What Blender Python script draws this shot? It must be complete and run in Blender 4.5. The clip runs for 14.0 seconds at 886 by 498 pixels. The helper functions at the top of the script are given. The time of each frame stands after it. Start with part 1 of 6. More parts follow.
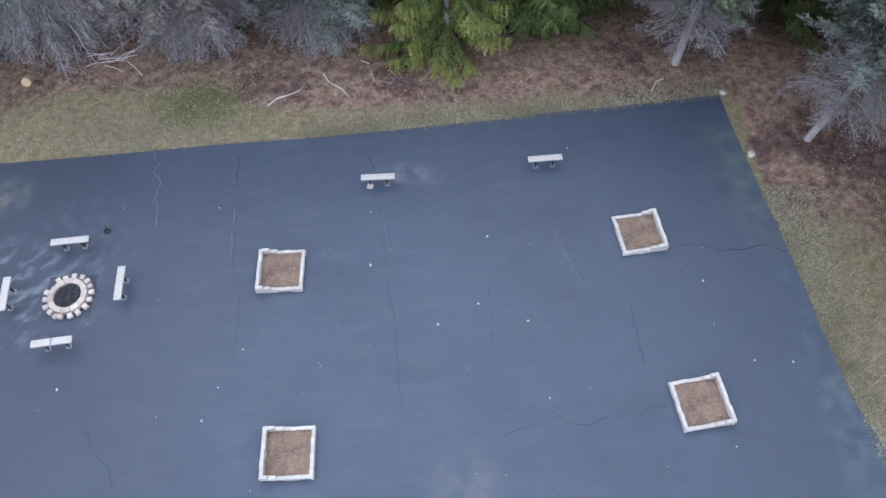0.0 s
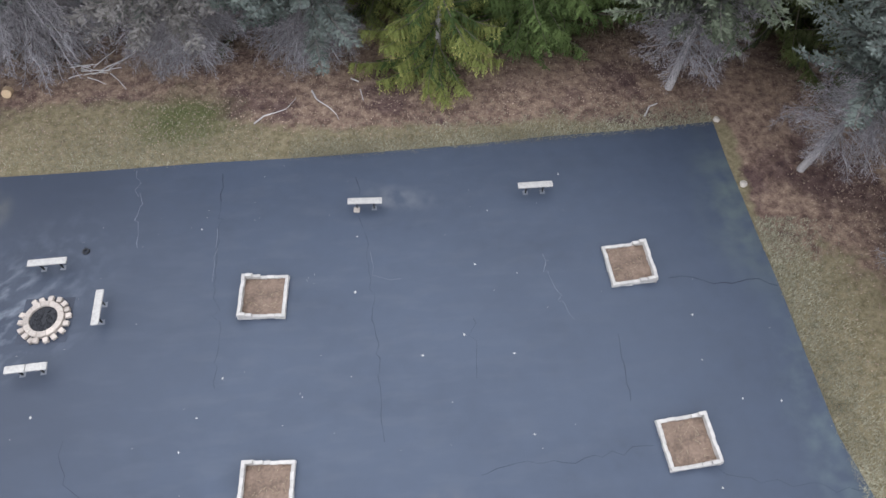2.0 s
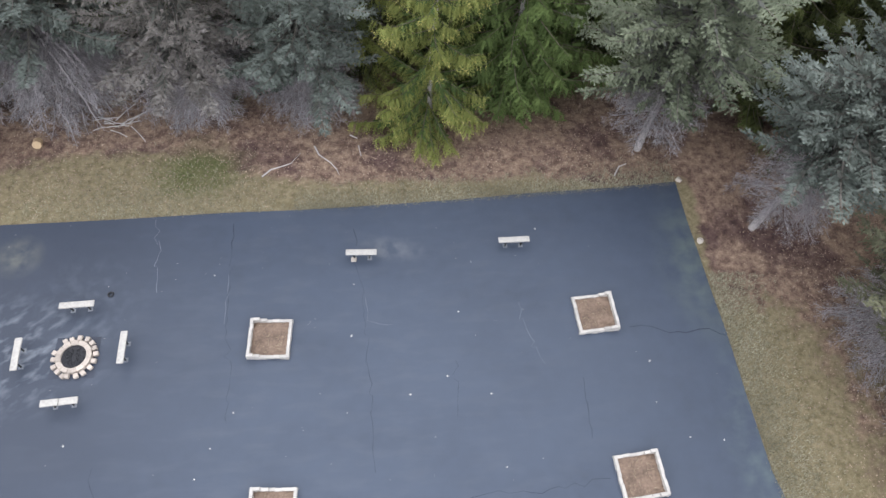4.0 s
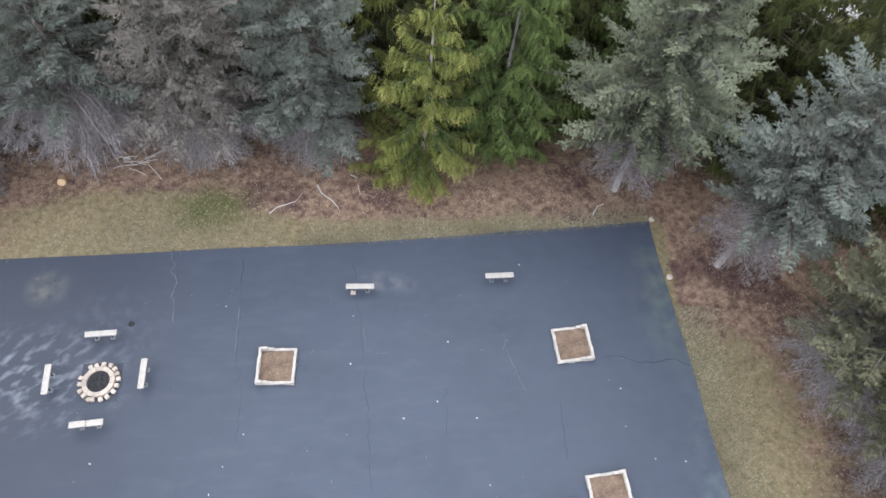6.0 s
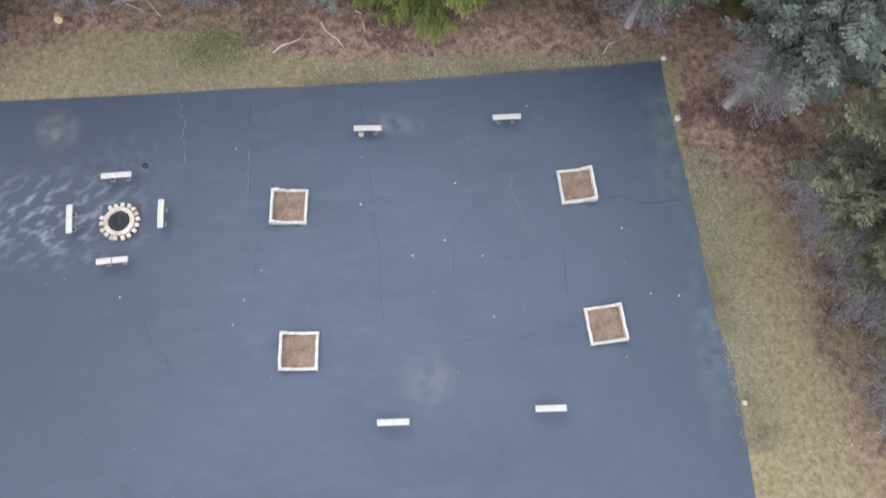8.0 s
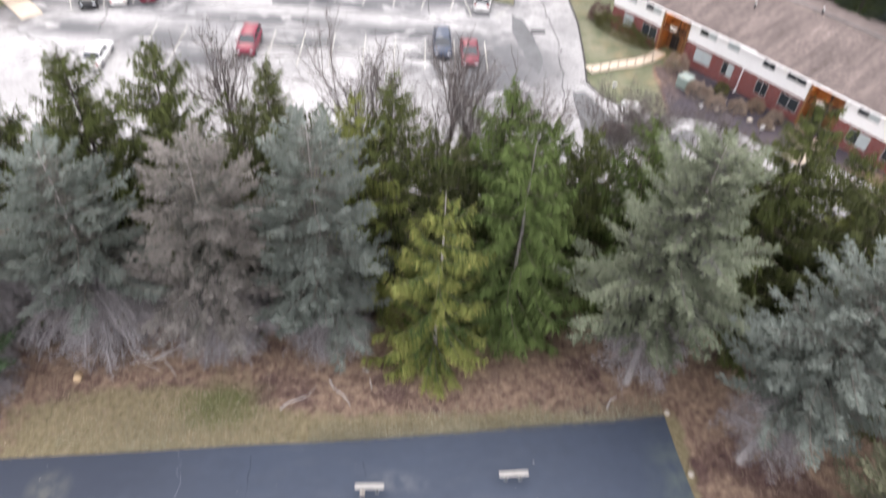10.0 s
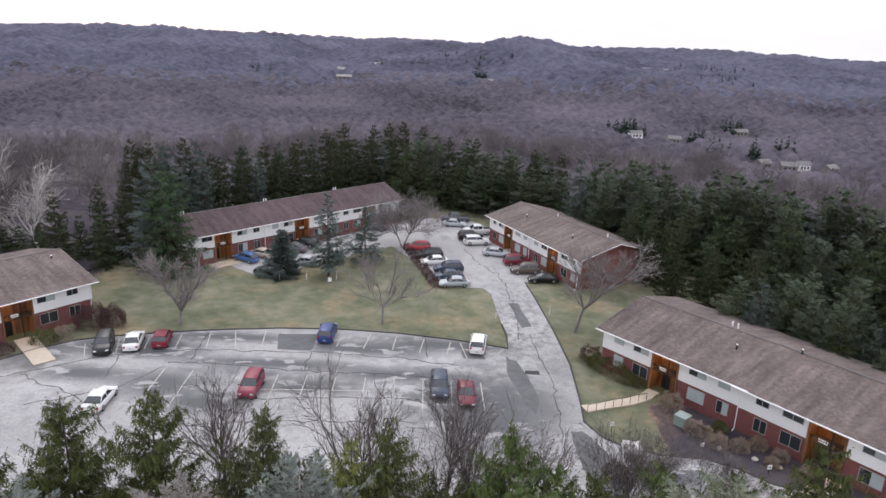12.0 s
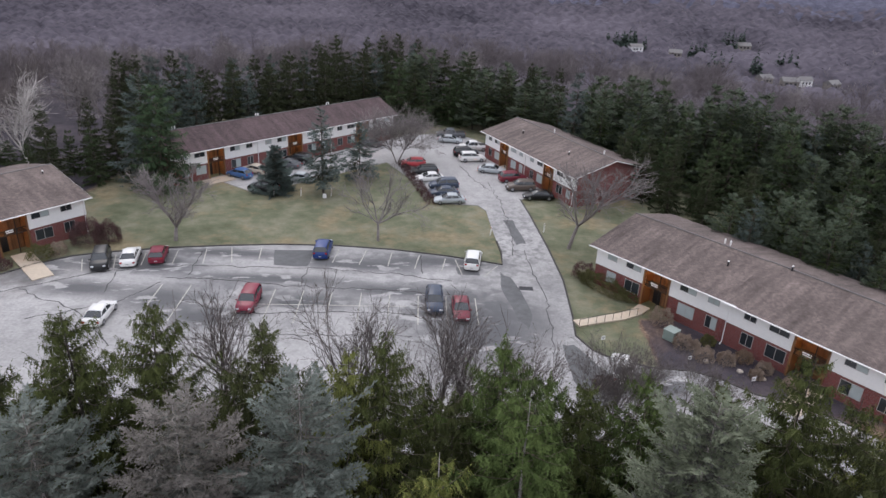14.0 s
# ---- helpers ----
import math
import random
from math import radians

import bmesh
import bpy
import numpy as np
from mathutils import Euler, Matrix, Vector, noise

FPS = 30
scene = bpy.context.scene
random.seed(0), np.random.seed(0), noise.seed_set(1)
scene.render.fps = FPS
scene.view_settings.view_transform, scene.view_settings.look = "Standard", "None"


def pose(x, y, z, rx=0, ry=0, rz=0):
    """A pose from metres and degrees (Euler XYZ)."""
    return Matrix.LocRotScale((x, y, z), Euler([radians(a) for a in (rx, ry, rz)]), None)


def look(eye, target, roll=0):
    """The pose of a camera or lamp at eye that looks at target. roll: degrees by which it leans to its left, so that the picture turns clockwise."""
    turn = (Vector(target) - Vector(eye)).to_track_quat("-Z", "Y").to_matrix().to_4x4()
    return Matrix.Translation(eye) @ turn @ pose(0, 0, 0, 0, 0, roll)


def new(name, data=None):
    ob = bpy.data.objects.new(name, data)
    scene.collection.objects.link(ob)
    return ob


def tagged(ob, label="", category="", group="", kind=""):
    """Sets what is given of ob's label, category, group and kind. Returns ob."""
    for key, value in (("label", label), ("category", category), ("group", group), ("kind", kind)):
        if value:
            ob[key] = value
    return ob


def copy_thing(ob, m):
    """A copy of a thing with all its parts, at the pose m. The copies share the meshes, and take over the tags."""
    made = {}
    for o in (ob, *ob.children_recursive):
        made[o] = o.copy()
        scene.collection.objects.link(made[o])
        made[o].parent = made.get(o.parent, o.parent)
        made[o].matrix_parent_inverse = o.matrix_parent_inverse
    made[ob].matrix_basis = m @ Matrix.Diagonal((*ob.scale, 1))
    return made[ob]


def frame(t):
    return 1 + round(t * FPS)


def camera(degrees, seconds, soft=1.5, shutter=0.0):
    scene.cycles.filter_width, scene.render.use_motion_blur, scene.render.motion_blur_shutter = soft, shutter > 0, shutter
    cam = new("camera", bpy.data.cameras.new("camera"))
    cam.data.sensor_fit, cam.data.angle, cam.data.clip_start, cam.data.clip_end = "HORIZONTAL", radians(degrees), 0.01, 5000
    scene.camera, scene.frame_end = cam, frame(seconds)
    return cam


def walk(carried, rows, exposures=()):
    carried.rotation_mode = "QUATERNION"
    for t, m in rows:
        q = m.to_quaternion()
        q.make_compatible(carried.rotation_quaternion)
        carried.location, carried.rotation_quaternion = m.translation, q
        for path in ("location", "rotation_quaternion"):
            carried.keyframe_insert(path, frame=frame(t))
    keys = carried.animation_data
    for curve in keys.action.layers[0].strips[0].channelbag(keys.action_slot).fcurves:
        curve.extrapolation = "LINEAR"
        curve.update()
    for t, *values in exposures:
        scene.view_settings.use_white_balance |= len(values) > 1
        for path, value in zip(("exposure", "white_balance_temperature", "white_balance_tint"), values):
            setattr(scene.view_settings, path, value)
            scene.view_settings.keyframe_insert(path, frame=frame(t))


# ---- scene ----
cam = camera(65.1, 14.0, soft=1.5, shutter=0.8)
METRES, EYE, TILT, LEAN, TURN = 11.5, 24.94, -60.0, -1.0, 0.0
ROWS = [
    (0.0, 0.0, 0.0, 0.0, 0.0, 0.0, -0.0),
    (0.5, 0.0047, -0.0022, 0.0042, -0.18, -0.25, -0.28),
    (1.0, 0.0077, -0.0034, 0.0071, -0.39, -0.31, -0.56),
    (1.5, 0.0126, 0.025, 0.0701, -0.52, -0.4, -0.83),
    (2.0, 0.0156, 0.0444, 0.1151, -0.7, -0.36, -1.04),
    (2.5, 0.0187, -0.0097, 0.1612, -0.83, -0.39, -1.32),
    (3.0, 0.0229, -0.133, 0.2368, -0.99, -0.33, -1.57),
    (5.5, 0.0329, -0.4173, 0.3978, -1.54, -0.24, -2.38),
    (6.0, 0.0349, -0.5404, 0.4693, -1.6, -0.23, -2.46),
    (6.5, 0.0315, -0.597, 0.5017, -1.64, -0.44, -2.53),
    (7.0, 0.0219, -0.6003, 0.5, -1.45, -6.38, -2.45),
    (7.2, 0.0225, -0.5998, 0.4995, -1.38, -9.35, -2.44),
    (7.5, 0.025, -0.598, 0.496, -1.27, -12.7, -2.42),
    (7.8, 0.028, -0.596, 0.491, -1.14, -14.0, -2.4),
    (8.1, 0.031, -0.593, 0.487, -1.02, -12.8, -2.38),
    (8.4, 0.033, -0.591, 0.484, -0.92, -9.0, -2.36),
    (8.8, 0.0345, -0.589, 0.482, -0.81, -2.9, -2.34),
    (9.3, 0.0356, -0.588, 0.481, -0.7, 4.75, -2.3),
    (9.5, 0.0356, -0.5879, 0.4811, -0.66, 7.85, -2.29),
    (10.0, 0.0352, -0.5918, 0.4845, -0.6, 15.29, -2.19),
    (10.5, 0.0357, -0.5967, 0.4909, -0.55, 22.68, -2.07),
    (11.0, 0.0346, -0.6061, 0.5021, -0.52, 29.93, -1.91),
    (11.5, 0.0361, -0.6097, 0.5092, -0.49, 37.34, -1.79),
    (12.0, 0.0362, -0.6189, 0.5164, -0.51, 42.49, -1.66),
    (12.5, 0.0352, -0.6212, 0.5179, -0.68, 42.69, -1.58),
    (13.0, 0.0344, -0.6245, 0.5205, -0.82, 41.82, -1.51),
    (13.5, 0.0333, -0.6215, 0.5177, -0.8, 36.42, -1.48),
    (14.0, 0.0338, -0.6183, 0.5146, -0.92, 35.65, -1.5),
]
EXPOSURES = [(0.0, 0.69, 5590, 8), (0.6, 0.67, 5942, 8), (1.5, 0.68, 6096, 7), (3.0, 0.79, 6302, 7), (6.0, 0.956, 6365, 7), (6.5, 0.94, 6367, 7), (7.0, 0.838, 6169, 8), (9.5, 1.03, 6580, 6), (10.0, 0.997, 6690, 11), (10.5, 0.953, 6620, 11), (11.0, 0.703, 6550, 12), (11.5, 0.348, 6500, 14), (12.0, 0.09, 6350, 11), (12.5, -0.171, 6250, 11), (13.0, -0.353, 6300, 11), (13.5, -0.315, 6300, 13), (14.0, -0.06, 6300, 11)]
walk(cam, [(t, pose(0, 0, EYE, TILT, LEAN, TURN) @ pose(METRES * x, METRES * y, METRES * z, 90 + pitch, roll, yaw)) for t, x, y, z, yaw, pitch, roll in ROWS],
     exposures=EXPOSURES)

# ---- daylight: soft evening under thin cloud ----
world = bpy.data.worlds.new("evening_sky")
scene.world = world
world.use_nodes = True
wn, wl = world.node_tree.nodes, world.node_tree.links
wn.clear()
sky = wn.new("ShaderNodeTexSky")
sky.sky_type, sky.sun_disc = "NISHITA", False
sky.sun_elevation, sky.sun_rotation = radians(14), radians(-20)
sky.air_density, sky.dust_density = 1.2, 2.0
cloud = wn.new("ShaderNodeTexNoise")
cloud.inputs["Scale"].default_value, cloud.inputs["Detail"].default_value = 2.2, 6.0
wmap, wco = wn.new("ShaderNodeMapping"), wn.new("ShaderNodeTexCoord")
wmap.inputs["Scale"].default_value = (1, 1, 5)
wl.new(wco.outputs["Generated"], wmap.inputs["Vector"])
wl.new(wmap.outputs[0], cloud.inputs["Vector"])
cramp = wn.new("ShaderNodeValToRGB")
cramp.color_ramp.elements[0].position, cramp.color_ramp.elements[0].color = 0.3, (6.2, 6.4, 7.3, 1)
cramp.color_ramp.elements[1].position, cramp.color_ramp.elements[1].color = 0.7, (7.6, 7.5, 7.9, 1)
wl.new(cloud.outputs["Fac"], cramp.inputs[0])
wmix = wn.new("ShaderNodeMixRGB")
wmix.inputs[0].default_value = 0.95
wl.new(sky.outputs[0], wmix.inputs[1])
wl.new(cramp.outputs[0], wmix.inputs[2])
sepz = wn.new("ShaderNodeSeparateXYZ")
wl.new(wco.outputs["Generated"], sepz.inputs[0])
lift = wn.new("ShaderNodeMapRange")
lift.inputs["From Min"].default_value, lift.inputs["From Max"].default_value = 0.0, 1.0
lift.inputs["To Min"].default_value, lift.inputs["To Max"].default_value = 1.07, 1.65
wl.new(sepz.outputs["Z"], lift.inputs["Value"])
dome = wn.new("ShaderNodeMixRGB")
dome.blend_type, dome.inputs[0].default_value = "MULTIPLY", 1.0
wl.new(wmix.outputs[0], dome.inputs[1])
wl.new(lift.outputs[0], dome.inputs[2])
# a faint warm glow low in the evening sky
side = wn.new("ShaderNodeValToRGB")
side.color_ramp.elements[0].position, side.color_ramp.elements[0].color = 0.0, (1.03, 0.992, 0.965, 1)
side.color_ramp.elements[1].position, side.color_ramp.elements[1].color = 0.22, (1, 1, 1, 1)
wl.new(sepz.outputs["Z"], side.inputs[0])
dusk = wn.new("ShaderNodeMixRGB")
dusk.blend_type, dusk.inputs[0].default_value = "MULTIPLY", 1.0
wl.new(dome.outputs[0], dusk.inputs[1])
wl.new(side.outputs[0], dusk.inputs[2])
bg = wn.new("ShaderNodeBackground")
bg.inputs["Strength"].default_value = 0.13
wl.new(dusk.outputs[0], bg.inputs[0])
wl.new(bg.outputs[0], wn.new("ShaderNodeOutputWorld").inputs[0])

sun = new("sun", bpy.data.lights.new("sun", "SUN"))
sun.data.energy, sun.data.angle, sun.data.color = 0.6, radians(25), (1.0, 0.93, 0.86)
sun.matrix_basis = look((-20, 60, 60), (0, 0, 0))


# ---- materials ----
def mat(name, base, rough=0.8, metal=0.0, vary=0.25, scale=4.0, big=0.3, bump=0.0, bump_scale=30.0, tint=None, per="", per_amt=0.3, spec=0.5, coords="Object"):
    """A node material: base colour with coarse and fine variation, bump, and variation piece by piece."""
    m = bpy.data.materials.new(name)
    m.use_nodes = True
    n, l = m.node_tree.nodes, m.node_tree.links
    p = n["Principled BSDF"]
    p.inputs["Roughness"].default_value, p.inputs["Metallic"].default_value = rough, metal
    p.inputs["Specular IOR Level"].default_value = spec
    co = n.new("ShaderNodeTexCoord")
    fine, coarse = n.new("ShaderNodeTexNoise"), n.new("ShaderNodeTexNoise")
    fine.inputs["Scale"].default_value, fine.inputs["Detail"].default_value = scale, 8
    coarse.inputs["Scale"].default_value, coarse.inputs["Detail"].default_value = big, 4
    for t in (fine, coarse):
        l.new(co.outputs[coords], t.inputs["Vector"])
    ramp = n.new("ShaderNodeValToRGB")
    dark = tuple(c * (1 - vary) for c in base)
    light = tuple(min(1, c * (1 + vary)) for c in (tint or base))
    ramp.color_ramp.elements[0].position, ramp.color_ramp.elements[0].color = 0.3, (*dark, 1)
    ramp.color_ramp.elements[1].position, ramp.color_ramp.elements[1].color = 0.7, (*light, 1)
    add = n.new("ShaderNodeMath")
    add.operation = "ADD"
    half = n.new("ShaderNodeMath")
    half.operation, half.inputs[1].default_value = "MULTIPLY", 0.5
    l.new(fine.outputs["Fac"], add.inputs[0])
    l.new(coarse.outputs["Fac"], add.inputs[1])
    l.new(add.outputs[0], half.inputs[0])
    l.new(half.outputs[0], ramp.inputs[0])
    out = ramp.outputs[0]
    if per:
        src = n.new("ShaderNodeObjectInfo").outputs["Random"] if per == "object" else n.new("ShaderNodeNewGeometry").outputs["Random Per Island"]
        rng = n.new("ShaderNodeMapRange")
        rng.inputs["To Min"].default_value, rng.inputs["To Max"].default_value = 1 - per_amt, 1 + per_amt
        l.new(src, rng.inputs["Value"])
        mul = n.new("ShaderNodeMixRGB")
        mul.blend_type, mul.inputs[0].default_value = "MULTIPLY", 1.0
        l.new(out, mul.inputs[1])
        l.new(rng.outputs[0], mul.inputs[2])
        out = mul.outputs[0]
    l.new(out, p.inputs["Base Color"])
    if bump:
        bt = n.new("ShaderNodeTexNoise")
        bt.inputs["Scale"].default_value, bt.inputs["Detail"].default_value = bump_scale, 6
        l.new(co.outputs[coords], bt.inputs["Vector"])
        b = n.new("ShaderNodeBump")
        b.inputs["Strength"].default_value, b.inputs["Distance"].default_value = bump, 0.02
        l.new(bt.outputs["Fac"], b.inputs["Height"])
        l.new(b.outputs[0], p.inputs["Normal"])
    return m


def spot(m, centre, radius, colour, strength=0.8, scale=1.5, cut=0.5, stretch=(1, 1, 1), soft_edge=0.2, grain=(0, 1, 1)):
    """Lays a ragged patch of another colour, such as a stain, round a place into a material."""
    n, l = m.node_tree.nodes, m.node_tree.links
    p = n["Principled BSDF"]
    old = p.inputs["Base Color"].links[0].from_socket
    co = n.new("ShaderNodeTexCoord")
    dist, mp = n.new("ShaderNodeVectorMath"), n.new("ShaderNodeMapping")
    dist.operation = "DISTANCE"
    mp.inputs["Location"].default_value = tuple(-c * k for c, k in zip(centre, stretch))
    mp.inputs["Scale"].default_value = stretch
    l.new(co.outputs["Object"], mp.inputs["Vector"])
    l.new(mp.outputs[0], dist.inputs[0])
    fall = n.new("ShaderNodeMapRange")
    fall.inputs["From Min"].default_value, fall.inputs["From Max"].default_value = radius, radius * 0.25
    l.new(dist.outputs["Value"], fall.inputs["Value"])
    ns = n.new("ShaderNodeTexNoise")
    ns.inputs["Scale"].default_value, ns.inputs["Detail"].default_value, ns.inputs["Distortion"].default_value = scale, 9, 0.15
    gm = n.new("ShaderNodeMapping")
    gm.vector_type = "TEXTURE"
    gm.inputs["Rotation"].default_value, gm.inputs["Scale"].default_value = (0, 0, radians(grain[0])), (grain[1], grain[2], 1)
    l.new(co.outputs["Object"], gm.inputs["Vector"])
    l.new(gm.outputs[0], ns.inputs["Vector"])
    thr = n.new("ShaderNodeMapRange")
    thr.inputs["From Min"].default_value, thr.inputs["From Max"].default_value = cut - 0.4 * soft_edge, cut + soft_edge
    l.new(ns.outputs["Fac"], thr.inputs["Value"])
    mul = n.new("ShaderNodeMath")
    mul.operation = "MULTIPLY"
    l.new(fall.outputs[0], mul.inputs[0])
    l.new(thr.outputs[0], mul.inputs[1])
    amt = n.new("ShaderNodeMath")
    amt.operation, amt.inputs[1].default_value = "MULTIPLY", strength
    l.new(mul.outputs[0], amt.inputs[0])
    mix = n.new("ShaderNodeMixRGB")
    mix.inputs[2].default_value = (*colour, 1)
    l.new(amt.outputs[0], mix.inputs[0])
    l.new(old, mix.inputs[1])
    l.new(mix.outputs[0], p.inputs["Base Color"])


COURT = mat("court_asphalt", (0.0354, 0.04736, 0.07341), 0.6, vary=0.2, scale=1.6, big=0.12, bump=0.35, bump_scale=90)
# Two broad darker tones over the court's left part.
spot(COURT, (-22.0, 8.0, -0.6), 15.0, (0.02669, 0.03606, 0.05738), 0.9, 0.2, 0.26)
spot(COURT, (-19.0, 13.0, -0.5), 14.0, (0.0227, 0.03003, 0.04875), 0.9, 0.35, 0.22)
spot(COURT, (-17.9, 12.4, -0.5), 4.0, (0.2202, 0.2402, 0.2736), 0.85, 1.7, 0.57, (0.7, 1.25, 1), grain=(40, 1.5, 0.75))
spot(COURT, (-14.8, 14.8, -0.5), 3.2, (0.1468, 0.1668, 0.2002), 0.25, 1.8, 0.54)
spot(COURT, (-18.7, 17.3, -0.7), 1.3, (0.1335, 0.1335, 0.1068), 0.6, 1.5, 0.4)
spot(COURT, (14.2, 18.5, 0.3), 4.2, (0.1001, 0.1268, 0.1135), 0.75, 1.1, 0.45, (1.6, 0.8, 1))
spot(COURT, (1.26, 4.85, 0.0), 1.5, (0.1868, 0.1668, 0.1335), 0.7, 1.4, 0.42)
spot(COURT, (15.2, 9.0, 0.4), 6.0, (0.1001, 0.1335, 0.1335), 0.6, 1.3, 0.48, (3.2, 0.8, 1))
spot(COURT, (-1.0, 18.3, 0.0), 1.3, (0.2002, 0.2002, 0.2002), 0.5, 1.6, 0.45, (0.7, 1.6, 1))
spot(COURT, (1.0, 9.0, 0.0), 19.0, (0.05208, 0.06804, 0.1014), 0.6, 0.22, 0.34, grain=(4, 1.6, 0.9))
spot(COURT, (-3.0, 9.0, 0.0), 18.0, (0.1001, 0.1108, 0.1335), 0.2, 1.1, 0.56, (1.0, 0.5, 1), grain=(4, 2.0, 0.6))
ROAD = mat("worn_asphalt", (0.39, 0.377, 0.37), 0.85, vary=0.34, scale=3.5, big=0.1, bump=0.4, bump_scale=60)
spot(ROAD, (-12, 72, -2), 60, (0.143, 0.143, 0.1463), 0.6, 0.22, 0.58, (0.5, 1.0, 1))
spot(ROAD, (-12, 72, -2), 60, (0.198, 0.1925, 0.1925), 0.7, 0.9, 0.57, (0.5, 1.0, 1))
spot(ROAD, (-12, 50, -2), 40, (0.396, 0.385, 0.374), 0.6, 0.12, 0.45)
spot(ROAD, (9.8, 84, -2), 14, (0.132, 0.132, 0.132), 0.85, 1.2, 0.52, (1.6, 0.6, 1))
spot(ROAD, (-20, 67.6, -2), 7, (0.121, 0.121, 0.1265), 0.85, 0.5, 0.42, (0.6, 2.0, 1))
spot(ROAD, (-12, 66.6, -2), 4, (0.132, 0.132, 0.132), 0.8, 0.6, 0.42, (0.6, 1.6, 1))
spot(ROAD, (-34, 75, -2), 8, (0.143, 0.143, 0.143), 0.8, 0.7, 0.42, (0.7, 2.0, 1))
spot(ROAD, (-3, 78.2, -2), 8, (0.132, 0.132, 0.132), 0.8, 0.7, 0.42, (0.6, 3.0, 1))
spot(ROAD, (-45, 69, -2), 6, (0.143, 0.132, 0.121), 0.8, 0.7, 0.45)
spot(ROAD, (-24, 62.5, -2), 5, (0.176, 0.176, 0.176), 0.8, 0.6, 0.42)
spot(ROAD, (6, 65.5, -2), 8, (0.165, 0.1595, 0.1595), 0.85, 0.45, 0.36)
for sx, sy, sr, ks in ((-37.7, 66.8, 4.5, (0.6, 1.7, 1)), (-28.6, 65.1, 5, (0.8, 1.2, 1)), (-14, 65.9, 4.5, (0.6, 1.8, 1)), (-4.4, 69.4, 6, (0.5, 2.6, 1)), (-19, 70.9, 6, (0.4, 3.2, 1)), (5.2, 62, 8, (0.8, 0.8, 1)), (-8.9, 75.6, 6, (0.5, 2.2, 1)),
                       (-34.5, 73, 5, (0.6, 1.8, 1)), (-23.2, 62, 4, (0.7, 1.4, 1)), (-44, 70.5, 4, (1, 1, 1)), (1, 77.5, 6, (0.6, 2.4, 1)), (20, 53.5, 6, (0.7, 1.6, 1)), (-36, 73.5, 6, (0.5, 1.8, 1)), (-25, 77.2, 6, (0.45, 3.0, 1))):
    spot(ROAD, (sx, sy, -2), sr, (0.095, 0.095, 0.1), 0.92, 0.7, 0.4, ks, soft_edge=0.03, grain=(6, 2.0, 0.8))
spot(ROAD, (1.5, 66.5, -2), 9, (0.11, 0.11, 0.115), 0.85, 0.5, 0.49, (0.8, 1.0, 1), soft_edge=0.05)
SOIL = mat("planter_soil", (0.162, 0.113, 0.083), 0.95, vary=0.5, scale=9, big=1.5, bump=0.9, bump_scale=25)
BENCHWOOD = mat("grey_bench_plank", (0.39, 0.368, 0.338), 0.8, vary=0.28, scale=10, big=1.6, bump=0.3)
STONE = mat("fire_ring_stone", (0.4, 0.344, 0.296), 0.9, vary=0.3, scale=14, big=2, bump=0.6, per="object", per_amt=0.2)
CHAR = mat("charcoal", (0.026, 0.026, 0.03), 0.9, vary=0.5, scale=20, bump=0.8)
STEEL = mat("dark_steel", (0.04, 0.04, 0.045), 0.5, metal=0.7, vary=0.2)
SIDING = mat("white_siding", (0.87, 0.86, 0.85), 0.6, vary=0.05, scale=3, big=0.3)
CEDAR = mat("cedar_boards", (0.23, 0.112, 0.048), 0.6, vary=0.35, scale=7, big=0.6, per="object", per_amt=0.3)
WHITE = mat("white_paint", (0.8736, 0.8624, 0.8512), 0.5, vary=0.04)
CONCRETE = mat("concrete", (0.45, 0.4, 0.34), 0.9, vary=0.15, scale=5, big=0.5, bump=0.2)
BARK = mat("grey_bark", (0.36, 0.33, 0.315), 0.95, vary=0.35, scale=8, big=1, bump=0.8)
DEADTWIG = mat("dead_grey_twigs", (0.276, 0.2539, 0.2576), 0.95, vary=0.25, scale=2, per="island", per_amt=0.4)
BARETWIG = mat("bare_twigs", (0.13, 0.11, 0.104), 0.95, vary=0.25, scale=2, per="island", per_amt=0.35)
LAWNTWIG = mat("grey_lawn_tree_twigs", (0.23, 0.205, 0.198), 0.95, vary=0.25, scale=2, per="island", per_amt=0.3)
REDTWIG = mat("red_brown_twigs", (0.26, 0.13, 0.13), 0.95, vary=0.25, scale=2, per="island", per_amt=0.3)
PALETWIG = mat("pale_bark_twigs", (0.462, 0.429, 0.407), 0.9, vary=0.2, scale=2, per="island", per_amt=0.3)


def needles(name, base, tint, amt=0.16, vary=0.25):
    return mat(name, base, 0.75, vary=vary, scale=1.5, big=0.25, tint=tint, per="island", per_amt=amt, spec=0.06)


BLUE = needles("blue_spruce_needles", (0.1245, 0.1425, 0.1245), (0.1653, 0.1843, 0.1605))
DULL = needles("dull_spruce_needles", (0.1625, 0.1472, 0.1349), (0.2004, 0.1833, 0.1643))
SAGE = needles("sage_spruce_needles", (0.128, 0.146, 0.098), (0.17, 0.188, 0.128))
YELLOW = needles("yellow_green_spruce_needles", (0.145, 0.165, 0.042), (0.205, 0.22, 0.07))
BACKOLIVE = needles("back_olive_spruce_needles", (0.056, 0.071, 0.025), (0.099, 0.112, 0.040))
GREEN = needles("green_spruce_needles", (0.066, 0.099, 0.032), (0.107, 0.142, 0.047))
OLIVE = needles("olive_spruce_needles", (0.058, 0.070, 0.028), (0.092, 0.100, 0.042))
DARK = needles("dark_pine_needles", (0.0391, 0.0667, 0.0322), (0.06325, 0.0943, 0.0483))
TIPS = needles("yellow_spruce_tips", (0.26, 0.25, 0.07), (0.34, 0.31, 0.11))
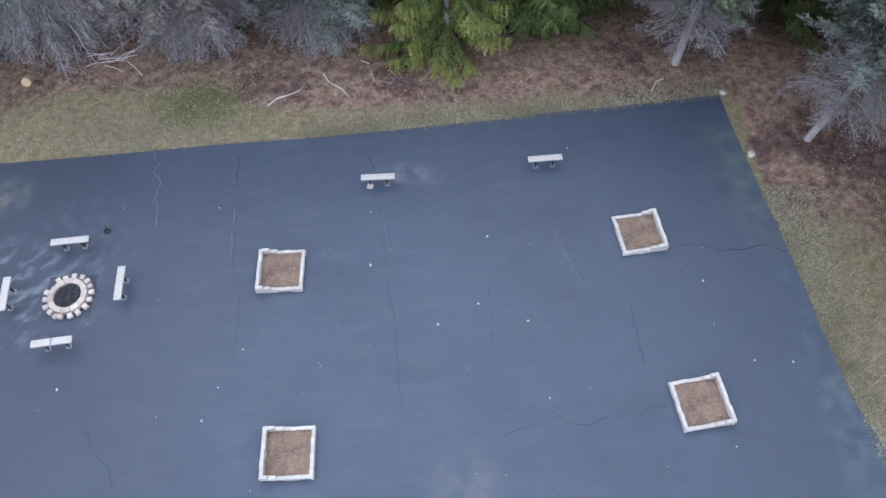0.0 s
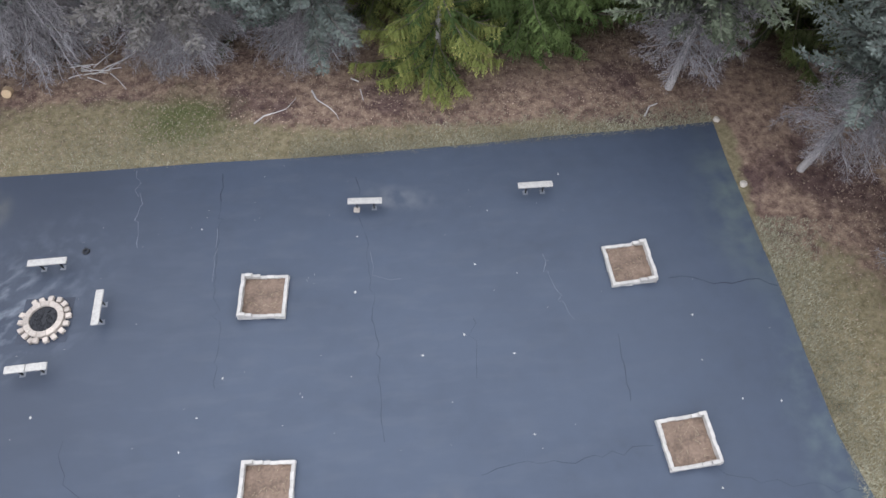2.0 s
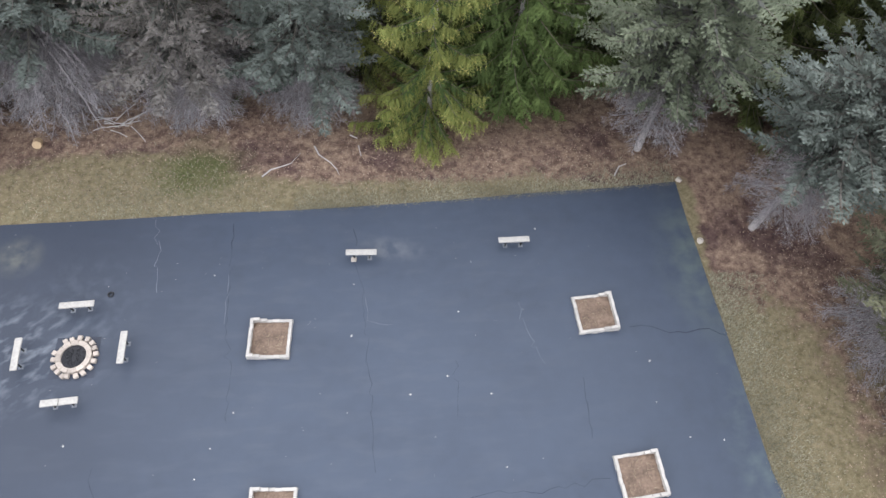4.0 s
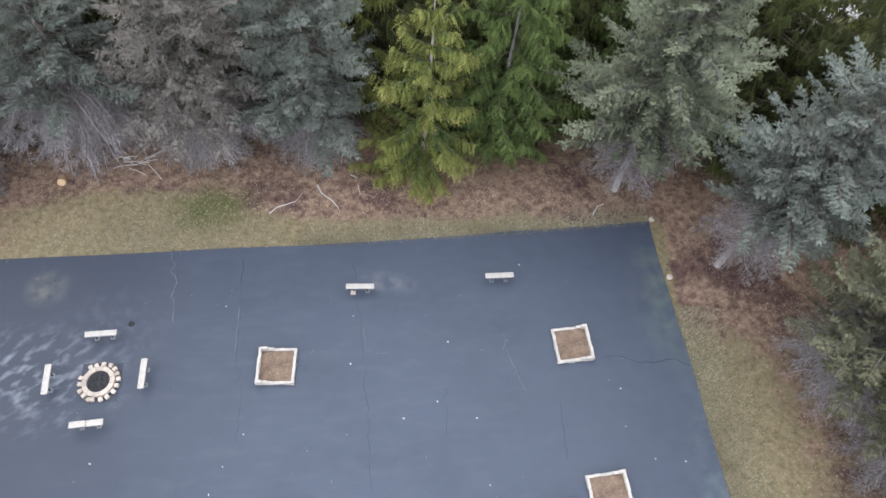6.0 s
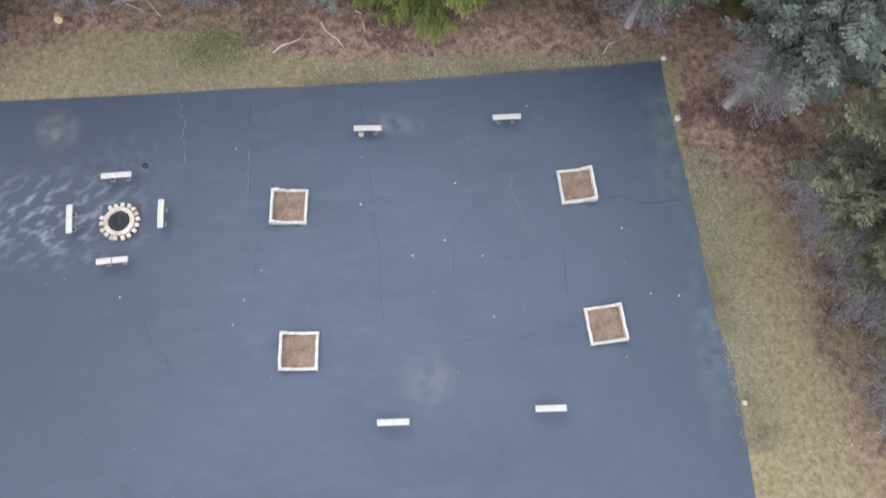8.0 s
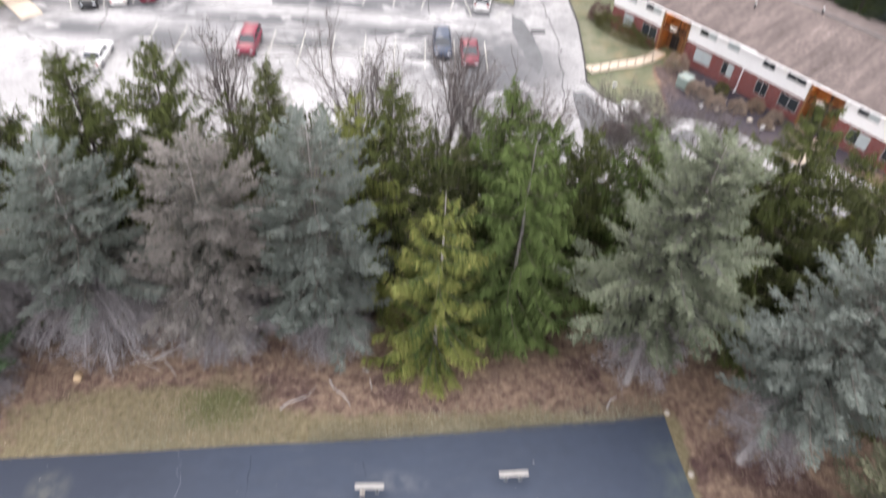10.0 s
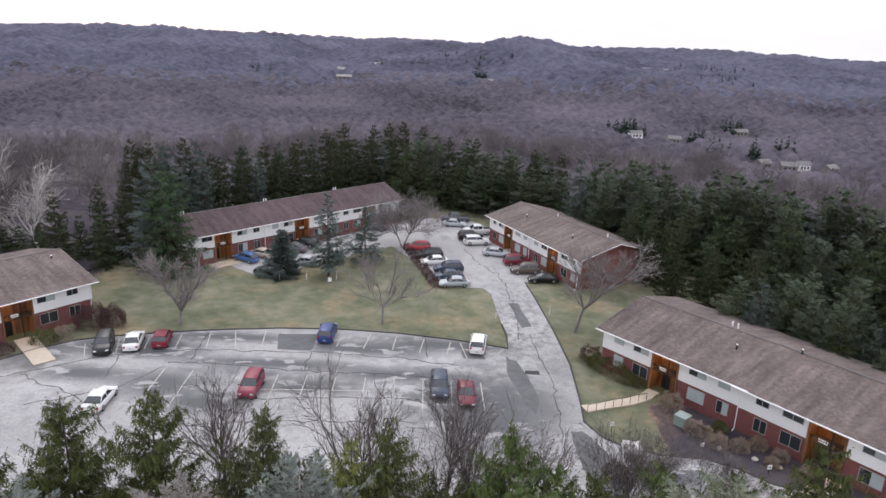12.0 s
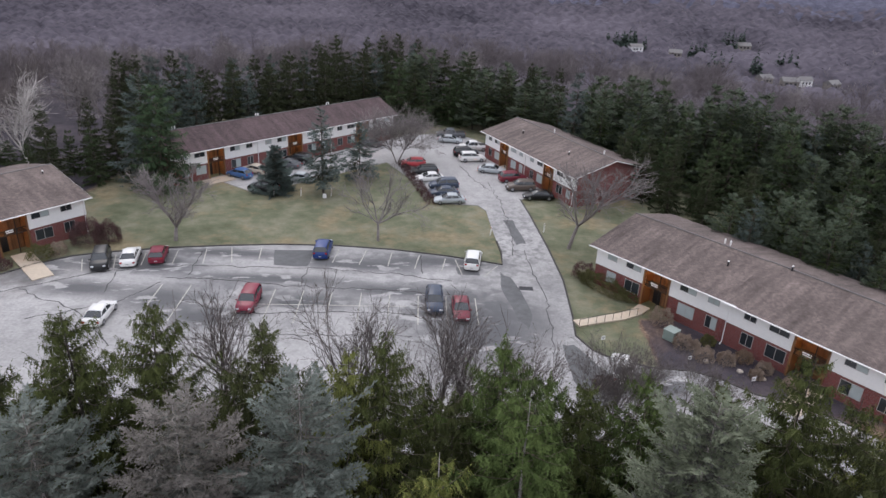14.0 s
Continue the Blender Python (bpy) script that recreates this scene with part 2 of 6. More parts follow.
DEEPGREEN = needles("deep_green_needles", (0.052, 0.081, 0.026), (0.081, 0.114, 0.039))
SAGEOLIVE = needles("sage_olive_needles", (0.125, 0.127, 0.078), (0.165, 0.165, 0.108))
FARPINE = needles("far_pine_needles", (0.0588, 0.0756, 0.04872), (0.08568, 0.1058, 0.0714))


# ---- mesh helpers ----
def mesh_ob(name, verts, faces, material, parent=None, smooth=False):
    me = bpy.data.meshes.new(name)
    me.from_pydata(np.asarray(verts).tolist(), [], np.asarray(faces).tolist() if not isinstance(faces, list) else faces)
    me.materials.append(material)
    if smooth:
        me.shade_smooth()
    ob = new(name, me)
    if parent:
        ob.parent = parent
    return ob


def part(name, bm, material, parent=None, label=""):
    me = bpy.data.meshes.new(name)
    bmesh.ops.recalc_face_normals(bm, faces=bm.faces)
    bm.to_mesh(me)
    bm.free()
    me.materials.append(material)
    ob = new(name, me)
    ob.parent = parent
    if label:
        tagged(ob, label)
    return ob


def shared(name, me, parent, m):
    ob = new(name, me)
    ob.parent = parent
    ob.matrix_basis = m
    return ob


def box(bm, x0, y0, z0, x1, y1, z1, m=None, bevel=0.0):
    """A box, bevelled where asked, into bm."""
    vs = bmesh.ops.create_cube(bm, size=1.0)["verts"]
    t = Matrix.Translation(((x0 + x1) / 2, (y0 + y1) / 2, (z0 + z1) / 2)) @ Matrix.Diagonal((x1 - x0, y1 - y0, z1 - z0, 1))
    bmesh.ops.transform(bm, matrix=(m @ t if m else t), verts=vs)
    if bevel:
        es = list({e for v in vs for e in v.link_edges})
        bmesh.ops.bevel(bm, geom=es, offset=bevel, segments=1, affect="EDGES")
    return vs


def boxed(*args, **kw):
    bm = bmesh.new()
    box(bm, *args, **kw)
    return bm


def tubes(segs, sides=3):
    """Verts and faces of tapered prisms: segs are rows of p0(3), p1(3), r0, r1."""
    s = np.asarray(segs, float)
    p0, p1, r0, r1 = s[:, 0:3], s[:, 3:6], s[:, 6], s[:, 7]
    d = p1 - p0
    d /= np.linalg.norm(d, axis=1, keepdims=True) + 1e-9
    ref = np.where(np.abs(d[:, 2:3]) > 0.9, [[1.0, 0, 0]], [[0, 0, 1.0]])
    u = np.cross(d, ref)
    u /= np.linalg.norm(u, axis=1, keepdims=True) + 1e-9
    w = np.cross(d, u)
    n = len(s)
    V = np.zeros((n, 2 * sides, 3))
    for k in range(sides):
        a = 2 * math.pi * k / sides
        o = math.cos(a) * u + math.sin(a) * w
        V[:, k] = p0 + o * r0[:, None]
        V[:, sides + k] = p1 + o * r1[:, None]
    base = (np.arange(n) * 2 * sides)[:, None]
    F = np.concatenate([base + np.array([[k, (k + 1) % sides, sides + (k + 1) % sides, sides + k]]) for k in range(sides)])
    return V.reshape(-1, 3), F


def kites(base, dirs, side, length, width, belly=0.4):
    """Four-cornered blades: from base along dirs, widest at belly of the length."""
    n = len(base)
    V = np.zeros((n, 4, 3))
    V[:, 0] = base
    mid = base + dirs * (length * belly)[:, None]
    V[:, 1] = mid + side * width[:, None]
    V[:, 2] = base + dirs * length[:, None]
    V[:, 3] = mid - side * width[:, None]
    return V.reshape(-1, 3), np.arange(n * 4).reshape(n, 4)


def unit(v):
    return v / (np.linalg.norm(v, axis=-1, keepdims=True) + 1e-9)


# ---- trees ----
GREYLIMB = mat("grey_brown_limbs", (0.17, 0.15, 0.13), 0.95, vary=0.3, scale=5)
LIVELIMB = mat("brown_limbs", (0.12, 0.1, 0.075), 0.95, vary=0.3, scale=5)


DARKBARK = mat("dark_bark", (0.075, 0.063, 0.053), 0.9, vary=0.3, scale=6)


# Inner twigs and needles, coloured darker to stand for shade inside crowns.
INNER = needles("inner_twigs_shade_tone", (0.036, 0.042, 0.022), (0.055, 0.058, 0.033))

INNERGREY = needles("inner_grey_twigs_shade_tone", (0.095, 0.098, 0.085), (0.125, 0.126, 0.11))


def spruce(height, radius, seed, needle, name="spruce_tree", live=0.0, clear=0.05, lean=(0, 0), shape=0.7, low=0.8, rate=2.2, boughs=7, droop=0.25, curl=0.25, fan=0.42, pitch=0.17, shoots=7, shoot=0.24, shoot_w=0.034, pendant=0.0,
           ragged=0.16, tilt=0.22, tips=None, limb=None, bark=None, plug=None, plug_n=1.0, skirt=None, skirt_w=0.011, gap=0.08, inner=0.22, bend=0.1, thick=1.5, sink=(0.35, 0.85)):
    """A spruce at the origin, bough by bough: each carries a flat fan of branchlets (or, pendant, a curtain of them) set with needle shoots; below the share live of its height stands a skirt of dead grey boughs."""
    rg = np.random.default_rng(seed)
    root = new(name)
    hs = np.linspace(0, height, 9)
    wob = np.cumsum(rg.normal(0, 0.03, (9, 2)), axis=0) + np.outer((hs / height) ** 1.3, lean)
    girth = lambda h: 0.0125 * height * (1 - h / height) + 0.015
    mesh_ob("trunk", *tubes([(*wob[i], hs[i], *wob[i + 1], hs[i + 1], girth(hs[i]), girth(hs[i + 1])) for i in range(8)], 7), bark or BARK, root, True)
    segs, dsegs, axes, leaves, ends, dead_axes, dead_twigs, plugs = [], [], [], [], [], [], [], []
    up3 = np.array([0, 0, 1.0])
    whorls = int(height * (1 - clear) * rate)
    for k in range(whorls):
        g = min(0.985, max(0.0, (k + rg.uniform(-0.4, 0.4)) / whorls))
        f = clear + (1 - clear) * g
        env = radius * (1 - g) ** shape * min(1.0, low + (1 - low) * g / 0.22)
        nb = max(3, int(round(boughs * (0.55 + 0.45 * (1 - g)) * (thick if f < live else 1.0))))
        a0 = rg.uniform(0, 6.283)
        for b in range(nb):
            if rg.random() < gap:
                continue
            az = a0 + 6.283 * b / nb + rg.normal(0, 0.2)
            h0 = f * height + rg.normal(0, 0.12)
            dead = f < live * (0.9 + 0.2 * rg.random())
            L = max(0.22, (env + 0.12) * (1 + rg.normal(0, ragged)))
            cx, cy = np.interp(h0, hs, wob[:, 0]), np.interp(h0, hs, wob[:, 1])
            if dead:
                L = (skirt or radius) * rg.uniform(0.7, 1.05)
                drop = rg.uniform(*sink)
            n = max(3, int(L / 0.5))
            s = np.linspace(0, 1, n + 1)
            turn = az + rg.normal(0, bend if not dead else 0.25) * s
            if dead:
                zz = h0 + L * (rg.uniform(0.0, 0.3) * s - drop * s * s)
            else:
                zz = h0 + L * ((0.5 * g * g - droop * (1 - 0.7 * g)) * s + curl * s ** 2.5 - 0.08 * s + rg.normal(0, 0.05) * s)
            P = np.stack([cx + np.cos(turn) * L * s, cy + np.sin(turn) * L * s, np.maximum(zz, 0.12)], 1)
            if dead:
                P[1:] += rg.normal(0, 0.02 * L, (n, 3)) * s[1:, None]
                P[:, 2] = np.maximum(P[:, 2], 0.1)
            r0 = (0.009 + 0.008 * L) * (1.25 if dead else 1.0)
            for q in range(n):
                (dsegs if dead else segs).append((*P[q], *P[q + 1], r0 * (1 - s[q] * 0.82), r0 * (1 - s[q + 1] * 0.82)))
            m = 2 * max(2, int(L * (1 - inner) / (pitch if not dead else 0.1)))
            t = np.clip(np.linspace(inner if not dead else 0.25, 0.97, m) + rg.normal(0, 0.015, m), 0.02, 0.99)
            B = np.stack([np.interp(t, s, P[:, c]) for c in range(3)], 1)
            i = np.minimum((t * n).astype(int), n - 1)
            T = unit(P[i + 1] - P[i])
            X = unit(np.cross(T, up3))
            roll = 0.0 if dead or pendant else rg.normal(0, 0.3)
            X = unit(X * math.cos(roll) + np.cross(X, T) * math.sin(roll))
            sg = np.where(np.arange(m) % 2 == 0, 1.0, -1.0)[:, None]
            ang = rg.normal(0.85, 0.14, (m, 1))
            if dead:
                bl = (0.32 + 0.75 * (1 - t) * min(1.0, L / 3)) * rg.uniform(0.6, 1.25, m)
                D = unit(T * np.cos(ang) + X * sg * np.sin(ang) + rg.normal(0, 0.25, (m, 3)) - up3 * 0.3)
                dead_axes.append((B, D, bl, np.full(m, skirt_w * 1.15), unit(np.cross(D, rg.normal(0, 1, D.shape)))))
                for u in (0.2, 0.35, 0.5, 0.65, 0.8, 0.95):
                    c = B + D * (bl * u)[:, None]
                    d2 = unit(D * 0.8 + rg.normal(0, 0.6, D.shape) - up3 * 0.12)
                    dead_twigs.append((c, d2, bl * rg.uniform(0.25, 0.6, m), np.full(m, skirt_w * 0.75), unit(np.cross(d2, rg.normal(0, 1, D.shape)))))
                continue
            bl = (np.minimum(fan * L * (1 - t) ** 0.8, 1.15) + 0.2) * rg.uniform(0.7, 1.25, m)
            if pendant:
                bl = (0.26 + 0.42 * np.sin(np.clip(t, 0, 1) * 2.7) * min(1.0, L / 2)) * rg.uniform(0.6, 1.35, m)
                D = unit(T * 0.3 + X * sg * rg.uniform(0.1, 0.75, (m, 1)) - up3 * pendant * rg.uniform(0.7, 1.3, (m, 1)))
                N = unit(np.cross(D, rg.normal(0, 1, D.shape)))
            else:
                D = unit(T * np.cos(ang) + X * sg * np.sin(ang) + up3 * (rg.normal(-0.1, tilt * 0.5, m))[:, None])
                N = unit(np.cross(X, T) + rg.normal(0, tilt, D.shape) - T * 0.15)
            axes.append((B, D, bl, np.full(m, shoot_w * 1.1), unit(np.cross(N, D))))
            Y = unit(np.cross(N, D))
            for q in range(shoots):
                u = (q + 0.6) / shoots
                c = B + D * (bl * u)[:, None] - up3 * (0.10 * bl * u * u)[:, None]
                sd = 1.0 if q % 2 else -1.0
                w = 0.0 if q == shoots - 1 else rg.normal(0.8, 0.15, (m, 1))
                d2 = unit(D * np.cos(w) + Y * sd * np.sin(w) + rg.normal(0, 0.12, D.shape))
                n2 = unit(N + rg.normal(0, 0.25, D.shape))
                row = (c, d2, shoot * rg.uniform(0.7, 1.2, m) * np.minimum(1.0, 0.5 + bl), shoot_w * rg.uniform(0.75, 1.25, m), unit(np.cross(n2, d2)))
                if tips is not None and q >= shoots - 2:
                    far = (t > 0.7) & (rg.random(m) < 0.7)
                    ends.append(tuple(v[far] for v in row))
                    row = tuple(v[~far] for v in row)
                leaves.append(row)
            e = unit(P[-1:] - P[-2:-1])
            leaves.append((P[-1:], e, np.array([shoot * 1.3]), np.array([shoot_w * 1.2]), unit(np.cross(up3[None], e))))
            # Inner blades in a darker colour, deepening the shade within the crown.
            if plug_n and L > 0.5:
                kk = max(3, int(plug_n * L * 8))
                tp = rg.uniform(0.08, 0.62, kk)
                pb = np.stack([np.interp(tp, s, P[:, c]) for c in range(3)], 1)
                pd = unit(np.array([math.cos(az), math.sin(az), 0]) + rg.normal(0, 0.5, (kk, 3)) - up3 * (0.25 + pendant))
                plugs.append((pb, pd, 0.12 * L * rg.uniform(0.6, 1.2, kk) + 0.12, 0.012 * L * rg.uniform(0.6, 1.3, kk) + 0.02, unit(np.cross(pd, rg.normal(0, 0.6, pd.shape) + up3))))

    def blades(nm, rows, material):
        B, D, Ln, Wd, S = (np.concatenate([r[i] for r in rows]) for i in range(5))
        return mesh_ob(nm, *kites(B, D, S, Ln, Wd, 0.45), material, root)

    tagged(mesh_ob("limbwork", *tubes(segs, 3), limb or LIVELIMB, root), kind="stuff")
    if dsegs:
        tagged(mesh_ob("dead_limbwork", *tubes(dsegs, 3), DEADTWIG, root), "dead grey lower branches", kind="stuff")
        tagged(blades("dead_twigwork", dead_axes + dead_twigs, DEADTWIG), "fine dead grey twigs", kind="stuff")
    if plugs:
        tagged(blades("inner_foliage", plugs, plug or INNER), "inner needles and twigs, coloured darker as crown shade", kind="stuff")
    blades("crown", axes + leaves, needle)
    if ends:
        tagged(blades("new_growth", ends, tips), "bright yellowish branch tips", kind="stuff")
    return root


def bare_tree(height, spread, seed, bark, name="bare_tree", stems=1, fine=4, trunk_share=0.28, twig=0.006, bushy=True, girth=0.011, limb=1.0):
    """A leafless broadleaf tree at the origin: trunk and forking limbs down to fine twigs."""
    rg = np.random.default_rng(seed)
    root = new(name)
    trunk, limbs = [], []

    def grow(p, d, L, r, level):
        n = 3 if level < 2 else 2
        q = p
        for k in range(n):
            d = unit(d + rg.normal(0, 0.09 + 0.03 * level, 3) + np.array([0, 0, 0.05]))
            e = q + d * (L / n)
            (trunk if level == 0 else limbs).append((*q, *e, r * (1 - 0.3 * k / n), r * (1 - 0.3 * (k + 1) / n)))
            q = e
            if level < fine and (level > 0 or k == n - 1):
                for _ in range(1 if level == 0 else (2 if level < fine - 1 else 3) if bushy else (1 if level < fine - 1 else 2)):
                    nd = unit(d + rg.normal(0, 0.55, 3) * np.array([spread, spread, 0.6]))
                    grow(q, nd, L * rg.uniform(0.5, 0.72), max(r * 0.5, twig), level + 1)
        if level < fine:
            for _ in range(2 if level else 4):
                nd = unit(d + rg.normal(0, 0.5, 3) * np.array([spread, spread, 0.5]))
                grow(q, nd, L * rg.uniform(0.6, 0.85) * (1 if level else limb), max(r * 0.6, twig), level + 1)

    for k in range(stems):
        d0 = unit(np.array([*rg.normal(0, 0.08 if stems == 1 else 0.3, 2), 1.0]))
        grow(np.zeros(3), d0, height * trunk_share, girth * height / stems ** 0.5, 0)
    mesh_ob("trunk", *tubes(trunk, 7), bark, root, True)
    A = np.array(limbs)
    top = A[:, 5].max()
    thin = A[:, 6] <= twig * 1.6
    tagged(mesh_ob("limbwork", *tubes(A[~thin], 3), bark, root), kind="stuff")
    T = A[thin]
    d = T[:, 3:6] - T[:, :3]
    ln = np.linalg.norm(d, axis=1)
    S = unit(np.cross(d, rg.normal(0, 1, d.shape)))
    tagged(mesh_ob("twigwork", *kites(T[:, :3], unit(d), S, ln * 1.15, np.maximum(T[:, 6], 0.004) * 1.3), bark, root), "fine bare twigs", kind="stuff")
    root.scale = (height / top,) * 3
    return root


# ---- land ----
LOT = -2.0


def court_z(x, y):
    return 0.0317 * max(-60, min(30, x)) - 0.0075 * max(-40, min(30, y))


def smooth(a, b, v):
    t = max(0.0, min(1.0, (v - a) / (b - a)))
    return t * t * (3 - 2 * t)


def land(x, y):
    """Height of the land: the court's gentle slope, the lot's terrace, the valley and the far hills."""
    near = court_z(x, y)
    z = near + (LOT - 0.06 - near) * smooth(24.5, 37, y + 0.12 * abs(min(0, x + 25)))
    r = math.hypot(x + 6, (y - 70) * 0.86)
    z -= 68 * smooth(78, 430, r)
    if r > 300:
        n = noise.fractal(Vector((x / 420, y / 420, 0.3)), 1.0, 2.0, 5)
        n2 = 1 - 2 * abs(noise.noise(Vector((x / 190, y / 260, 2.7))))
        far = smooth(520, 2250, r)
        z += 55 * far ** 1.15 + (n * 28 + n2 * 13) * smooth(450, 1000, r) * (1 - 0.7 * smooth(1500, 2100, r)) * smooth(280, 700, r)
        hill = lambda cx, cy, sx, sy, h: h * math.exp(-(((x - cx) / sx) ** 2 + ((y - cy) / sy) ** 2))
        z += hill(-1048, 1763, 129, 230, 21) + hill(-600, 1756, 150, 230, 22) + hill(-445, 1746, 85, 230, 17)
        z += hill(74, 1500, 100, 230, 36) + hill(190, 1490, 100, 230, 44)
        z += hill(584, 2019, 169, 230, 10) + hill(749, 1964, 169, 230, 11) + hill(956, 1927, 212, 230, 7) - 75 * smooth(2050, 3000, r)
    return z


def ground_material():
    m = bpy.data.materials.new("winter_ground")
    m.use_nodes = True
    n, l = m.node_tree.nodes, m.node_tree.links
    p = n["Principled BSDF"]
    p.inputs["Roughness"].default_value, p.inputs["Specular IOR Level"].default_value = 0.95, 0.2
    co = n.new("ShaderNodeTexCoord")

    def tex(scale, detail=7, rough=0.6):
        t = n.new("ShaderNodeTexNoise")
        t.inputs["Scale"].default_value, t.inputs["Detail"].default_value, t.inputs["Roughness"].default_value = scale, detail, rough
        l.new(co.outputs["Object"], t.inputs["Vector"])
        return t.outputs["Fac"]

    def ramp(src, *stops):
        r = n.new("ShaderNodeValToRGB")
        while len(r.color_ramp.elements) < len(stops):
            r.color_ramp.elements.new(0.5)
        for e, (pos, c) in zip(r.color_ramp.elements, stops):
            e.position, e.color = pos, (*c, 1)
        l.new(src, r.inputs[0])
        return r.outputs[0]

    def mask(name, scale, lo=0.36, hi=0.64):
        a = n.new("ShaderNodeAttribute")
        a.attribute_name = name
        s = n.new("ShaderNodeMath")
        s.operation = "ADD"
        l.new(a.outputs["Fac"], s.inputs[0])
        k = n.new("ShaderNodeMapRange")
        k.inputs["To Min"].default_value, k.inputs["To Max"].default_value = -0.55, 0.55
        l.new(tex(scale), k.inputs["Value"])
        l.new(k.outputs[0], s.inputs[1])
        q = n.new("ShaderNodeMapRange")
        q.inputs["From Min"].default_value, q.inputs["From Max"].default_value = lo, hi
        l.new(s.outputs[0], q.inputs["Value"])
        return q.outputs[0]

    def over(fac, a, b):
        x = n.new("ShaderNodeMixRGB")
        l.new(fac, x.inputs[0]), l.new(a, x.inputs[1]), l.new(b, x.inputs[2])
        return x.outputs[0]

    litter = ramp(tex(2.2, 12, 0.82), (0.32, (0.056, 0.034, 0.028)), (0.45, (0.150, 0.098, 0.074)), (0.57, (0.294, 0.207, 0.150)), (0.7, (0.500, 0.384, 0.276)))
    dry = ramp(tex(3.5, 10, 0.75), (0.3, (0.106, 0.086, 0.048)), (0.5, (0.201, 0.167, 0.097)), (0.7, (0.319, 0.265, 0.169)))
    green = ramp(tex(0.3, 14, 0.68), (0.3, (0.092, 0.104, 0.059)), (0.5, (0.158, 0.164, 0.104)), (0.72, (0.269, 0.251, 0.184)))
    tan = ramp(tex(0.9, 12, 0.7), (0.3, (0.165, 0.135, 0.079)), (0.7, (0.362, 0.288, 0.181)))
    green = over(ramp(tex(0.11, 7, 0.72), (0.5, (0, 0, 0)), (0.62, (0.75, 0.75, 0.75))), green, tan)
    lush = ramp(tex(6.0), (0.3, (0.06, 0.072, 0.024)), (0.7, (0.136, 0.14, 0.06)))
    wood = ramp(tex(0.14, 6, 0.7), (0.3, (0.0286, 0.0247, 0.0312)), (0.5, (0.0624, 0.0533, 0.0637)), (0.68, (0.1105, 0.091, 0.0988)))
    # Darker red-brown litter, mixed in as random patches.
    dark_litter = ramp(tex(2.2, 10, 0.75), (0.35, (0.041, 0.023, 0.025)), (0.55, (0.087, 0.051, 0.050)), (0.7, (0.140, 0.095, 0.083)))
    litter = over(ramp(tex(0.28, 5, 0.65), (0.5, (0, 0, 0)), (0.62, (0.8, 0.8, 0.8))), litter, dark_litter)
    c = over(mask("dry", 1.4), litter, dry)
    c = over(mask("lawn", 0.45), c, green)
    c = over(mask("lush", 1.2, 0.15, 1.0), c, lush)
    c = over(mask("wood", 0.08), c, wood)
    # Distant ground follows the far woods' tone, their bluish haze included.
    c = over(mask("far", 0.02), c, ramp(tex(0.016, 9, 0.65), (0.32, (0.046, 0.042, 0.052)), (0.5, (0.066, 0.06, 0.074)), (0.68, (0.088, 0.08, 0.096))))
    l.new(c, p.inputs["Base Color"])
    b = n.new("ShaderNodeBump")
    b.inputs["Strength"].default_value, b.inputs["Distance"].default_value = 0.9, 0.06
    l.new(tex(7.0, 10, 0.8), b.inputs["Height"])
    l.new(b.outputs[0], p.inputs["Normal"])
    return m


def edge_y(x):
    """The court's far edge."""
    return 20.95 + 0.108 * x + 0.0012 * x * x if x > -21 else 18.95 + (x + 21) * 0.102


def zones(x, y):
    """Shares of dry grass, lawn, lush grass and bare wood at a place."""
    past = y - edge_y(x)
    strip = 1.3 + 2.4 * smooth(-4, -14, x) if x < 6 else 1.2 - 0.9 * smooth(6, 11, x)
    dry = smooth(strip + 0.7, strip - 0.5, past) if x < 14 else 0.0
    if x >= 13 and y < 22:
        dry = max(dry, smooth(18.5, 13.5, y) * (0.95 - 0.5 * smooth(16.8 + 0.12 * (18 - y), 18.5 + 0.25 * (18 - y), x)))
    lawn = 0.0
    if y > 60:
        lawn = 1 - smooth(60, 78, math.hypot((x + 6) * 0.95, y - 85))
    lawn *= 1 - smooth(-48, -54, x) * smooth(88, 94, y)
    if 13 < x < 40 and 48 < y < 100:
        lawn = max(lawn, 0.75)
        off = (x - 18.3) * 0.75 + (y - 73.9) * 0.66  # how far behind the line of the houses' front
        if -9.5 < off < 1.5 and y < 66.5 and x > 21:
            lawn = 0.0
    if x < -10 and y < 30:
        lawn = 0.3 * smooth(3.8, 2.0, past) * smooth(-7, -12, x)
    if x < -15 and y < 30:
        dry *= smooth(-27, -18, x)
        lawn *= smooth(-27, -18, x)
    lush = 1.05 * smooth(3.6, 0.6, math.hypot(x + 11.2, (y - 22.7) * 1.5)) + 0.8 * smooth(2.0, 0.6, math.hypot(x + 24.5, y - 20.8))
    wood = smooth(72, 95, math.hypot(x + 6, (y - 72) * 0.9))
    if y > 47 and x > 12 or y > 60:
        wood = max(wood, smooth(47, 51, y) * (1 - lawn) * (0.7 if x < 48 and y < 66.5 else 1.0))
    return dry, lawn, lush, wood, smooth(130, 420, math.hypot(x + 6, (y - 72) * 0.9))


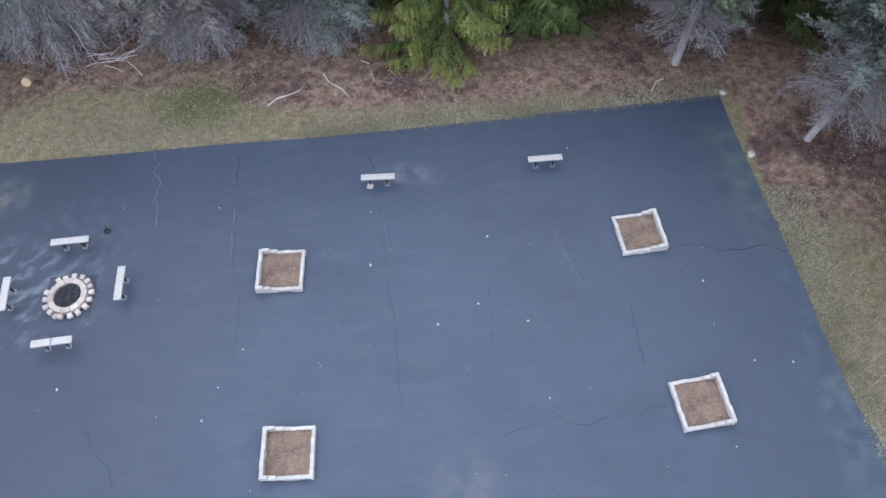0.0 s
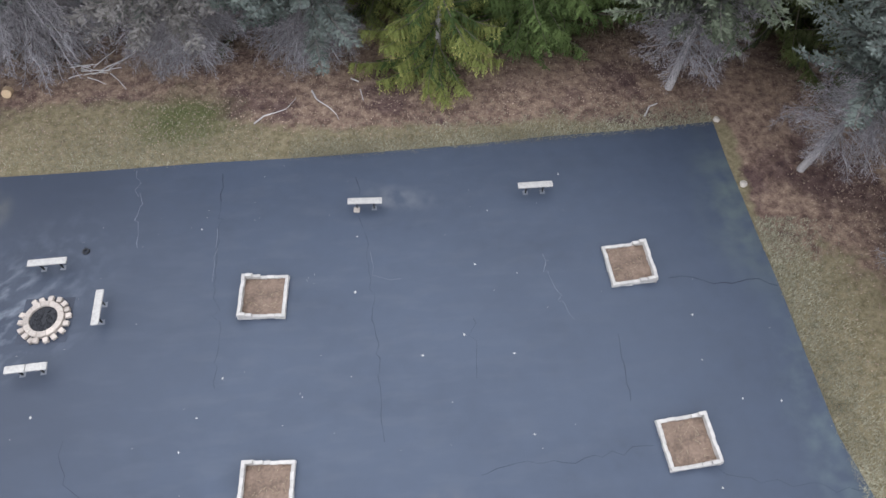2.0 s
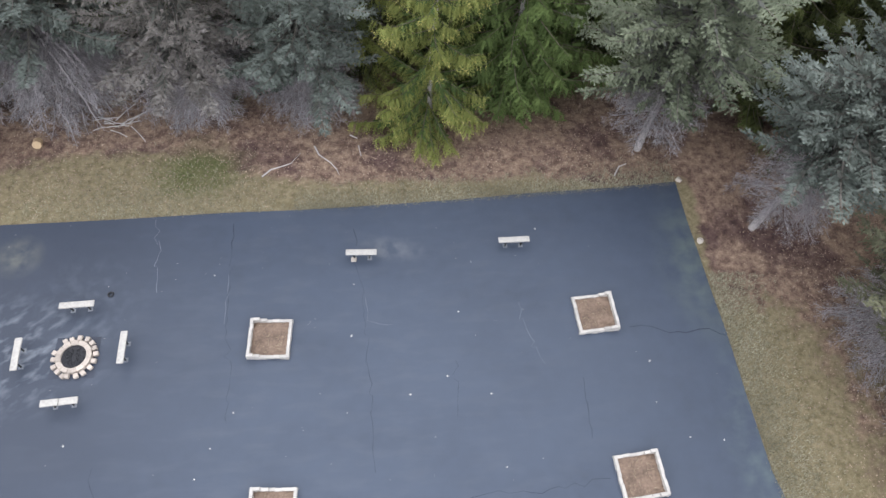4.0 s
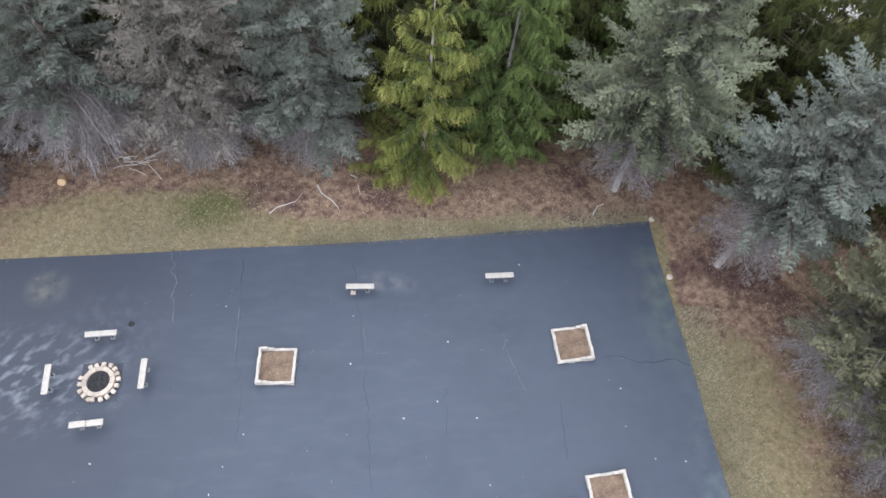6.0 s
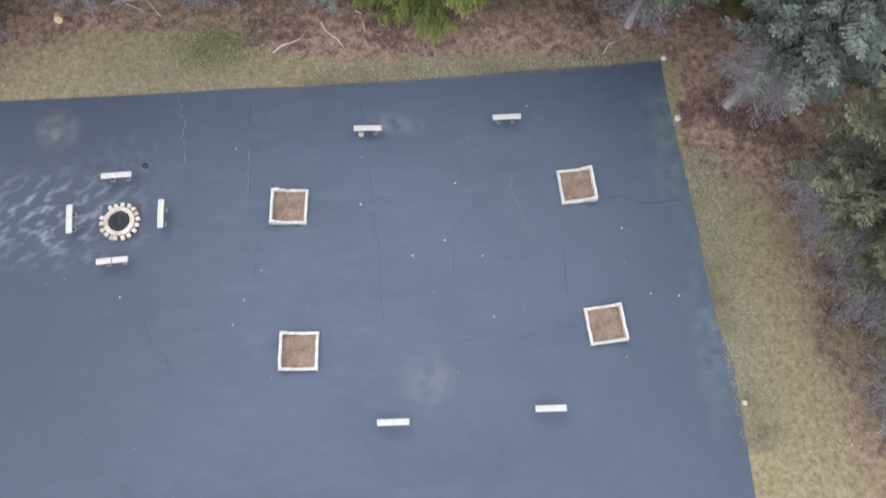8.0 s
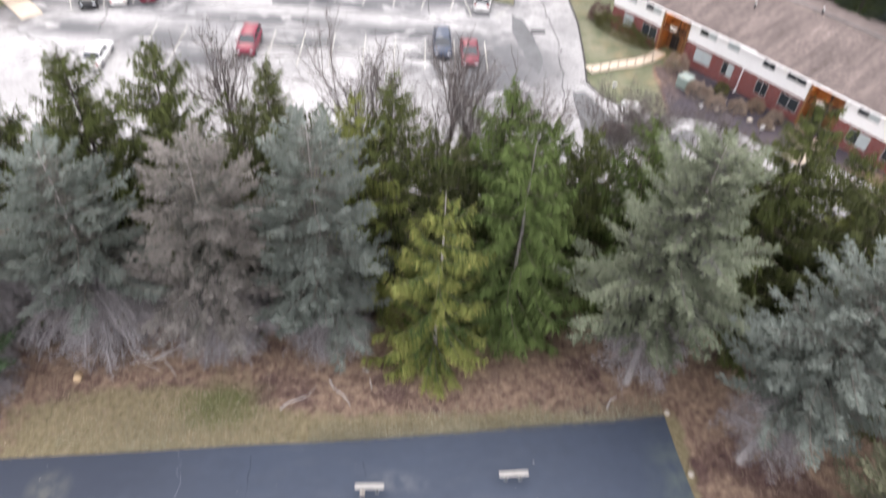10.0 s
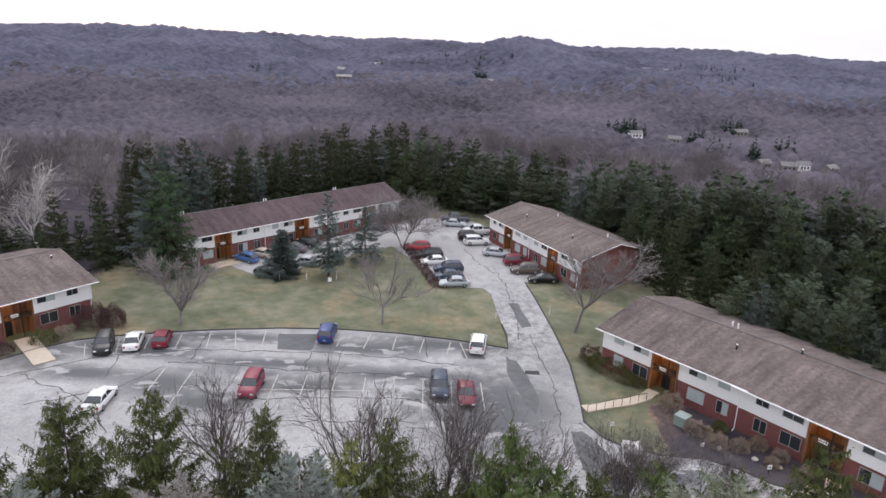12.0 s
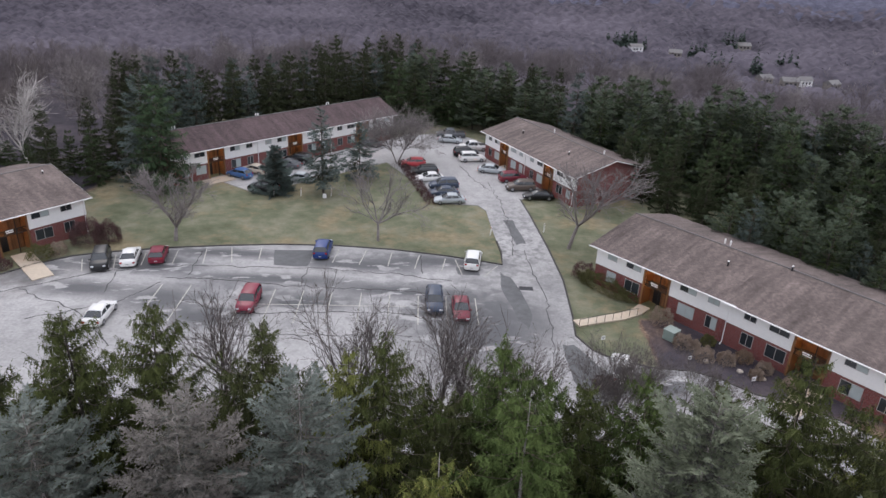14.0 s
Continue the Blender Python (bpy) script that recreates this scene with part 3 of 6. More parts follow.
def ground_sheet():
    u = np.linspace(-1, 1, 221)
    xs = -5 + 46 * u / 0.42 + 3900 * np.sign(u) * np.maximum(0, np.abs(u) - 0.42) ** 2.6 / 0.58 ** 2.6
    v = np.linspace(-1, 1, 261)
    ys = 60 + 72 * v / 0.42 + 3900 * np.sign(v) * np.maximum(0, np.abs(v) - 0.42) ** 2.6 / 0.58 ** 2.6
    V = [(x, y, land(x, y)) for y in ys for x in xs]
    nx = len(xs)
    F = [(j * nx + i, j * nx + i + 1, (j + 1) * nx + i + 1, (j + 1) * nx + i) for j in range(len(ys) - 1) for i in range(nx - 1)]
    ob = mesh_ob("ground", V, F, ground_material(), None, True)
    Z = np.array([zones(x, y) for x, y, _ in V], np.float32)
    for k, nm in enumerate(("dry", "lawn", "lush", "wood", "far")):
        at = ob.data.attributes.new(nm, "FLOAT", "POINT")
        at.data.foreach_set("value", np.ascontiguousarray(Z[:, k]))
    return tagged(ob, "lawn, leaf litter and wooded hills of brown winter trees", "ground", kind="structure")


ground = ground_sheet()


# ---- court ----
def slab(name, outline, zfun, thick, material, label, category, parent=None):
    bm = bmesh.new()
    vs = [bm.verts.new((x, y, zfun(x, y))) for x, y in outline]
    f = bm.faces.new(vs)
    bmesh.ops.triangulate(bm, faces=[f])
    ret = bmesh.ops.extrude_face_region(bm, geom=list(bm.faces))
    for e in ret["geom"]:
        if isinstance(e, bmesh.types.BMVert):
            e.co.z -= thick
    ob = part(name, bm, material, parent)
    return tagged(ob, label, category, kind="" if parent else "structure")


def ribbon(name, pts, width, zfun, thick, material, parent=None, jitter=0.0, seed=0, step=0.25):
    """A flat strip along a line, as crack filler, paint or kerb, with its sides going down by thick."""
    rg = np.random.default_rng(seed)
    P = np.array(pts, float)
    if jitter:
        Q = [P[0]]
        for a, b in zip(P[:-1], P[1:]):
            n = max(2, int(np.linalg.norm(b - a) / step))
            for k in range(1, n + 1):
                Q.append(a + (b - a) * k / n + (rg.normal(0, jitter, 2) if k < n else 0))
        P = np.array(Q)
    d = unit(np.gradient(P, axis=0))
    nrm = np.stack([-d[:, 1], d[:, 0]], 1)
    w = width / 2 * (rg.uniform(0.4, 1.4, len(P)) if jitter else np.ones(len(P)))
    A, B = P + nrm * w[:, None], P - nrm * w[:, None]
    n = len(P)
    V = [(x, y, zfun(x, y)) for x, y in A] + [(x, y, zfun(x, y)) for x, y in B] + [(x, y, zfun(x, y) - thick) for x, y in A] + [(x, y, zfun(x, y) - thick) for x, y in B]
    F = []
    for i in range(n - 1):
        F += [(i, i + 1, n + i + 1, n + i), (2 * n + i, i, i + 1, 2 * n + i + 1)[::-1], (n + i, 3 * n + i, 3 * n + i + 1, n + i + 1)[::-1]]
    F += [(0, n, 3 * n, 2 * n), (n - 1, 2 * n - 1, 4 * n - 1, 3 * n - 1)]
    return mesh_ob(name, V, F, material, parent)


COURT_EDGE = [(-46, 16.4), (-21, 18.95), (-15, 19.5), (-9.5, 20.1), (-5.5, 20.42), (-1.7, 20.85), (2.2, 21.3), (6, 21.85), (10, 22.3), (13.55, 22.82), (13.78, 20.5), (14.05, 18.6), (14.32, 16.5), (14.66, 14.3), (15.0, 11.2), (15.4, 8.1),
              (16.05, 6.0), (16.6, -2), (17.6, -16), (-46, -20)]
CZ = lambda x, y: court_z(x, y) + 0.05
court = slab("court", COURT_EDGE, CZ, 0.3, COURT, "dark sealed asphalt court with cracks and pale scuffs", "court")
CRACK = mat("crack_shadow", (0.026, 0.033, 0.051), 0.95, vary=0.3)
FILL = mat("pale_crack_dust", (0.16, 0.172, 0.2), 0.95, vary=0.3)
for k, (w, c, line) in enumerate((
        (0.09, CRACK, [(-8.85, 19.5), (-8.68, 18.0)]), (0.05, FILL, [(-8.6, 16.6), (-8.38, 14.1)]), (0.04, CRACK, [(-8.68, 18.0), (-8.3, 14.0), (-7.68, 11.66), (-7.5, 9.6)]), (0.05, FILL, [(-12.29, 18.4), (-11.77, 15.6)]),
        (0.045, FILL, [(-12.7, 19.6), (-12.3, 18.2)]), (0.05, CRACK, [(-1.8, 13.0), (-1.6, 11.8), (-1.31, 9.71), (-1.06, 7.7)]), (0.035, CRACK, [(2.2, 12.6), (2.3, 10.1)]), (0.05, CRACK, [(7.85, 12.0), (7.95, 10.4), (8.0, 9.3)]),
        (0.05, CRACK, [(-12.6, 7.6), (-12.2, 6.4), (-11.06, 4.9)]), (0.08, CRACK, [(10.2, 14.5), (11.2, 14.55), (12.0, 14.25), (13.2, 14.4), (14.6, 14.2)]), (0.05, CRACK, [(2.38, 6.57), (3.61, 6.98), (6.09, 7.2), (8.6, 7.68)]),
        (0.08, CRACK, [(-2.95, 19.4), (-2.72, 18.4)]), (0.03, FILL, [(-2.06, 15.59), (-1.89, 14.47), (-0.71, 14.33)]), (0.03, CRACK, [(-2.7, 17.4), (-2.2, 15.6), (-1.8, 13.0)]), (0.03, FILL, [(5.1, 15.6), (5.6, 13.4), (6.2, 12.6)]),
        (0.035, CRACK, [(10.8, 6.9), (12.2, 6.4), (15.9, 6.2)]))):
    tagged(ribbon("crack", line, w * 0.42, lambda x, y: CZ(x, y) + 0.004, 0.05, c, None, 0.085, k, 0.32), "thin jagged crack in the court asphalt", "crack", "cracks in the court", "structure")


def on_court(x, y, rz=0, dz=0.0):
    n = Vector((-0.0317, 0.0075, 1)).normalized()
    return Matrix.Translation((x, y, court_z(x, y) + 0.05 + dz)) @ Vector((0, 0, 1)).rotation_difference(n).to_matrix().to_4x4() @ pose(0, 0, 0, 0, 0, rz)


# ---- things on the court ----
BLOCK = mat("pale_wall_block", (0.44, 0.412, 0.38), 0.9, vary=0.18, scale=9, big=1.2, bump=0.5, per="object", per_amt=0.12)


def block_mesh(lx, ly, lz, seed):
    rg = np.random.default_rng(seed)
    bm = boxed(-lx / 2, -ly / 2, 0, lx / 2, ly / 2, lz, bevel=0.012)
    for v in bm.verts:
        v.co += Vector(rg.normal(0, 0.004, 3))
    me = bpy.data.meshes.new("block")
    bmesh.ops.recalc_face_normals(bm, faces=bm.faces)
    bm.to_mesh(me)
    bm.free()
    me.materials.append(BLOCK)
    return me


BLOCKS = [block_mesh(0.30, 0.135, 0.095, k) for k in range(4)]
_rg = np.random.default_rng(5)


def planter(x, y, rz, tall, size=1.86):
    """Walls of small blocks, two courses high, stepping up to four along the side tall (0 to 3)."""
    root = new("planter_box")
    root.matrix_basis = on_court(x, y, rz)
    h, w, n = size / 2, 0.14, 6
    step = (size - w) / n
    for side in range(4):
        for k in range(n):
            at = -h + w / 2 + step * (k + 0.5) - 0.07
            if side == tall:
                rows = 4
            elif side == (tall + 1) % 4:
                rows = 4 if k == 0 else 3 if k == 1 else 2
            elif side == (tall + 3) % 4:
                rows = 4 if k == n - 1 else 3 if k == n - 2 else 2
            else:
                rows = 2
            for c in range(rows):
                m = pose(0, 0, 0, 0, 0, 90 * side) @ pose(at + (0.02 if c % 2 else -0.01) + _rg.normal(0, 0.006), -h + w / 2 + _rg.normal(0, 0.008), 0.097 * c, 0, 0, _rg.normal(0, 1.2))
                shared("block", BLOCKS[int(_rg.integers(4))], root, m)
    bm = bmesh.new()
    bmesh.ops.create_grid(bm, x_segments=26, y_segments=26, size=h - w + 0.02)
    for v in bm.verts:
        v.co.z = 0.13 + 0.06 * noise.noise(v.co * 2.5 + Vector((x, y, 0))) + 0.03 * noise.noise(v.co * 9 + Vector((x, y, 3)))
    part("soil", bm, SOIL, root, "bare brown soil with dead stalks")
    segs = []
    for _ in range(26):
        a, p, q = _rg.uniform(0, 6.28), _rg.uniform(-0.7, 0.7, 2), _rg.uniform(0.08, 0.3)
        segs.append((*p, 0.17, p[0] + math.cos(a) * q, p[1] + math.sin(a) * q, 0.18 + _rg.uniform(0, 0.05), 0.006, 0.004))
    tagged(mesh_ob("stalkwork", *tubes(segs), STALK, root), "dry pale stalks lying on the soil", kind="stuff")
    return tagged(root, "square raised planter bed of pale stepped blocks with bare soil", "planter", "planter beds on the court")


STALK = mat("dry_stalks", (0.32, 0.264, 0.176), 0.9, vary=0.3)
for px, py, pr, pt in ((-6.16, 13.39, 2.0, 3), (8.63, 15.08, 8.6, 1), (9.84, 7.79, 9.3, 1), (-5.03, 6.03, 2.5, 3)):
    planter(px, py, pr, pt)


FOOTING = mat("scuffed_footing", (0.16, 0.17, 0.185), 0.9, vary=0.4, scale=9, big=2.0)


def bench(x0, y0, x1, y1, patched=False):
    x, y = 0.9933 * (x0 + x1) / 2, 0.9933 * (y0 + y1) / 2
    length = math.hypot(x1 - x0, y1 - y0)
    root = new("plank_bench")
    root.matrix_basis = on_court(x, y, math.degrees(math.atan2(y1 - y0, x1 - x0)))
    bm = bmesh.new()
    if patched:
        box(bm, -length / 2, -0.15, 0.545, -0.03, 0.15, 0.62, bevel=0.014)
        box(bm, 0.0, -0.155, 0.548, length / 2, 0.145, 0.623, bevel=0.014)
    else:
        box(bm, -length / 2, -0.15, 0.545, length / 2, 0.15, 0.62, bevel=0.016)
    part("seat", bm, BENCHWOOD, root, "pale grey weathered plank seat")
    for sx in (-1, 1):
        leg = part("leg", boxed(sx * length * 0.25 - 0.03, -0.03, 0, sx * length * 0.25 + 0.03, 0.03, 0.53, bevel=0.006), STEEL, root, "dark steel post")
        part("bracket", boxed(sx * length * 0.25 - 0.04, -0.12, 0.52, sx * length * 0.25 + 0.04, 0.12, 0.545), STEEL, leg)
        part("foot_plate", boxed(sx * length * 0.25 - 0.11, -0.11, 0.0, sx * length * 0.25 + 0.11, 0.11, 0.012, bevel=0.004), FOOTING, leg, "scuffed grey concrete footing")
    return tagged(root, "low plank bench with pale grey seat on two dark posts", "bench", "benches on the court")


for k, b in enumerate(((-3.12, 17.82, -1.66, 17.88), (4.21, 18.73, 5.71, 18.86), (-15.81, 14.62, -14.29, 14.8), (-15.28, 10.08, -13.76, 10.3), (-16.88, 11.52, -17.11, 13.01), (-12.42, 11.96, -12.58, 13.47), (-1.08, 2.79, 0.41, 2.88), (6.31, 3.63, 7.77, 3.72))):
    bench(*b, patched=k == 3)
bm = boxed(-2.76 - 0.13, 17.5, court_z(-2.8, 17.5) + 0.05, -2.76 + 0.13, 17.74, court_z(-2.8, 17.5) + 0.13, bevel=0.02)
tagged(part("paver", bm, CONCRETE), "pale loose concrete paver under the bench", "paver")


def wedge(r0, r1, a0, a1, z0, z1, bevel=0.015):
    bm = bmesh.new()
    n = 3
    V = []
    for z in (z0, z1):
        for r in (r0, r1):
            V.append([bm.verts.new((r * math.cos(a0 + (a1 - a0) * k / n), r * math.sin(a0 + (a1 - a0) * k / n), z)) for k in range(n + 1)])
    for k in range(n):
        bm.faces.new((V[2][k], V[3][k], V[3][k + 1], V[2][k + 1]))
        bm.faces.new((V[0][k], V[0][k + 1], V[1][k + 1], V[1][k]))
        bm.faces.new((V[1][k], V[1][k + 1], V[3][k + 1], V[3][k]))
        bm.faces.new((V[0][k], V[2][k], V[2][k + 1], V[0][k + 1]))
    for k in (0, n):
        bm.faces.new((V[0][k], V[1][k], V[3][k], V[2][k]))
    bmesh.ops.bevel(bm, geom=[e for e in bm.edges if e.calc_face_angle(0) > 0.8], offset=bevel, segments=1, affect="EDGES")
    return bm


def fire_pit(x, y):
    root = new("fire_pit")
    root.matrix_basis = on_court(x, y, 10)
    for c in range(2):
        n = 12
        for k in range(n):
            a = 2 * math.pi * (k + 0.5 * (c % 2)) / n
            part("ring_stone", wedge(0.55, 0.77, a + 0.012, a + 2 * math.pi / n - 0.012, 0.115 * c, 0.115 * c + 0.11), STONE, root)
    bm = bmesh.new()
    bmesh.ops.create_circle(bm, cap_ends=True, radius=0.57, segments=30)
    bmesh.ops.subdivide_edges(bm, edges=bm.edges, cuts=1)
    bmesh.ops.triangulate(bm, faces=bm.faces)
    for v in bm.verts:
        v.co.z = 0.13
    part("ash_bed", bm, CHAR, root, "black charcoal bed")
    rg = np.random.default_rng(3)
    bm = bmesh.new()
    for _ in range(90):
        a, r = rg.uniform(0, 6.28), 0.46 * rg.uniform(0, 1) ** 0.5
        q = rg.uniform(0.015, 0.05)
        box(bm, -q, -q * 0.7, -q * 0.6, q, q * 0.7, q * 0.6, pose(r * math.cos(a), r * math.sin(a), 0.14, *rg.uniform(0, 90, 3)))
    tagged(part("ember_bed", bm, CHAR, root), "loose black coals", kind="stuff")
    for k in range(18):
        a = 2 * math.pi * k / 18 + rg.normal(0, 0.03)
        if k == 7:
            continue
        r = 0.9 + rg.normal(0, 0.02)
        bm = boxed(-0.11, -0.1, 0, 0.11, 0.1, 0.16, pose(r * math.cos(a), r * math.sin(a), 0, 0, 0, math.degrees(a) + rg.normal(0, 9)), bevel=0.02)
        part("outer_block", bm, STONE, root)
    return tagged(root, "round stone fire pit with charcoal, ringed by loose blocks", "fire pit")


bm = boxed(-0.97, -0.97, -0.03, 0.97, 0.97, 0.006)
ob = tagged(part("asphalt_patch", bm, mat("soot_dark_sealer", (0.027, 0.033, 0.05), 0.7, vary=0.3, scale=3, big=0.6)), "square of darker sealed asphalt under the fire pit", "patch", kind="structure")
ob.matrix_basis = on_court(-14.6, 12.3, 4)
fire_pit(-14.6, 12.29)


def torus(bm, R, r, n=22, k=8):
    V = [[bm.verts.new(((R + r * math.cos(b)) * math.cos(a), (R + r * math.cos(b)) * math.sin(a), r + r * math.sin(b))) for b in [6.2832 * j / k for j in range(k)]] for a in [6.2832 * i / n for i in range(n)]]
    for i in range(n):
        for j in range(k):
            bm.faces.new((V[i][j], V[(i + 1) % n][j], V[(i + 1) % n][(j + 1) % k], V[i][(j + 1) % k]))


for rx, ry, rr in ((-13.84, 15.42, 0.11),):
    bm = bmesh.new()
    torus(bm, rr, 0.045)
    ob = part("rubber_ring", bm, STEEL)
    ob.matrix_basis = on_court(rx, ry)
    tagged(ob, "small black rubber ring lying on the court", "ring", "rings on the court")

# pale leaf bits strewn over the court
rg = np.random.default_rng(8)
n = 130
B = np.zeros((n, 3))
B[:, 0], B[:, 1] = rg.uniform(-20, 15, n), rg.uniform(-2, 20, n)
for q, (x, y) in enumerate(((-9.26, 16.61), (-7.29, 10.05), (-7.92, 8.47), (-2.55, 13.62), (2.24, 15.02), (0.3, 11.0), (3.71, 11.14), (1.87, 11.84), (4.41, 8.04), (10.86, 12.81), (12.21, 9.5), (10.93, 11.0), (13.63, 9.34), (10.88, 6.24), (-14.0, 8.37), (-8.36, 7.19), (-2.7, 16.28), (6.11, 19.63))):
    B[q, :2] = x, y
B[:, 2] = 0.0317 * B[:, 0] - 0.0075 * B[:, 1] + 0.058
a = rg.uniform(0, 6.28, n)
D = np.stack([np.cos(a), np.sin(a), rg.uniform(0.05, 0.3, n)], 1)
S = np.stack([-np.sin(a), np.cos(a), rg.uniform(-0.2, 0.3, n)], 1)
big = np.where(np.arange(n) < 18, 1.0, 0.36) * rg.uniform(0.8, 1.2, n)
LEAFBIT = mat("pale_leaf_bits", (0.4, 0.392, 0.368), 0.8, vary=0.2, per="island")
tagged(mesh_ob("leaf_bits", *kites(B, D, S, 0.11 * big, 0.042 * big), LEAFBIT), "pale dry leaf bits strewn over the court", "leaves", kind="stuff")

# ---- verge: leaf litter, grass tufts, sticks ----
n = 64000
x = rg.uniform(-27, 26, n)
y = rg.uniform(2, 33, n)
ok = ((y > 20.95 + 0.108 * x + 0.3) & (rg.random(n) < 0.95)) | (x > 15.0 - 0.12 * (y - 11) + 0.3)
x, y = x[ok], y[ok]
past = np.where(x > 13.5, np.maximum(0, x - 15.5 - 0.12 * (18 - y)) * 0.55, y - 20.95 - 0.108 * x)
keep = rg.random(len(x)) < np.clip((past - 0.2) / 1.8, 0.02, 1)
x, y = x[keep], y[keep]
z = np.array([land(p, q) for p, q in zip(x, y)]) + 0.02
n = len(x)
a = rg.uniform(0, 6.28, n)
D = np.stack([np.cos(a), np.sin(a), rg.uniform(0.0, 0.6, n)], 1)
S = np.stack([-np.sin(a), np.cos(a), rg.uniform(-0.5, 0.5, n)], 1)
LITTER = mat("fallen_leaves", (0.2, 0.142, 0.105), 0.9, vary=0.4, scale=3, big=0.6, per="island", per_amt=0.5, tint=(0.3, 0.225, 0.165))
tagged(mesh_ob("fallen_leaves", *kites(np.stack([x, y, z], 1), D, S, rg.uniform(0.05, 0.12, n), rg.uniform(0.015, 0.035, n), 0.5), LITTER), "brown fallen leaves under the trees", "leaves", kind="stuff")

n = 30000
x = np.concatenate([rg.uniform(-15, 13.5, n // 2), rg.uniform(13.8, 20, n // 2)])
x = np.where(x < -6, x - np.abs(rg.normal(0, 4.0, n)), x)
y = np.concatenate([np.zeros(n // 2), rg.uniform(2, 17.5, n // 2)])
y[: n // 2] = 20.95 + 0.108 * x[: n // 2] + 0.0012 * x[: n // 2] ** 2 * (x[: n // 2] > -21) + np.abs(rg.normal(0, 0.75, n // 2)) * (1 + 1.4 * (x[: n // 2] < -8)) - 0.05
x[n // 2:] = 15.35 - 0.118 * (y[n // 2:] - 9) + np.abs(rg.normal(0, 1.3, n // 2)) - 0.05
z = np.array([land(p, q) for p, q in zip(x, y)])
a = rg.uniform(0, 6.28, n)
D = unit(np.stack([np.cos(a), np.sin(a), rg.uniform(0.3, 1.4, n)], 1))
S = np.stack([-np.sin(a), np.cos(a), np.zeros(n)], 1)
DRYGRASS = mat("dry_grass_blades", (0.216, 0.196, 0.132), 0.9, vary=0.3, scale=0.9, big=0.35, per="island", per_amt=0.3, tint=(0.256, 0.236, 0.168), spec=0.1)
tagged(mesh_ob("dry_grass", *kites(np.stack([x, y, z], 1), D, S, rg.uniform(0.08, 0.22, n), rg.uniform(0.008, 0.02, n), 0.3), DRYGRASS), "pale dry grass along the court's edge", "grass", kind="stuff")


def stick(pts, r, label):
    segs = [(*pts[k], land(*pts[k]) + 0.05, *pts[k + 1], land(*pts[k + 1]) + 0.05, r * (1 - 0.2 * k), r * (1 - 0.2 * (k + 1))) for k in range(len(pts) - 1)]
    ob = mesh_ob("fallen_branch", *tubes(segs, 6), PALETWIG, None, True)
    tagged(ob, label, "branch", "fallen branches")


stick([(-7.88, 22.39), (-7.5, 22.85), (-6.9, 23.1), (-6.5, 23.3), (-6.11, 23.99)], 0.045, "bent pale fallen branch on leaf litter")
stick([(-5.41, 24.46), (-5.12, 23.91), (-4.48, 23.43), (-4.1, 23.0), (-3.95, 22.64)], 0.045, "long pale fallen branch on leaf litter")
stick([(-3.6, 25.3), (-3.2, 25.1)], 0.04, "short pale fallen branch on leaf litter")
stick([(-3.1, 24.6), (-2.9, 23.9)], 0.025, "thin fallen branch on leaf litter")
stick([(10.4, 23.1), (10.7, 23.7), (11.1, 23.9)], 0.045, "curved pale fallen branch on leaf litter")
for k in range(16):
    px, py = -16.5 + rg.normal(0, 0.9), 25.6 + rg.normal(0, 0.35)
    a = rg.normal(0.2, 0.4)
    L = rg.uniform(0.6, 1.6)
    stick([(px, py), (px + math.cos(a) * L / 2, py + math.sin(a) * L / 2 + 0.05), (px + math.cos(a) * L, py + math.sin(a) * L)], 0.03, "grey stick in a heap under the spruces")


def rock(x, y, r, seed):
    bm = bmesh.new()
    bmesh.ops.create_icosphere(bm, subdivisions=2, radius=r)
    for v in bm.verts:
        v.co *= 1 + 0.3 * noise.noise(v.co / r * 1.3 + Vector((seed, 0, 0)))
        v.co.z *= 0.6
    ob = part("stone", bm, CONCRETE)
    ob.location = (x, y, land(x, y) + r * 0.3)
    tagged(ob, "pale rounded stone beside the court", "stone", "stones beside the court")


rock(14.25, 19.25, 0.17, 1)
rock(13.75, 22.95, 0.16, 2)
rock(16.4, 4.2, 0.14, 4)
bm = bmesh.new()
bmesh.ops.create_cone(bm, cap_ends=True, segments=14, radius1=0.24, radius2=0.22, depth=0.5)
bmesh.ops.bevel(bm, geom=list(bm.edges), offset=0.015, segments=1, affect="EDGES")
ob = part("sawn_log", bm, mat("fresh_sawn_wood", (0.5, 0.36, 0.22), 0.8, vary=0.2, scale=9))
ob.matrix_basis = pose(-19.83, 24.0, land(-19.83, 24) + 0.2, 62, 0, 20)
tagged(ob, "short sawn log with a pale cut face", "log")

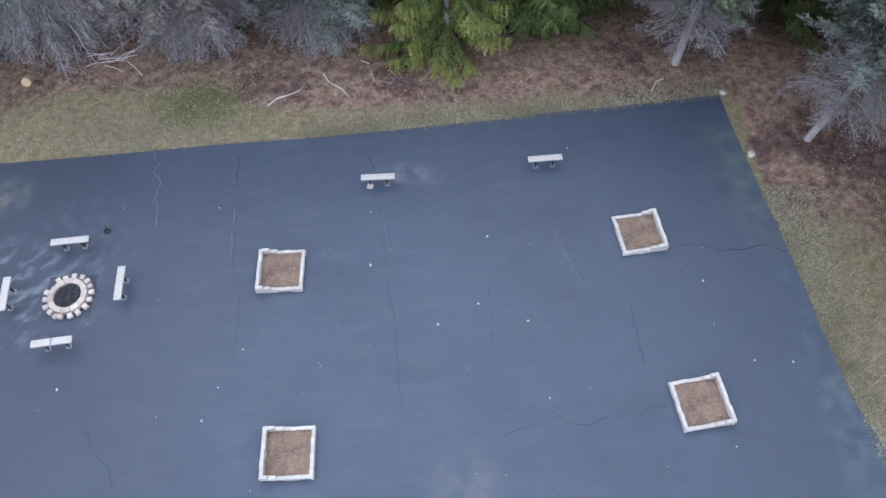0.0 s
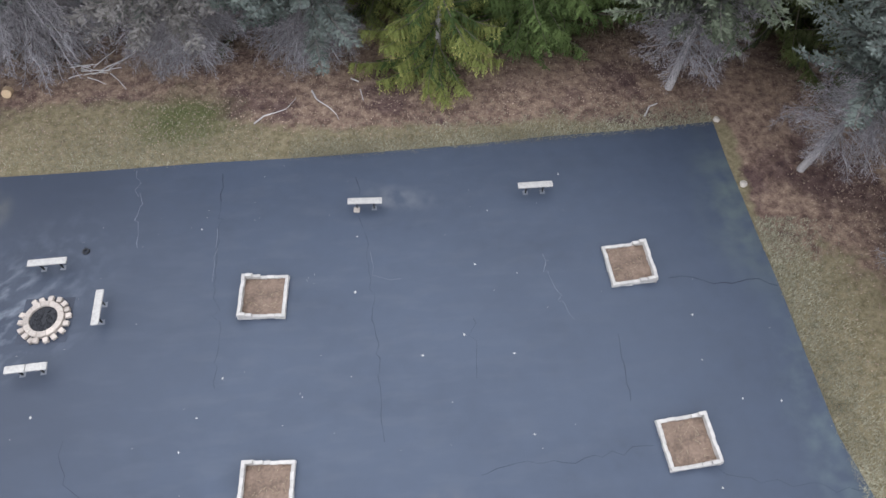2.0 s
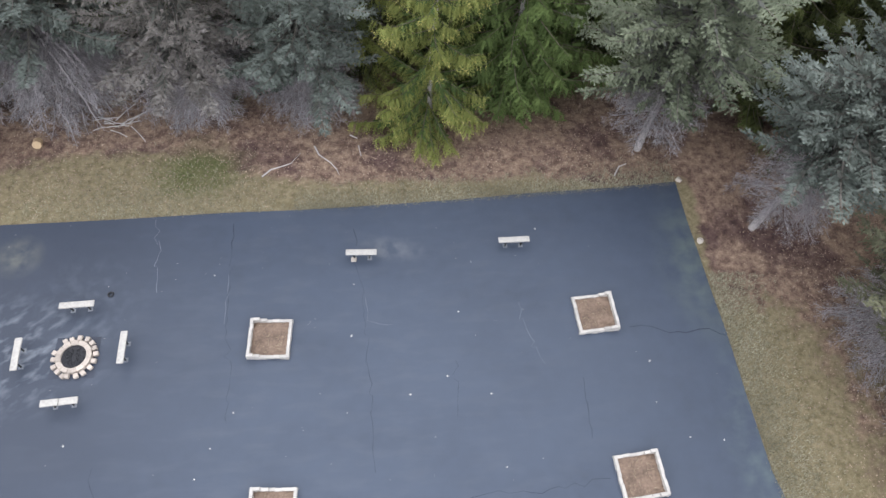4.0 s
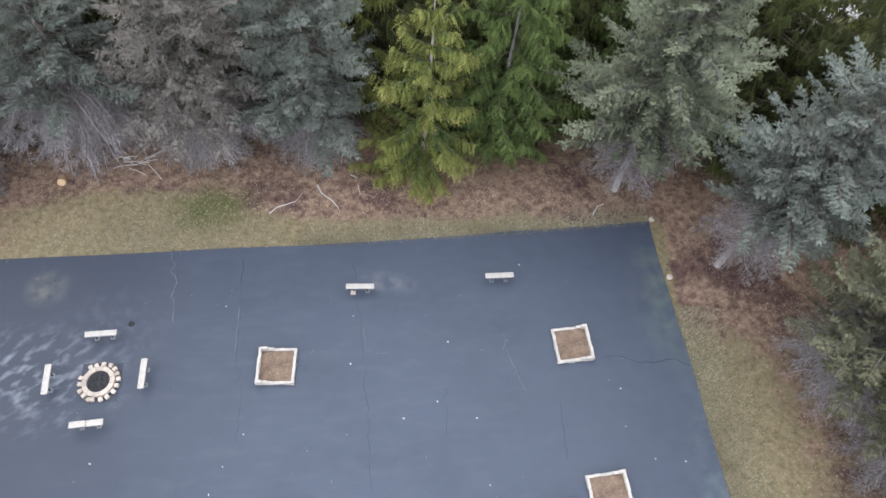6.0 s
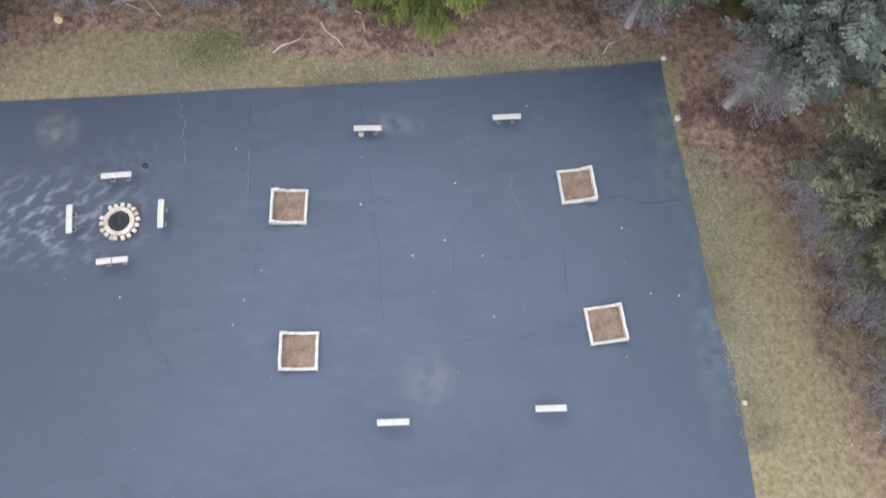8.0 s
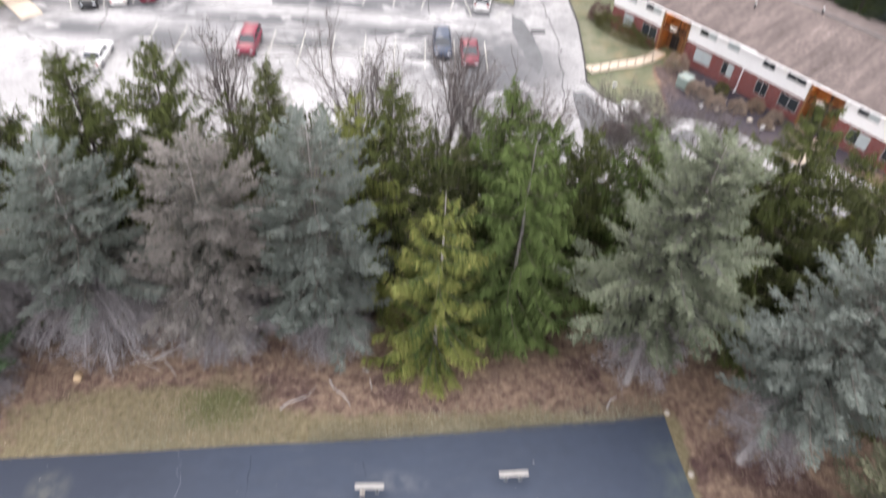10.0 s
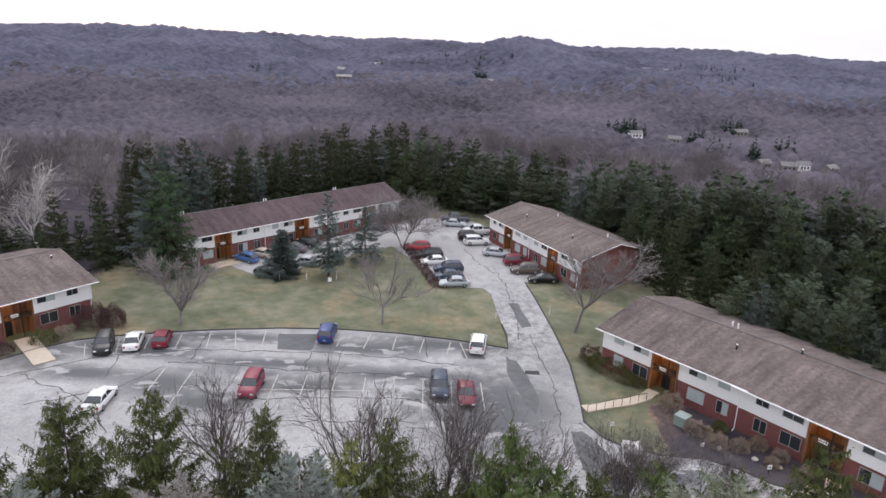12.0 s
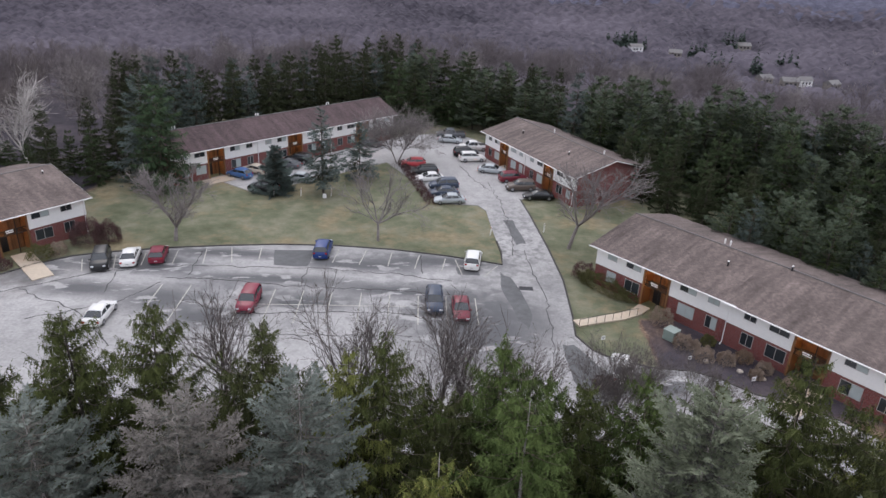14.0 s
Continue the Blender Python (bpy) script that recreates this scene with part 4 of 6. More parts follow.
# ---- parking lot and drive ----
LOT_EDGE = [(-75, 44), (-62, 56), (-52, 64.5), (-47.6, 69.1), (-45.5, 71.8), (-42.4, 74.4), (-39.2, 75.8), (-32.6, 77.8), (-26.2, 79.2), (-19.6, 80.3), (-12.6, 80.7), (-5.6, 80.3), (1.5, 79.1), (7.9, 77.4),
            (8.0, 80.9), (7.6, 84.4), (7.0, 91.0), (6.7, 95.3), (5.5, 97.4), (-0.5, 97.4), (-4.1, 106.4), (-9.5, 116.2), (-20.2, 105.5), (-27.2, 98.0), (-35.8, 104), (-12, 128.5), (-7, 135), (3, 137), (7.8, 131),
            (11, 122), (17.5, 103), (12.1, 100.7), (13.0, 93.9), (14.1, 83.3), (14.8, 73.9), (14.6, 66), (14.3, 61.6), (15.5, 59.1), (16.8, 58), (20.4, 56.5), (24.4, 56.2), (26.8, 54.9), (29, 52.9), (31, 52.2), (34.6, 49.9), (36.6, 47.8), (62, 20), (54, 12), (27, 38), (10, 40), (-10, 41.5), (-35, 39.5), (-60, 33)]
FLAT = lambda x, y: LOT
lot = slab("parking_lot", LOT_EDGE, FLAT, 0.25, ROAD, "worn pale asphalt parking lot with dark patches and stall lines", "road")
KERB = mat("dark_kerb", (0.06, 0.055, 0.052), 0.9, vary=0.3, scale=4)
tagged(ribbon("kerb", LOT_EDGE[1:16], 0.2, lambda x, y: LOT + 0.1, 0.2, KERB), "low dark asphalt kerb along the lawn", "kerb", kind="structure")
tagged(ribbon("kerb", LOT_EDGE[31:46], 0.18, lambda x, y: LOT + 0.08, 0.2, KERB), "low dark asphalt kerb along the drive", "kerb", kind="structure")
TAR = mat("crack_tar", (0.06, 0.058, 0.058), 0.8, vary=0.3)
PATCH = mat("dark_patch_asphalt", (0.12, 0.12, 0.122), 0.85, vary=0.3, scale=1.5, big=0.3, bump=0.3, bump_scale=60)
for k, pl in enumerate(([(-19.9, 78.6), (-15.1, 79.0), (-14.9, 74.5), (-19.1, 74.4)], 
                        [(12.7, 59.8), (13.9, 59.8), (15.4, 56.8), (16.9, 53.2), (16.4, 50.6), (13.8, 48.8), (12.9, 54)], 
                        [(7.5, 75.4), (8.9, 73.3), (9.8, 69.4), (10.3, 65.6), (9.7, 62.3), (8.5, 65.4), (7.5, 70.4)], [(2.1, 76.4), (4.8, 75.9), (5.1, 74.3), (2.5, 74.2)],
                        [(9.0, 92), (10.4, 92), (11.4, 84), (10.2, 83.6)])):
    pts = []
    rgp = np.random.default_rng(k)
    for i, (p, q) in enumerate(zip(pl, pl[1:] + pl[:1])):
        for t in (0, 0.33, 0.66):
            j = 0.08
            pts.append((p[0] + (q[0] - p[0]) * t + rgp.normal(0, j + 0.02), p[1] + (q[1] - p[1]) * t + rgp.normal(0, j + 0.02)))
    tagged(slab("asphalt_patch", pts, lambda x, y: LOT + 0.006 + 0.001 * k, 0.05, PATCH, "dark asphalt repair patch on the lot", "patch"), group="patches on the lot")
for k, line in enumerate(([(-47, 64), (-38, 70.6), (-28, 73.4), (-14.8, 74.2), (-6, 73.6), (2, 72.4)], [(-28.2, 78), (-27.8, 71)], [(-15, 74.3), (-14.9, 70.0)], [(-30, 70), (-24, 70.2), (-15, 69.4), (-4, 69.6), (2, 69)], [(-21, 62.8), (-10, 64.2), (-2, 64.4)],
                          [(9.4, 80), (9.8, 86), (9.6, 92), (9.0, 99), (7.5, 108)], [(11.0, 82), (11.4, 76), (12.2, 70), (12.0, 64), (11.6, 58)], [(-24, 58), (-12, 59.5), (-2, 60)], [(-40, 60), (-33, 64), (-30, 69)], [(-44, 66), (-36, 62), (-30, 56)],
                          [(3, 116), (5, 110), (8, 104)], [(-2, 79), (-1.6, 74)], [(-36, 72), (-35, 66)])):
    tagged(ribbon("crack", line, 0.095, lambda x, y: LOT + 0.02, 0.05, TAR, None, 0.16, 40 + k, 0.8), "tarred crack across the lot's asphalt", "crack", "cracks in the lot", "structure")
LINE = mat("worn_line_paint", (0.43, 0.415, 0.37), 0.8, vary=0.35, scale=2.5, big=0.8)
lines = [((x0, 61.6 + 0.06 * (x0 + 14)), (x0 - 0.25, 68.5)) for x0 in (-29.5, -26.4, -20.2, -17.2, -14.1, -11.0, -7.8, -4.7, -1.6, 1.4, 4.6)]
lines += [((a, b), (c, d)) for a, b, c, d in ((-39.6, 70.6, -41.0, 73.6), (-36.6, 71.8, -37.8, 75.2), (-33.9, 72.9, -34.6, 76.0), (-30.6, 73.6, -31.2, 77.2), (-27.2, 74.0, -28.0, 77.9), (-24.0, 74.6, -25.2, 78.8), (-21.0, 75.0, -21.6, 79.0), (-12.4, 75.8, -12.2, 79.8),
                                              (-9.2, 75.6, -8.8, 79.8), (-5.8, 75.6, -5.6, 79.6), (-2.6, 75.2, -2.2, 79.0), (0.6, 74.8, 1.0, 78.4), (3.0, 74.2, 2.2, 78.2), (5.6, 74.0, 7.3, 77.0))]
lines += [((-21.0, 64.9), (-3.0, 66.0))]
for a, b in lines:
    tagged(ribbon("stall_line", [a, ((a[0] + b[0]) / 2, (a[1] + b[1]) / 2), b], 0.12, lambda x, y: LOT + 0.014, 0.01, LINE), "worn white painted stall line on the lot", "line", "stall lines", "structure")
bm = boxed(9.4, 71.0, LOT, 11.0, 71.9, LOT + 0.016, bevel=0.005)
tagged(part("drain_grate", bm, STEEL), "dark iron storm drain grate in the drive", "drain")

# ---- houses ----
GLASS = mat("window_glass", (0.03, 0.035, 0.04), 0.08, vary=0.2, spec=0.8)
BLIND = mat("window_blind", (0.42, 0.47, 0.47), 0.5, vary=0.12, scale=2)
WINFRAME = mat("pale_window_frame", (0.4, 0.39, 0.38), 0.5, vary=0.1)
FRAME = mat("ridge_metal", (0.16, 0.15, 0.145), 0.5, vary=0.1)
LAMP = bpy.data.materials.new("lamp_glow")
LAMP.use_nodes = True
LAMP.node_tree.nodes["Principled BSDF"].inputs["Emission Color"].default_value = (1.0, 0.5, 0.14, 1)
LAMP.node_tree.nodes["Principled BSDF"].inputs["Emission Strength"].default_value = 130.0


def brick_material():
    m = bpy.data.materials.new("brick_courses")
    m.use_nodes = True
    n, l = m.node_tree.nodes, m.node_tree.links
    p = n["Principled BSDF"]
    p.inputs["Roughness"].default_value = 0.88
    co, mp, br = n.new("ShaderNodeTexCoord"), n.new("ShaderNodeMapping"), n.new("ShaderNodeTexBrick")
    sep, cmb, ad = n.new("ShaderNodeSeparateXYZ"), n.new("ShaderNodeCombineXYZ"), n.new("ShaderNodeMath")
    l.new(co.outputs["Object"], sep.inputs[0])
    l.new(sep.outputs["X"], ad.inputs[0]), l.new(sep.outputs["Y"], ad.inputs[1])
    l.new(ad.outputs[0], cmb.inputs["X"]), l.new(sep.outputs["Z"], cmb.inputs["Y"])
    br.inputs["Scale"].default_value = 1.0
    br.inputs["Brick Width"].default_value, br.inputs["Row Height"].default_value, br.inputs["Mortar Size"].default_value = 0.215, 0.075, 0.008
    br.inputs["Color1"].default_value, br.inputs["Color2"].default_value, br.inputs["Mortar"].default_value = (0.25, 0.064, 0.055, 1), (0.145, 0.044, 0.042, 1), (0.24, 0.155, 0.145, 1)
    l.new(cmb.outputs[0], br.inputs["Vector"])
    ns = n.new("ShaderNodeTexNoise")
    ns.inputs["Scale"].default_value, ns.inputs["Detail"].default_value = 0.7, 6
    l.new(co.outputs["Object"], ns.inputs["Vector"])
    mx = n.new("ShaderNodeMixRGB")
    mx.blend_type, mx.inputs[0].default_value = "MULTIPLY", 0.6
    l.new(br.outputs["Color"], mx.inputs[1]), l.new(ns.outputs["Color"], mx.inputs[2])
    l.new(br.outputs["Color"], p.inputs["Base Color"])
    b = n.new("ShaderNodeBump")
    b.inputs["Distance"].default_value = 0.01
    l.new(br.outputs["Fac"], b.inputs["Height"])
    b.invert = True
    l.new(b.outputs[0], p.inputs["Normal"])
    return m


BRICK = brick_material()


def shingle_material(name, c1, c2):
    m = mat(name, c1, 0.92, vary=0.3, scale=3.0, big=0.22, tint=c2, bump=0.5, bump_scale=14)
    n, l = m.node_tree.nodes, m.node_tree.links
    p = n["Principled BSDF"]
    old = p.inputs["Base Color"].links[0].from_socket
    co, br = n.new("ShaderNodeTexCoord"), n.new("ShaderNodeTexBrick")
    br.inputs["Scale"].default_value, br.inputs["Brick Width"].default_value, br.inputs["Row Height"].default_value, br.inputs["Mortar Size"].default_value = 1.0, 0.33, 0.15, 0.012
    br.inputs["Color1"].default_value, br.inputs["Color2"].default_value, br.inputs["Mortar"].default_value = (1.12, 1.1, 1.1, 1), (0.8, 0.8, 0.8, 1), (0.5, 0.5, 0.5, 1)
    l.new(co.outputs["Object"], br.inputs["Vector"])
    mp, ns = n.new("ShaderNodeMapping"), n.new("ShaderNodeTexNoise")
    mp.inputs["Scale"].default_value = (0.8, 0.12, 0.12)
    ns.inputs["Scale"].default_value, ns.inputs["Detail"].default_value = 1.6, 5
    l.new(co.outputs["Object"], mp.inputs[0]), l.new(mp.outputs[0], ns.inputs["Vector"])
    rm = n.new("ShaderNodeMapRange")
    rm.inputs["From Min"].default_value, rm.inputs["From Max"].default_value, rm.inputs["To Min"].default_value, rm.inputs["To Max"].default_value = 0.35, 0.65, 0.78, 1.22
    l.new(ns.outputs["Fac"], rm.inputs["Value"])
    m1, m2 = n.new("ShaderNodeMixRGB"), n.new("ShaderNodeMixRGB")
    for q in (m1, m2):
        q.blend_type, q.inputs[0].default_value = "MULTIPLY", 1.0
    l.new(old, m1.inputs[1]), l.new(br.outputs["Color"], m1.inputs[2])
    l.new(m1.outputs[0], m2.inputs[1]), l.new(rm.outputs[0], m2.inputs[2])
    l.new(m2.outputs[0], p.inputs["Base Color"])
    return m


SHINGLE = shingle_material("weathered_shingle", (0.145, 0.112, 0.102), (0.175, 0.138, 0.125))
SHINGLE_RED = shingle_material("red_brown_shingle", (0.09, 0.06, 0.062), (0.105, 0.07, 0.072))


def window(parent, x0, x1, z0, z1, y=-0.05, blind=0.5):
    """A sliding window of two panes set into the front wall."""
    bm = bmesh.new()
    t = 0.05
    box(bm, x0, y - 0.03, z0, x1, y + 0.02, z0 + t), box(bm, x0, y - 0.03, z1 - t, x1, y + 0.02, z1)
    box(bm, x0, y - 0.03, z0 + t, x0 + t, y + 0.02, z1 - t), box(bm, x1 - t, y - 0.03, z0 + t, x1, y + 0.02, z1 - t)
    xm = (x0 + x1) / 2
    box(bm, xm - t / 2, y - 0.03, z0 + t, xm + t / 2, y + 0.02, z1 - t)
    w = part("window", bm, WINFRAME, parent)
    part("pane", boxed(x0 + t, y - 0.01, z0 + t, xm - t / 2, y + 0.005, z1 - t), BLIND if blind > 0.85 else GLASS, w)
    part("pane", boxed(xm + t / 2, y - 0.012, z0 + t, x1 - t, y + 0.003, z1 - t), BLIND if blind > 0.5 else GLASS, w)
    return w


DARKWOOD = mat("dark_stained_wood", (0.07, 0.042, 0.028), 0.7, vary=0.3, scale=6, big=0.5)


def bay(root, x0, x1, y, top):
    """An open two-storey stair entry of cedar boards with a railing, a sign of plain bars and a lamp."""
    for k in range(2):
        a, b = (x0 - 0.12, x0 + 0.08) if k == 0 else (x1 - 0.08, x1 + 0.12)
        part("entry_post", boxed(a, y - 0.16, -0.5, b, y + 0.05, top, bevel=0.01), CEDAR, root)
    e = part("entry", boxed(x0 + 0.08, y + 1.62, -0.4, x1 - 0.08, y + 1.7, top), CEDAR, root, "recessed stair entry of orange cedar boards")
    n = 11
    for k in range(n):
        u = x0 + 0.1 + (x1 - x0 - 0.2) * k / n
        part("board", boxed(u, y + 1.58, -0.4, u + (x1 - x0 - 0.2) / n - 0.03, y + 1.62, top), CEDAR, e)
    for a in (x0 - 0.02, x1 + 0.0):
        part("side_wall", boxed(a - 0.02, y + 0.05, -0.4, a + 0.02, y + 1.65, top), CEDAR, e)
    part("landing", boxed(x0 + 0.02, y + 0.1, 2.3, x1 - 0.02, y + 1.58, 2.45), DARKWOOD, e, "dark stained landing")
    part("rail", boxed(x0 + 0.08, y - 0.02, 2.98, x1 - 0.08, y + 0.04, 3.05), STEEL, e)
    for k in range(7):
        u = x0 + 0.2 + (x1 - x0 - 0.4) * k / 6
        part("baluster", boxed(u - 0.02, y, 2.46, u + 0.02, y + 0.03, 2.98), STEEL, e)
    part("mullion", boxed((x0 + x1) / 2 + 0.35, y, -0.3, (x0 + x1) / 2 + 0.43, y + 0.06, top), STEEL, e)
    part("door", boxed(x0 + 0.5, y + 1.52, -0.35, x0 + 1.4, y + 1.58, 1.75), STEEL, e)
    s = part("sign", boxed(x0 + 0.8, y - 0.05, 2.62, x0 + 1.8, y - 0.03, 3.14), DARKWOOD, e, "small dark sign with two rows of white lettering")
    part("sign_bar", boxed(x0 + 0.85, y - 0.065, 2.9, x0 + 1.7, y - 0.05, 3.04), WHITE, s)
    part("sign_bar", boxed(x0 + 0.9, y - 0.065, 2.7, x0 + 1.68, y - 0.05, 2.82), WHITE, s)
    lamp = part("lamp", boxed(x0 + 0.4, y + 0.95, top - 0.2, x0 + 0.66, y + 1.15, top - 0.1, bevel=0.03), LAMP, e, "glowing warm entry lamp")
    part("lamp", boxed(x0 + 1.2, y + 1.3, 2.08, x0 + 1.36, y + 1.42, 2.2, bevel=0.03), LAMP, e, "glowing warm entry lamp")


def house(x, y, rz, modules, s=1.0, depth=14.0, rise=1.9, base=LOT, roof=None, mirror=False, label="", fore=(), vent=0.6, rakes=(True, True)):
    """Blocks of 16.4 s metres, each with four bays of windows and a stair entry. x, y: the front wall's left corner; the back at +y."""
    roof = roof or SHINGLE
    root = new("apartment_house")
    root.matrix_basis = pose(x, y, base, 0, 0, rz)
    M = 16.4 * s
    length = M * modules
    top, mid = 4.5, 2.48
    rgh = np.random.default_rng(int(abs(x) * 10))
    cuts = []
    for k in range(modules):
        b0, b1 = (6.45 * s, 9.45 * s) if not mirror else (6.95 * s, 9.95 * s)
        cuts.append((k * M + b0, k * M + b1))
    spans, at = [], 0.0
    for a, b in cuts:
        spans.append((at, a))
        at = b
    spans.append((at, length))
    for a, b in spans:
        part("brick_wall", boxed(a, 0, -0.9, b, 0.3, mid), BRICK, root, "red brick ground-floor wall")
        part("siding", boxed(a - (0.03 if a == 0 else 0), -0.08, mid + 0.002, b + (0.03 if b == length else 0), 0.3, top + 0.05), SIDING, root, "white upper-storey siding")
    part("brick_core", boxed(0, 1.72, -0.9, length, depth, top), BRICK, root, "red brick gable and back walls")
    for xa in (0.0, length - 0.3):
        part("end_wall", boxed(xa, 0.3, -0.9, xa + 0.3, 1.72, top), BRICK, root)
    for k in range(modules):
        o = k * M
        ws = [(1.5, 2.75), (4.0, 5.9), (10.7, 12.6), (13.9, 15.15)]
        if mirror:
            ws = [(16.4 - b, 16.4 - a) for a, b in ws][::-1]
        for a, b in ws:
            window(root, o + a * s, o + b * s, 3.62, 4.36, -0.1, rgh.random())
            window(root, o + (a + 0.1) * s, o + (b + 0.1) * s, 0.85, 2.2, -0.02, 0.3 + rgh.random())
        bay(root, *cuts[k], 0.0, top)
        px = (k + 1) * M - 0.15 if k + 1 < modules else length - 0.2
        segs = [(px, -0.75, top + 0.2, px, -0.15, top - 0.1, 0.055, 0.055), (px, -0.15, top - 0.1, px, -0.15, 0.1, 0.055, 0.055), (px, -0.15, 0.1, px, -0.5, -0.1, 0.055, 0.055)]
        part_ob = mesh_ob("drain_pipe", *tubes(segs, 8), WHITE, root, True)
    o, t, ez = 0.72, 0.12, top + 0.12
    bm = bmesh.new()
    yr = depth / 2
    A = [(-o, -o, ez), (-o, yr, ez + rise), (-o, depth + o, ez)]
    lo = [bm.verts.new(p) for p in A] + [bm.verts.new((p[0], p[1], p[2] + t)) for p in A]
    hi = [bm.verts.new((length + o, v.co.y, v.co.z)) for v in lo]
    for a, b in ((0, 1), (1, 2), (2, 5), (5, 4), (4, 3), (3, 0)):
        bm.faces.new((lo[a], lo[b], hi[b], hi[a]))
    for e in (lo, hi):
        bm.faces.new((e[0], e[1], e[4], e[3]))
        bm.faces.new((e[1], e[2], e[5], e[4]))
    rf = part("roof", bm, roof, root, "brown shingle gable roof")
    part("gutter", boxed(-o, -o - 0.12, ez - 0.02, length + o, -o + 0.02, ez + 0.1, bevel=0.02), WHITE, rf)
    part("soffit", boxed(-o + 0.02, -o + 0.02, ez - 0.06, length + o - 0.02, -0.06, ez - 0.02), WHITE, rf)
    sl = rise / (yr + o)
    rg_line = [(-o, yr, ez + rise + t + 0.03, length + o, yr, ez + rise + t + 0.03, 0.07, 0.07)]
    mesh_ob("ridge_cap", *tubes(rg_line, 6), FRAME, rf)
    for xa in (-0.05, length - 0.05):
        bm = bmesh.new()
        tri = [bm.verts.new((xa, yy, zz)) for yy, zz in ((0.0, top), (yr, top + rise + 0.1), (depth, top))]
        tr2 = [bm.verts.new((v.co.x + 0.1, v.co.y, v.co.z)) for v in tri]
        bm.faces.new(tri), bm.faces.new(tr2[::-1])
        for i in range(3):
            j = (i + 1) % 3
            bm.faces.new((tri[i], tri[j], tr2[j], tr2[i]))
        part("gable", bm, BRICK, root)
        for y0, y1 in ((-o, yr), (depth + o, yr)) if rakes[0 if xa < 1 else 1] else ():
            xe = -o - 0.03 if xa < 1 else length + o + 0.03
            seg = [(xe, y0, ez + 0.02, xe, y1, ez + rise + 0.02, 0.06, 0.06)]
            mesh_ob("rake_board", *tubes(seg, 4), WHITE, rf)
    for k in range(modules):
        for fx, fy in fore or ((0.86, 0.42), (0.62, 0.62)):
            px, py = (k + fx) * M, depth * fy
            pz = ez + rise - abs(py - yr) * sl
            bm = bmesh.new()
            bmesh.ops.create_cone(bm, cap_ends=True, segments=10, radius1=0.09, radius2=0.09, depth=vent, matrix=Matrix.Translation((px, py, pz + vent / 2)))
            v = part("vent_pipe", bm, STEEL if fy < 0.5 else WHITE, rf)
            bm = bmesh.new()
            bmesh.ops.create_cone(bm, cap_ends=True, segments=10, radius1=0.12, radius2=0.07, depth=0.1, matrix=Matrix.Translation((px, py, pz + vent + 0.04)))
            part("vent_cap", bm, WHITE, v)
    return tagged(root, label or "two-storey brick apartment block with white upper siding and brown shingle roof", "house", "apartment blocks round the lot")


def along(x, y, rz, d):
    return x + d * math.cos(radians(rz)), y + d * math.sin(radians(rz))


house(18.31, 73.86, -48.6, 1, 1.0, depth=15.2, rise=1.95, fore=((0.79, 0.3), (0.62, 0.58), (0.66, 0.58)), rakes=(True, False))
house(29.0, 61.6, -51, 2, 1.03, depth=15.2, rise=2.1, base=LOT - 0.05, fore=((0.1, 0.49), (0.9, 0.6)), rakes=(False, True))
house(7.57, 121.8, -62.46, 2, 0.8, depth=13.2, rise=1.95, fore=((0.5, 0.25), (0.75, 0.56)))
hx, hy = along(-49.44, 73.66, 53.1, 9.4 - 16.4 * 1.07 * 2)
house(hx, hy, 53.1, 2, 1.07, depth=17.5, rise=2.1, mirror=True, fore=((0.93, 0.4),), vent=0.4)
hx, hy = along(-34.18, 105.66, 46.5, -8.3)
house(hx, hy, 46.5, 3, 0.89, depth=9.6, rise=2.3, roof=SHINGLE_RED, fore=((0.2, 0.52), (0.23, 0.52)), label="long two-storey brick apartment block with red-brown shingle roof")

# ---- cars ----
TYRE = mat("tyre_rubber", (0.02, 0.02, 0.02), 0.85, vary=0.2)
RIM = mat("alloy_rim", (0.4, 0.4, 0.42), 0.35, metal=0.8, vary=0.1)
CARGLASS = mat("car_glass", (0.02, 0.025, 0.03), 0.06, vary=0.1, spec=0.9)
TAIL = mat("tail_lamp_red", (0.35, 0.02, 0.02), 0.2, vary=0.1)
HEAD = mat("head_lamp_clear", (0.6, 0.62, 0.65), 0.15, vary=0.1)
PLASTIC = mat("black_trim", (0.02, 0.02, 0.022), 0.6, vary=0.2)
PLATE = mat("plate_pale", (0.5, 0.5, 0.5), 0.5, vary=0.1)
_paints = {}


def paint(name, c):
    if name not in _paints:
        m = mat("car_paint_" + name, c, 0.36, vary=0.04, scale=1.0, spec=0.4)
        m.node_tree.nodes["Principled BSDF"].inputs["Coat Weight"].default_value = 0.15
        m.node_tree.nodes["Principled BSDF"].inputs["Coat Roughness"].default_value = 0.08
        _paints[name] = m
    return _paints[name]


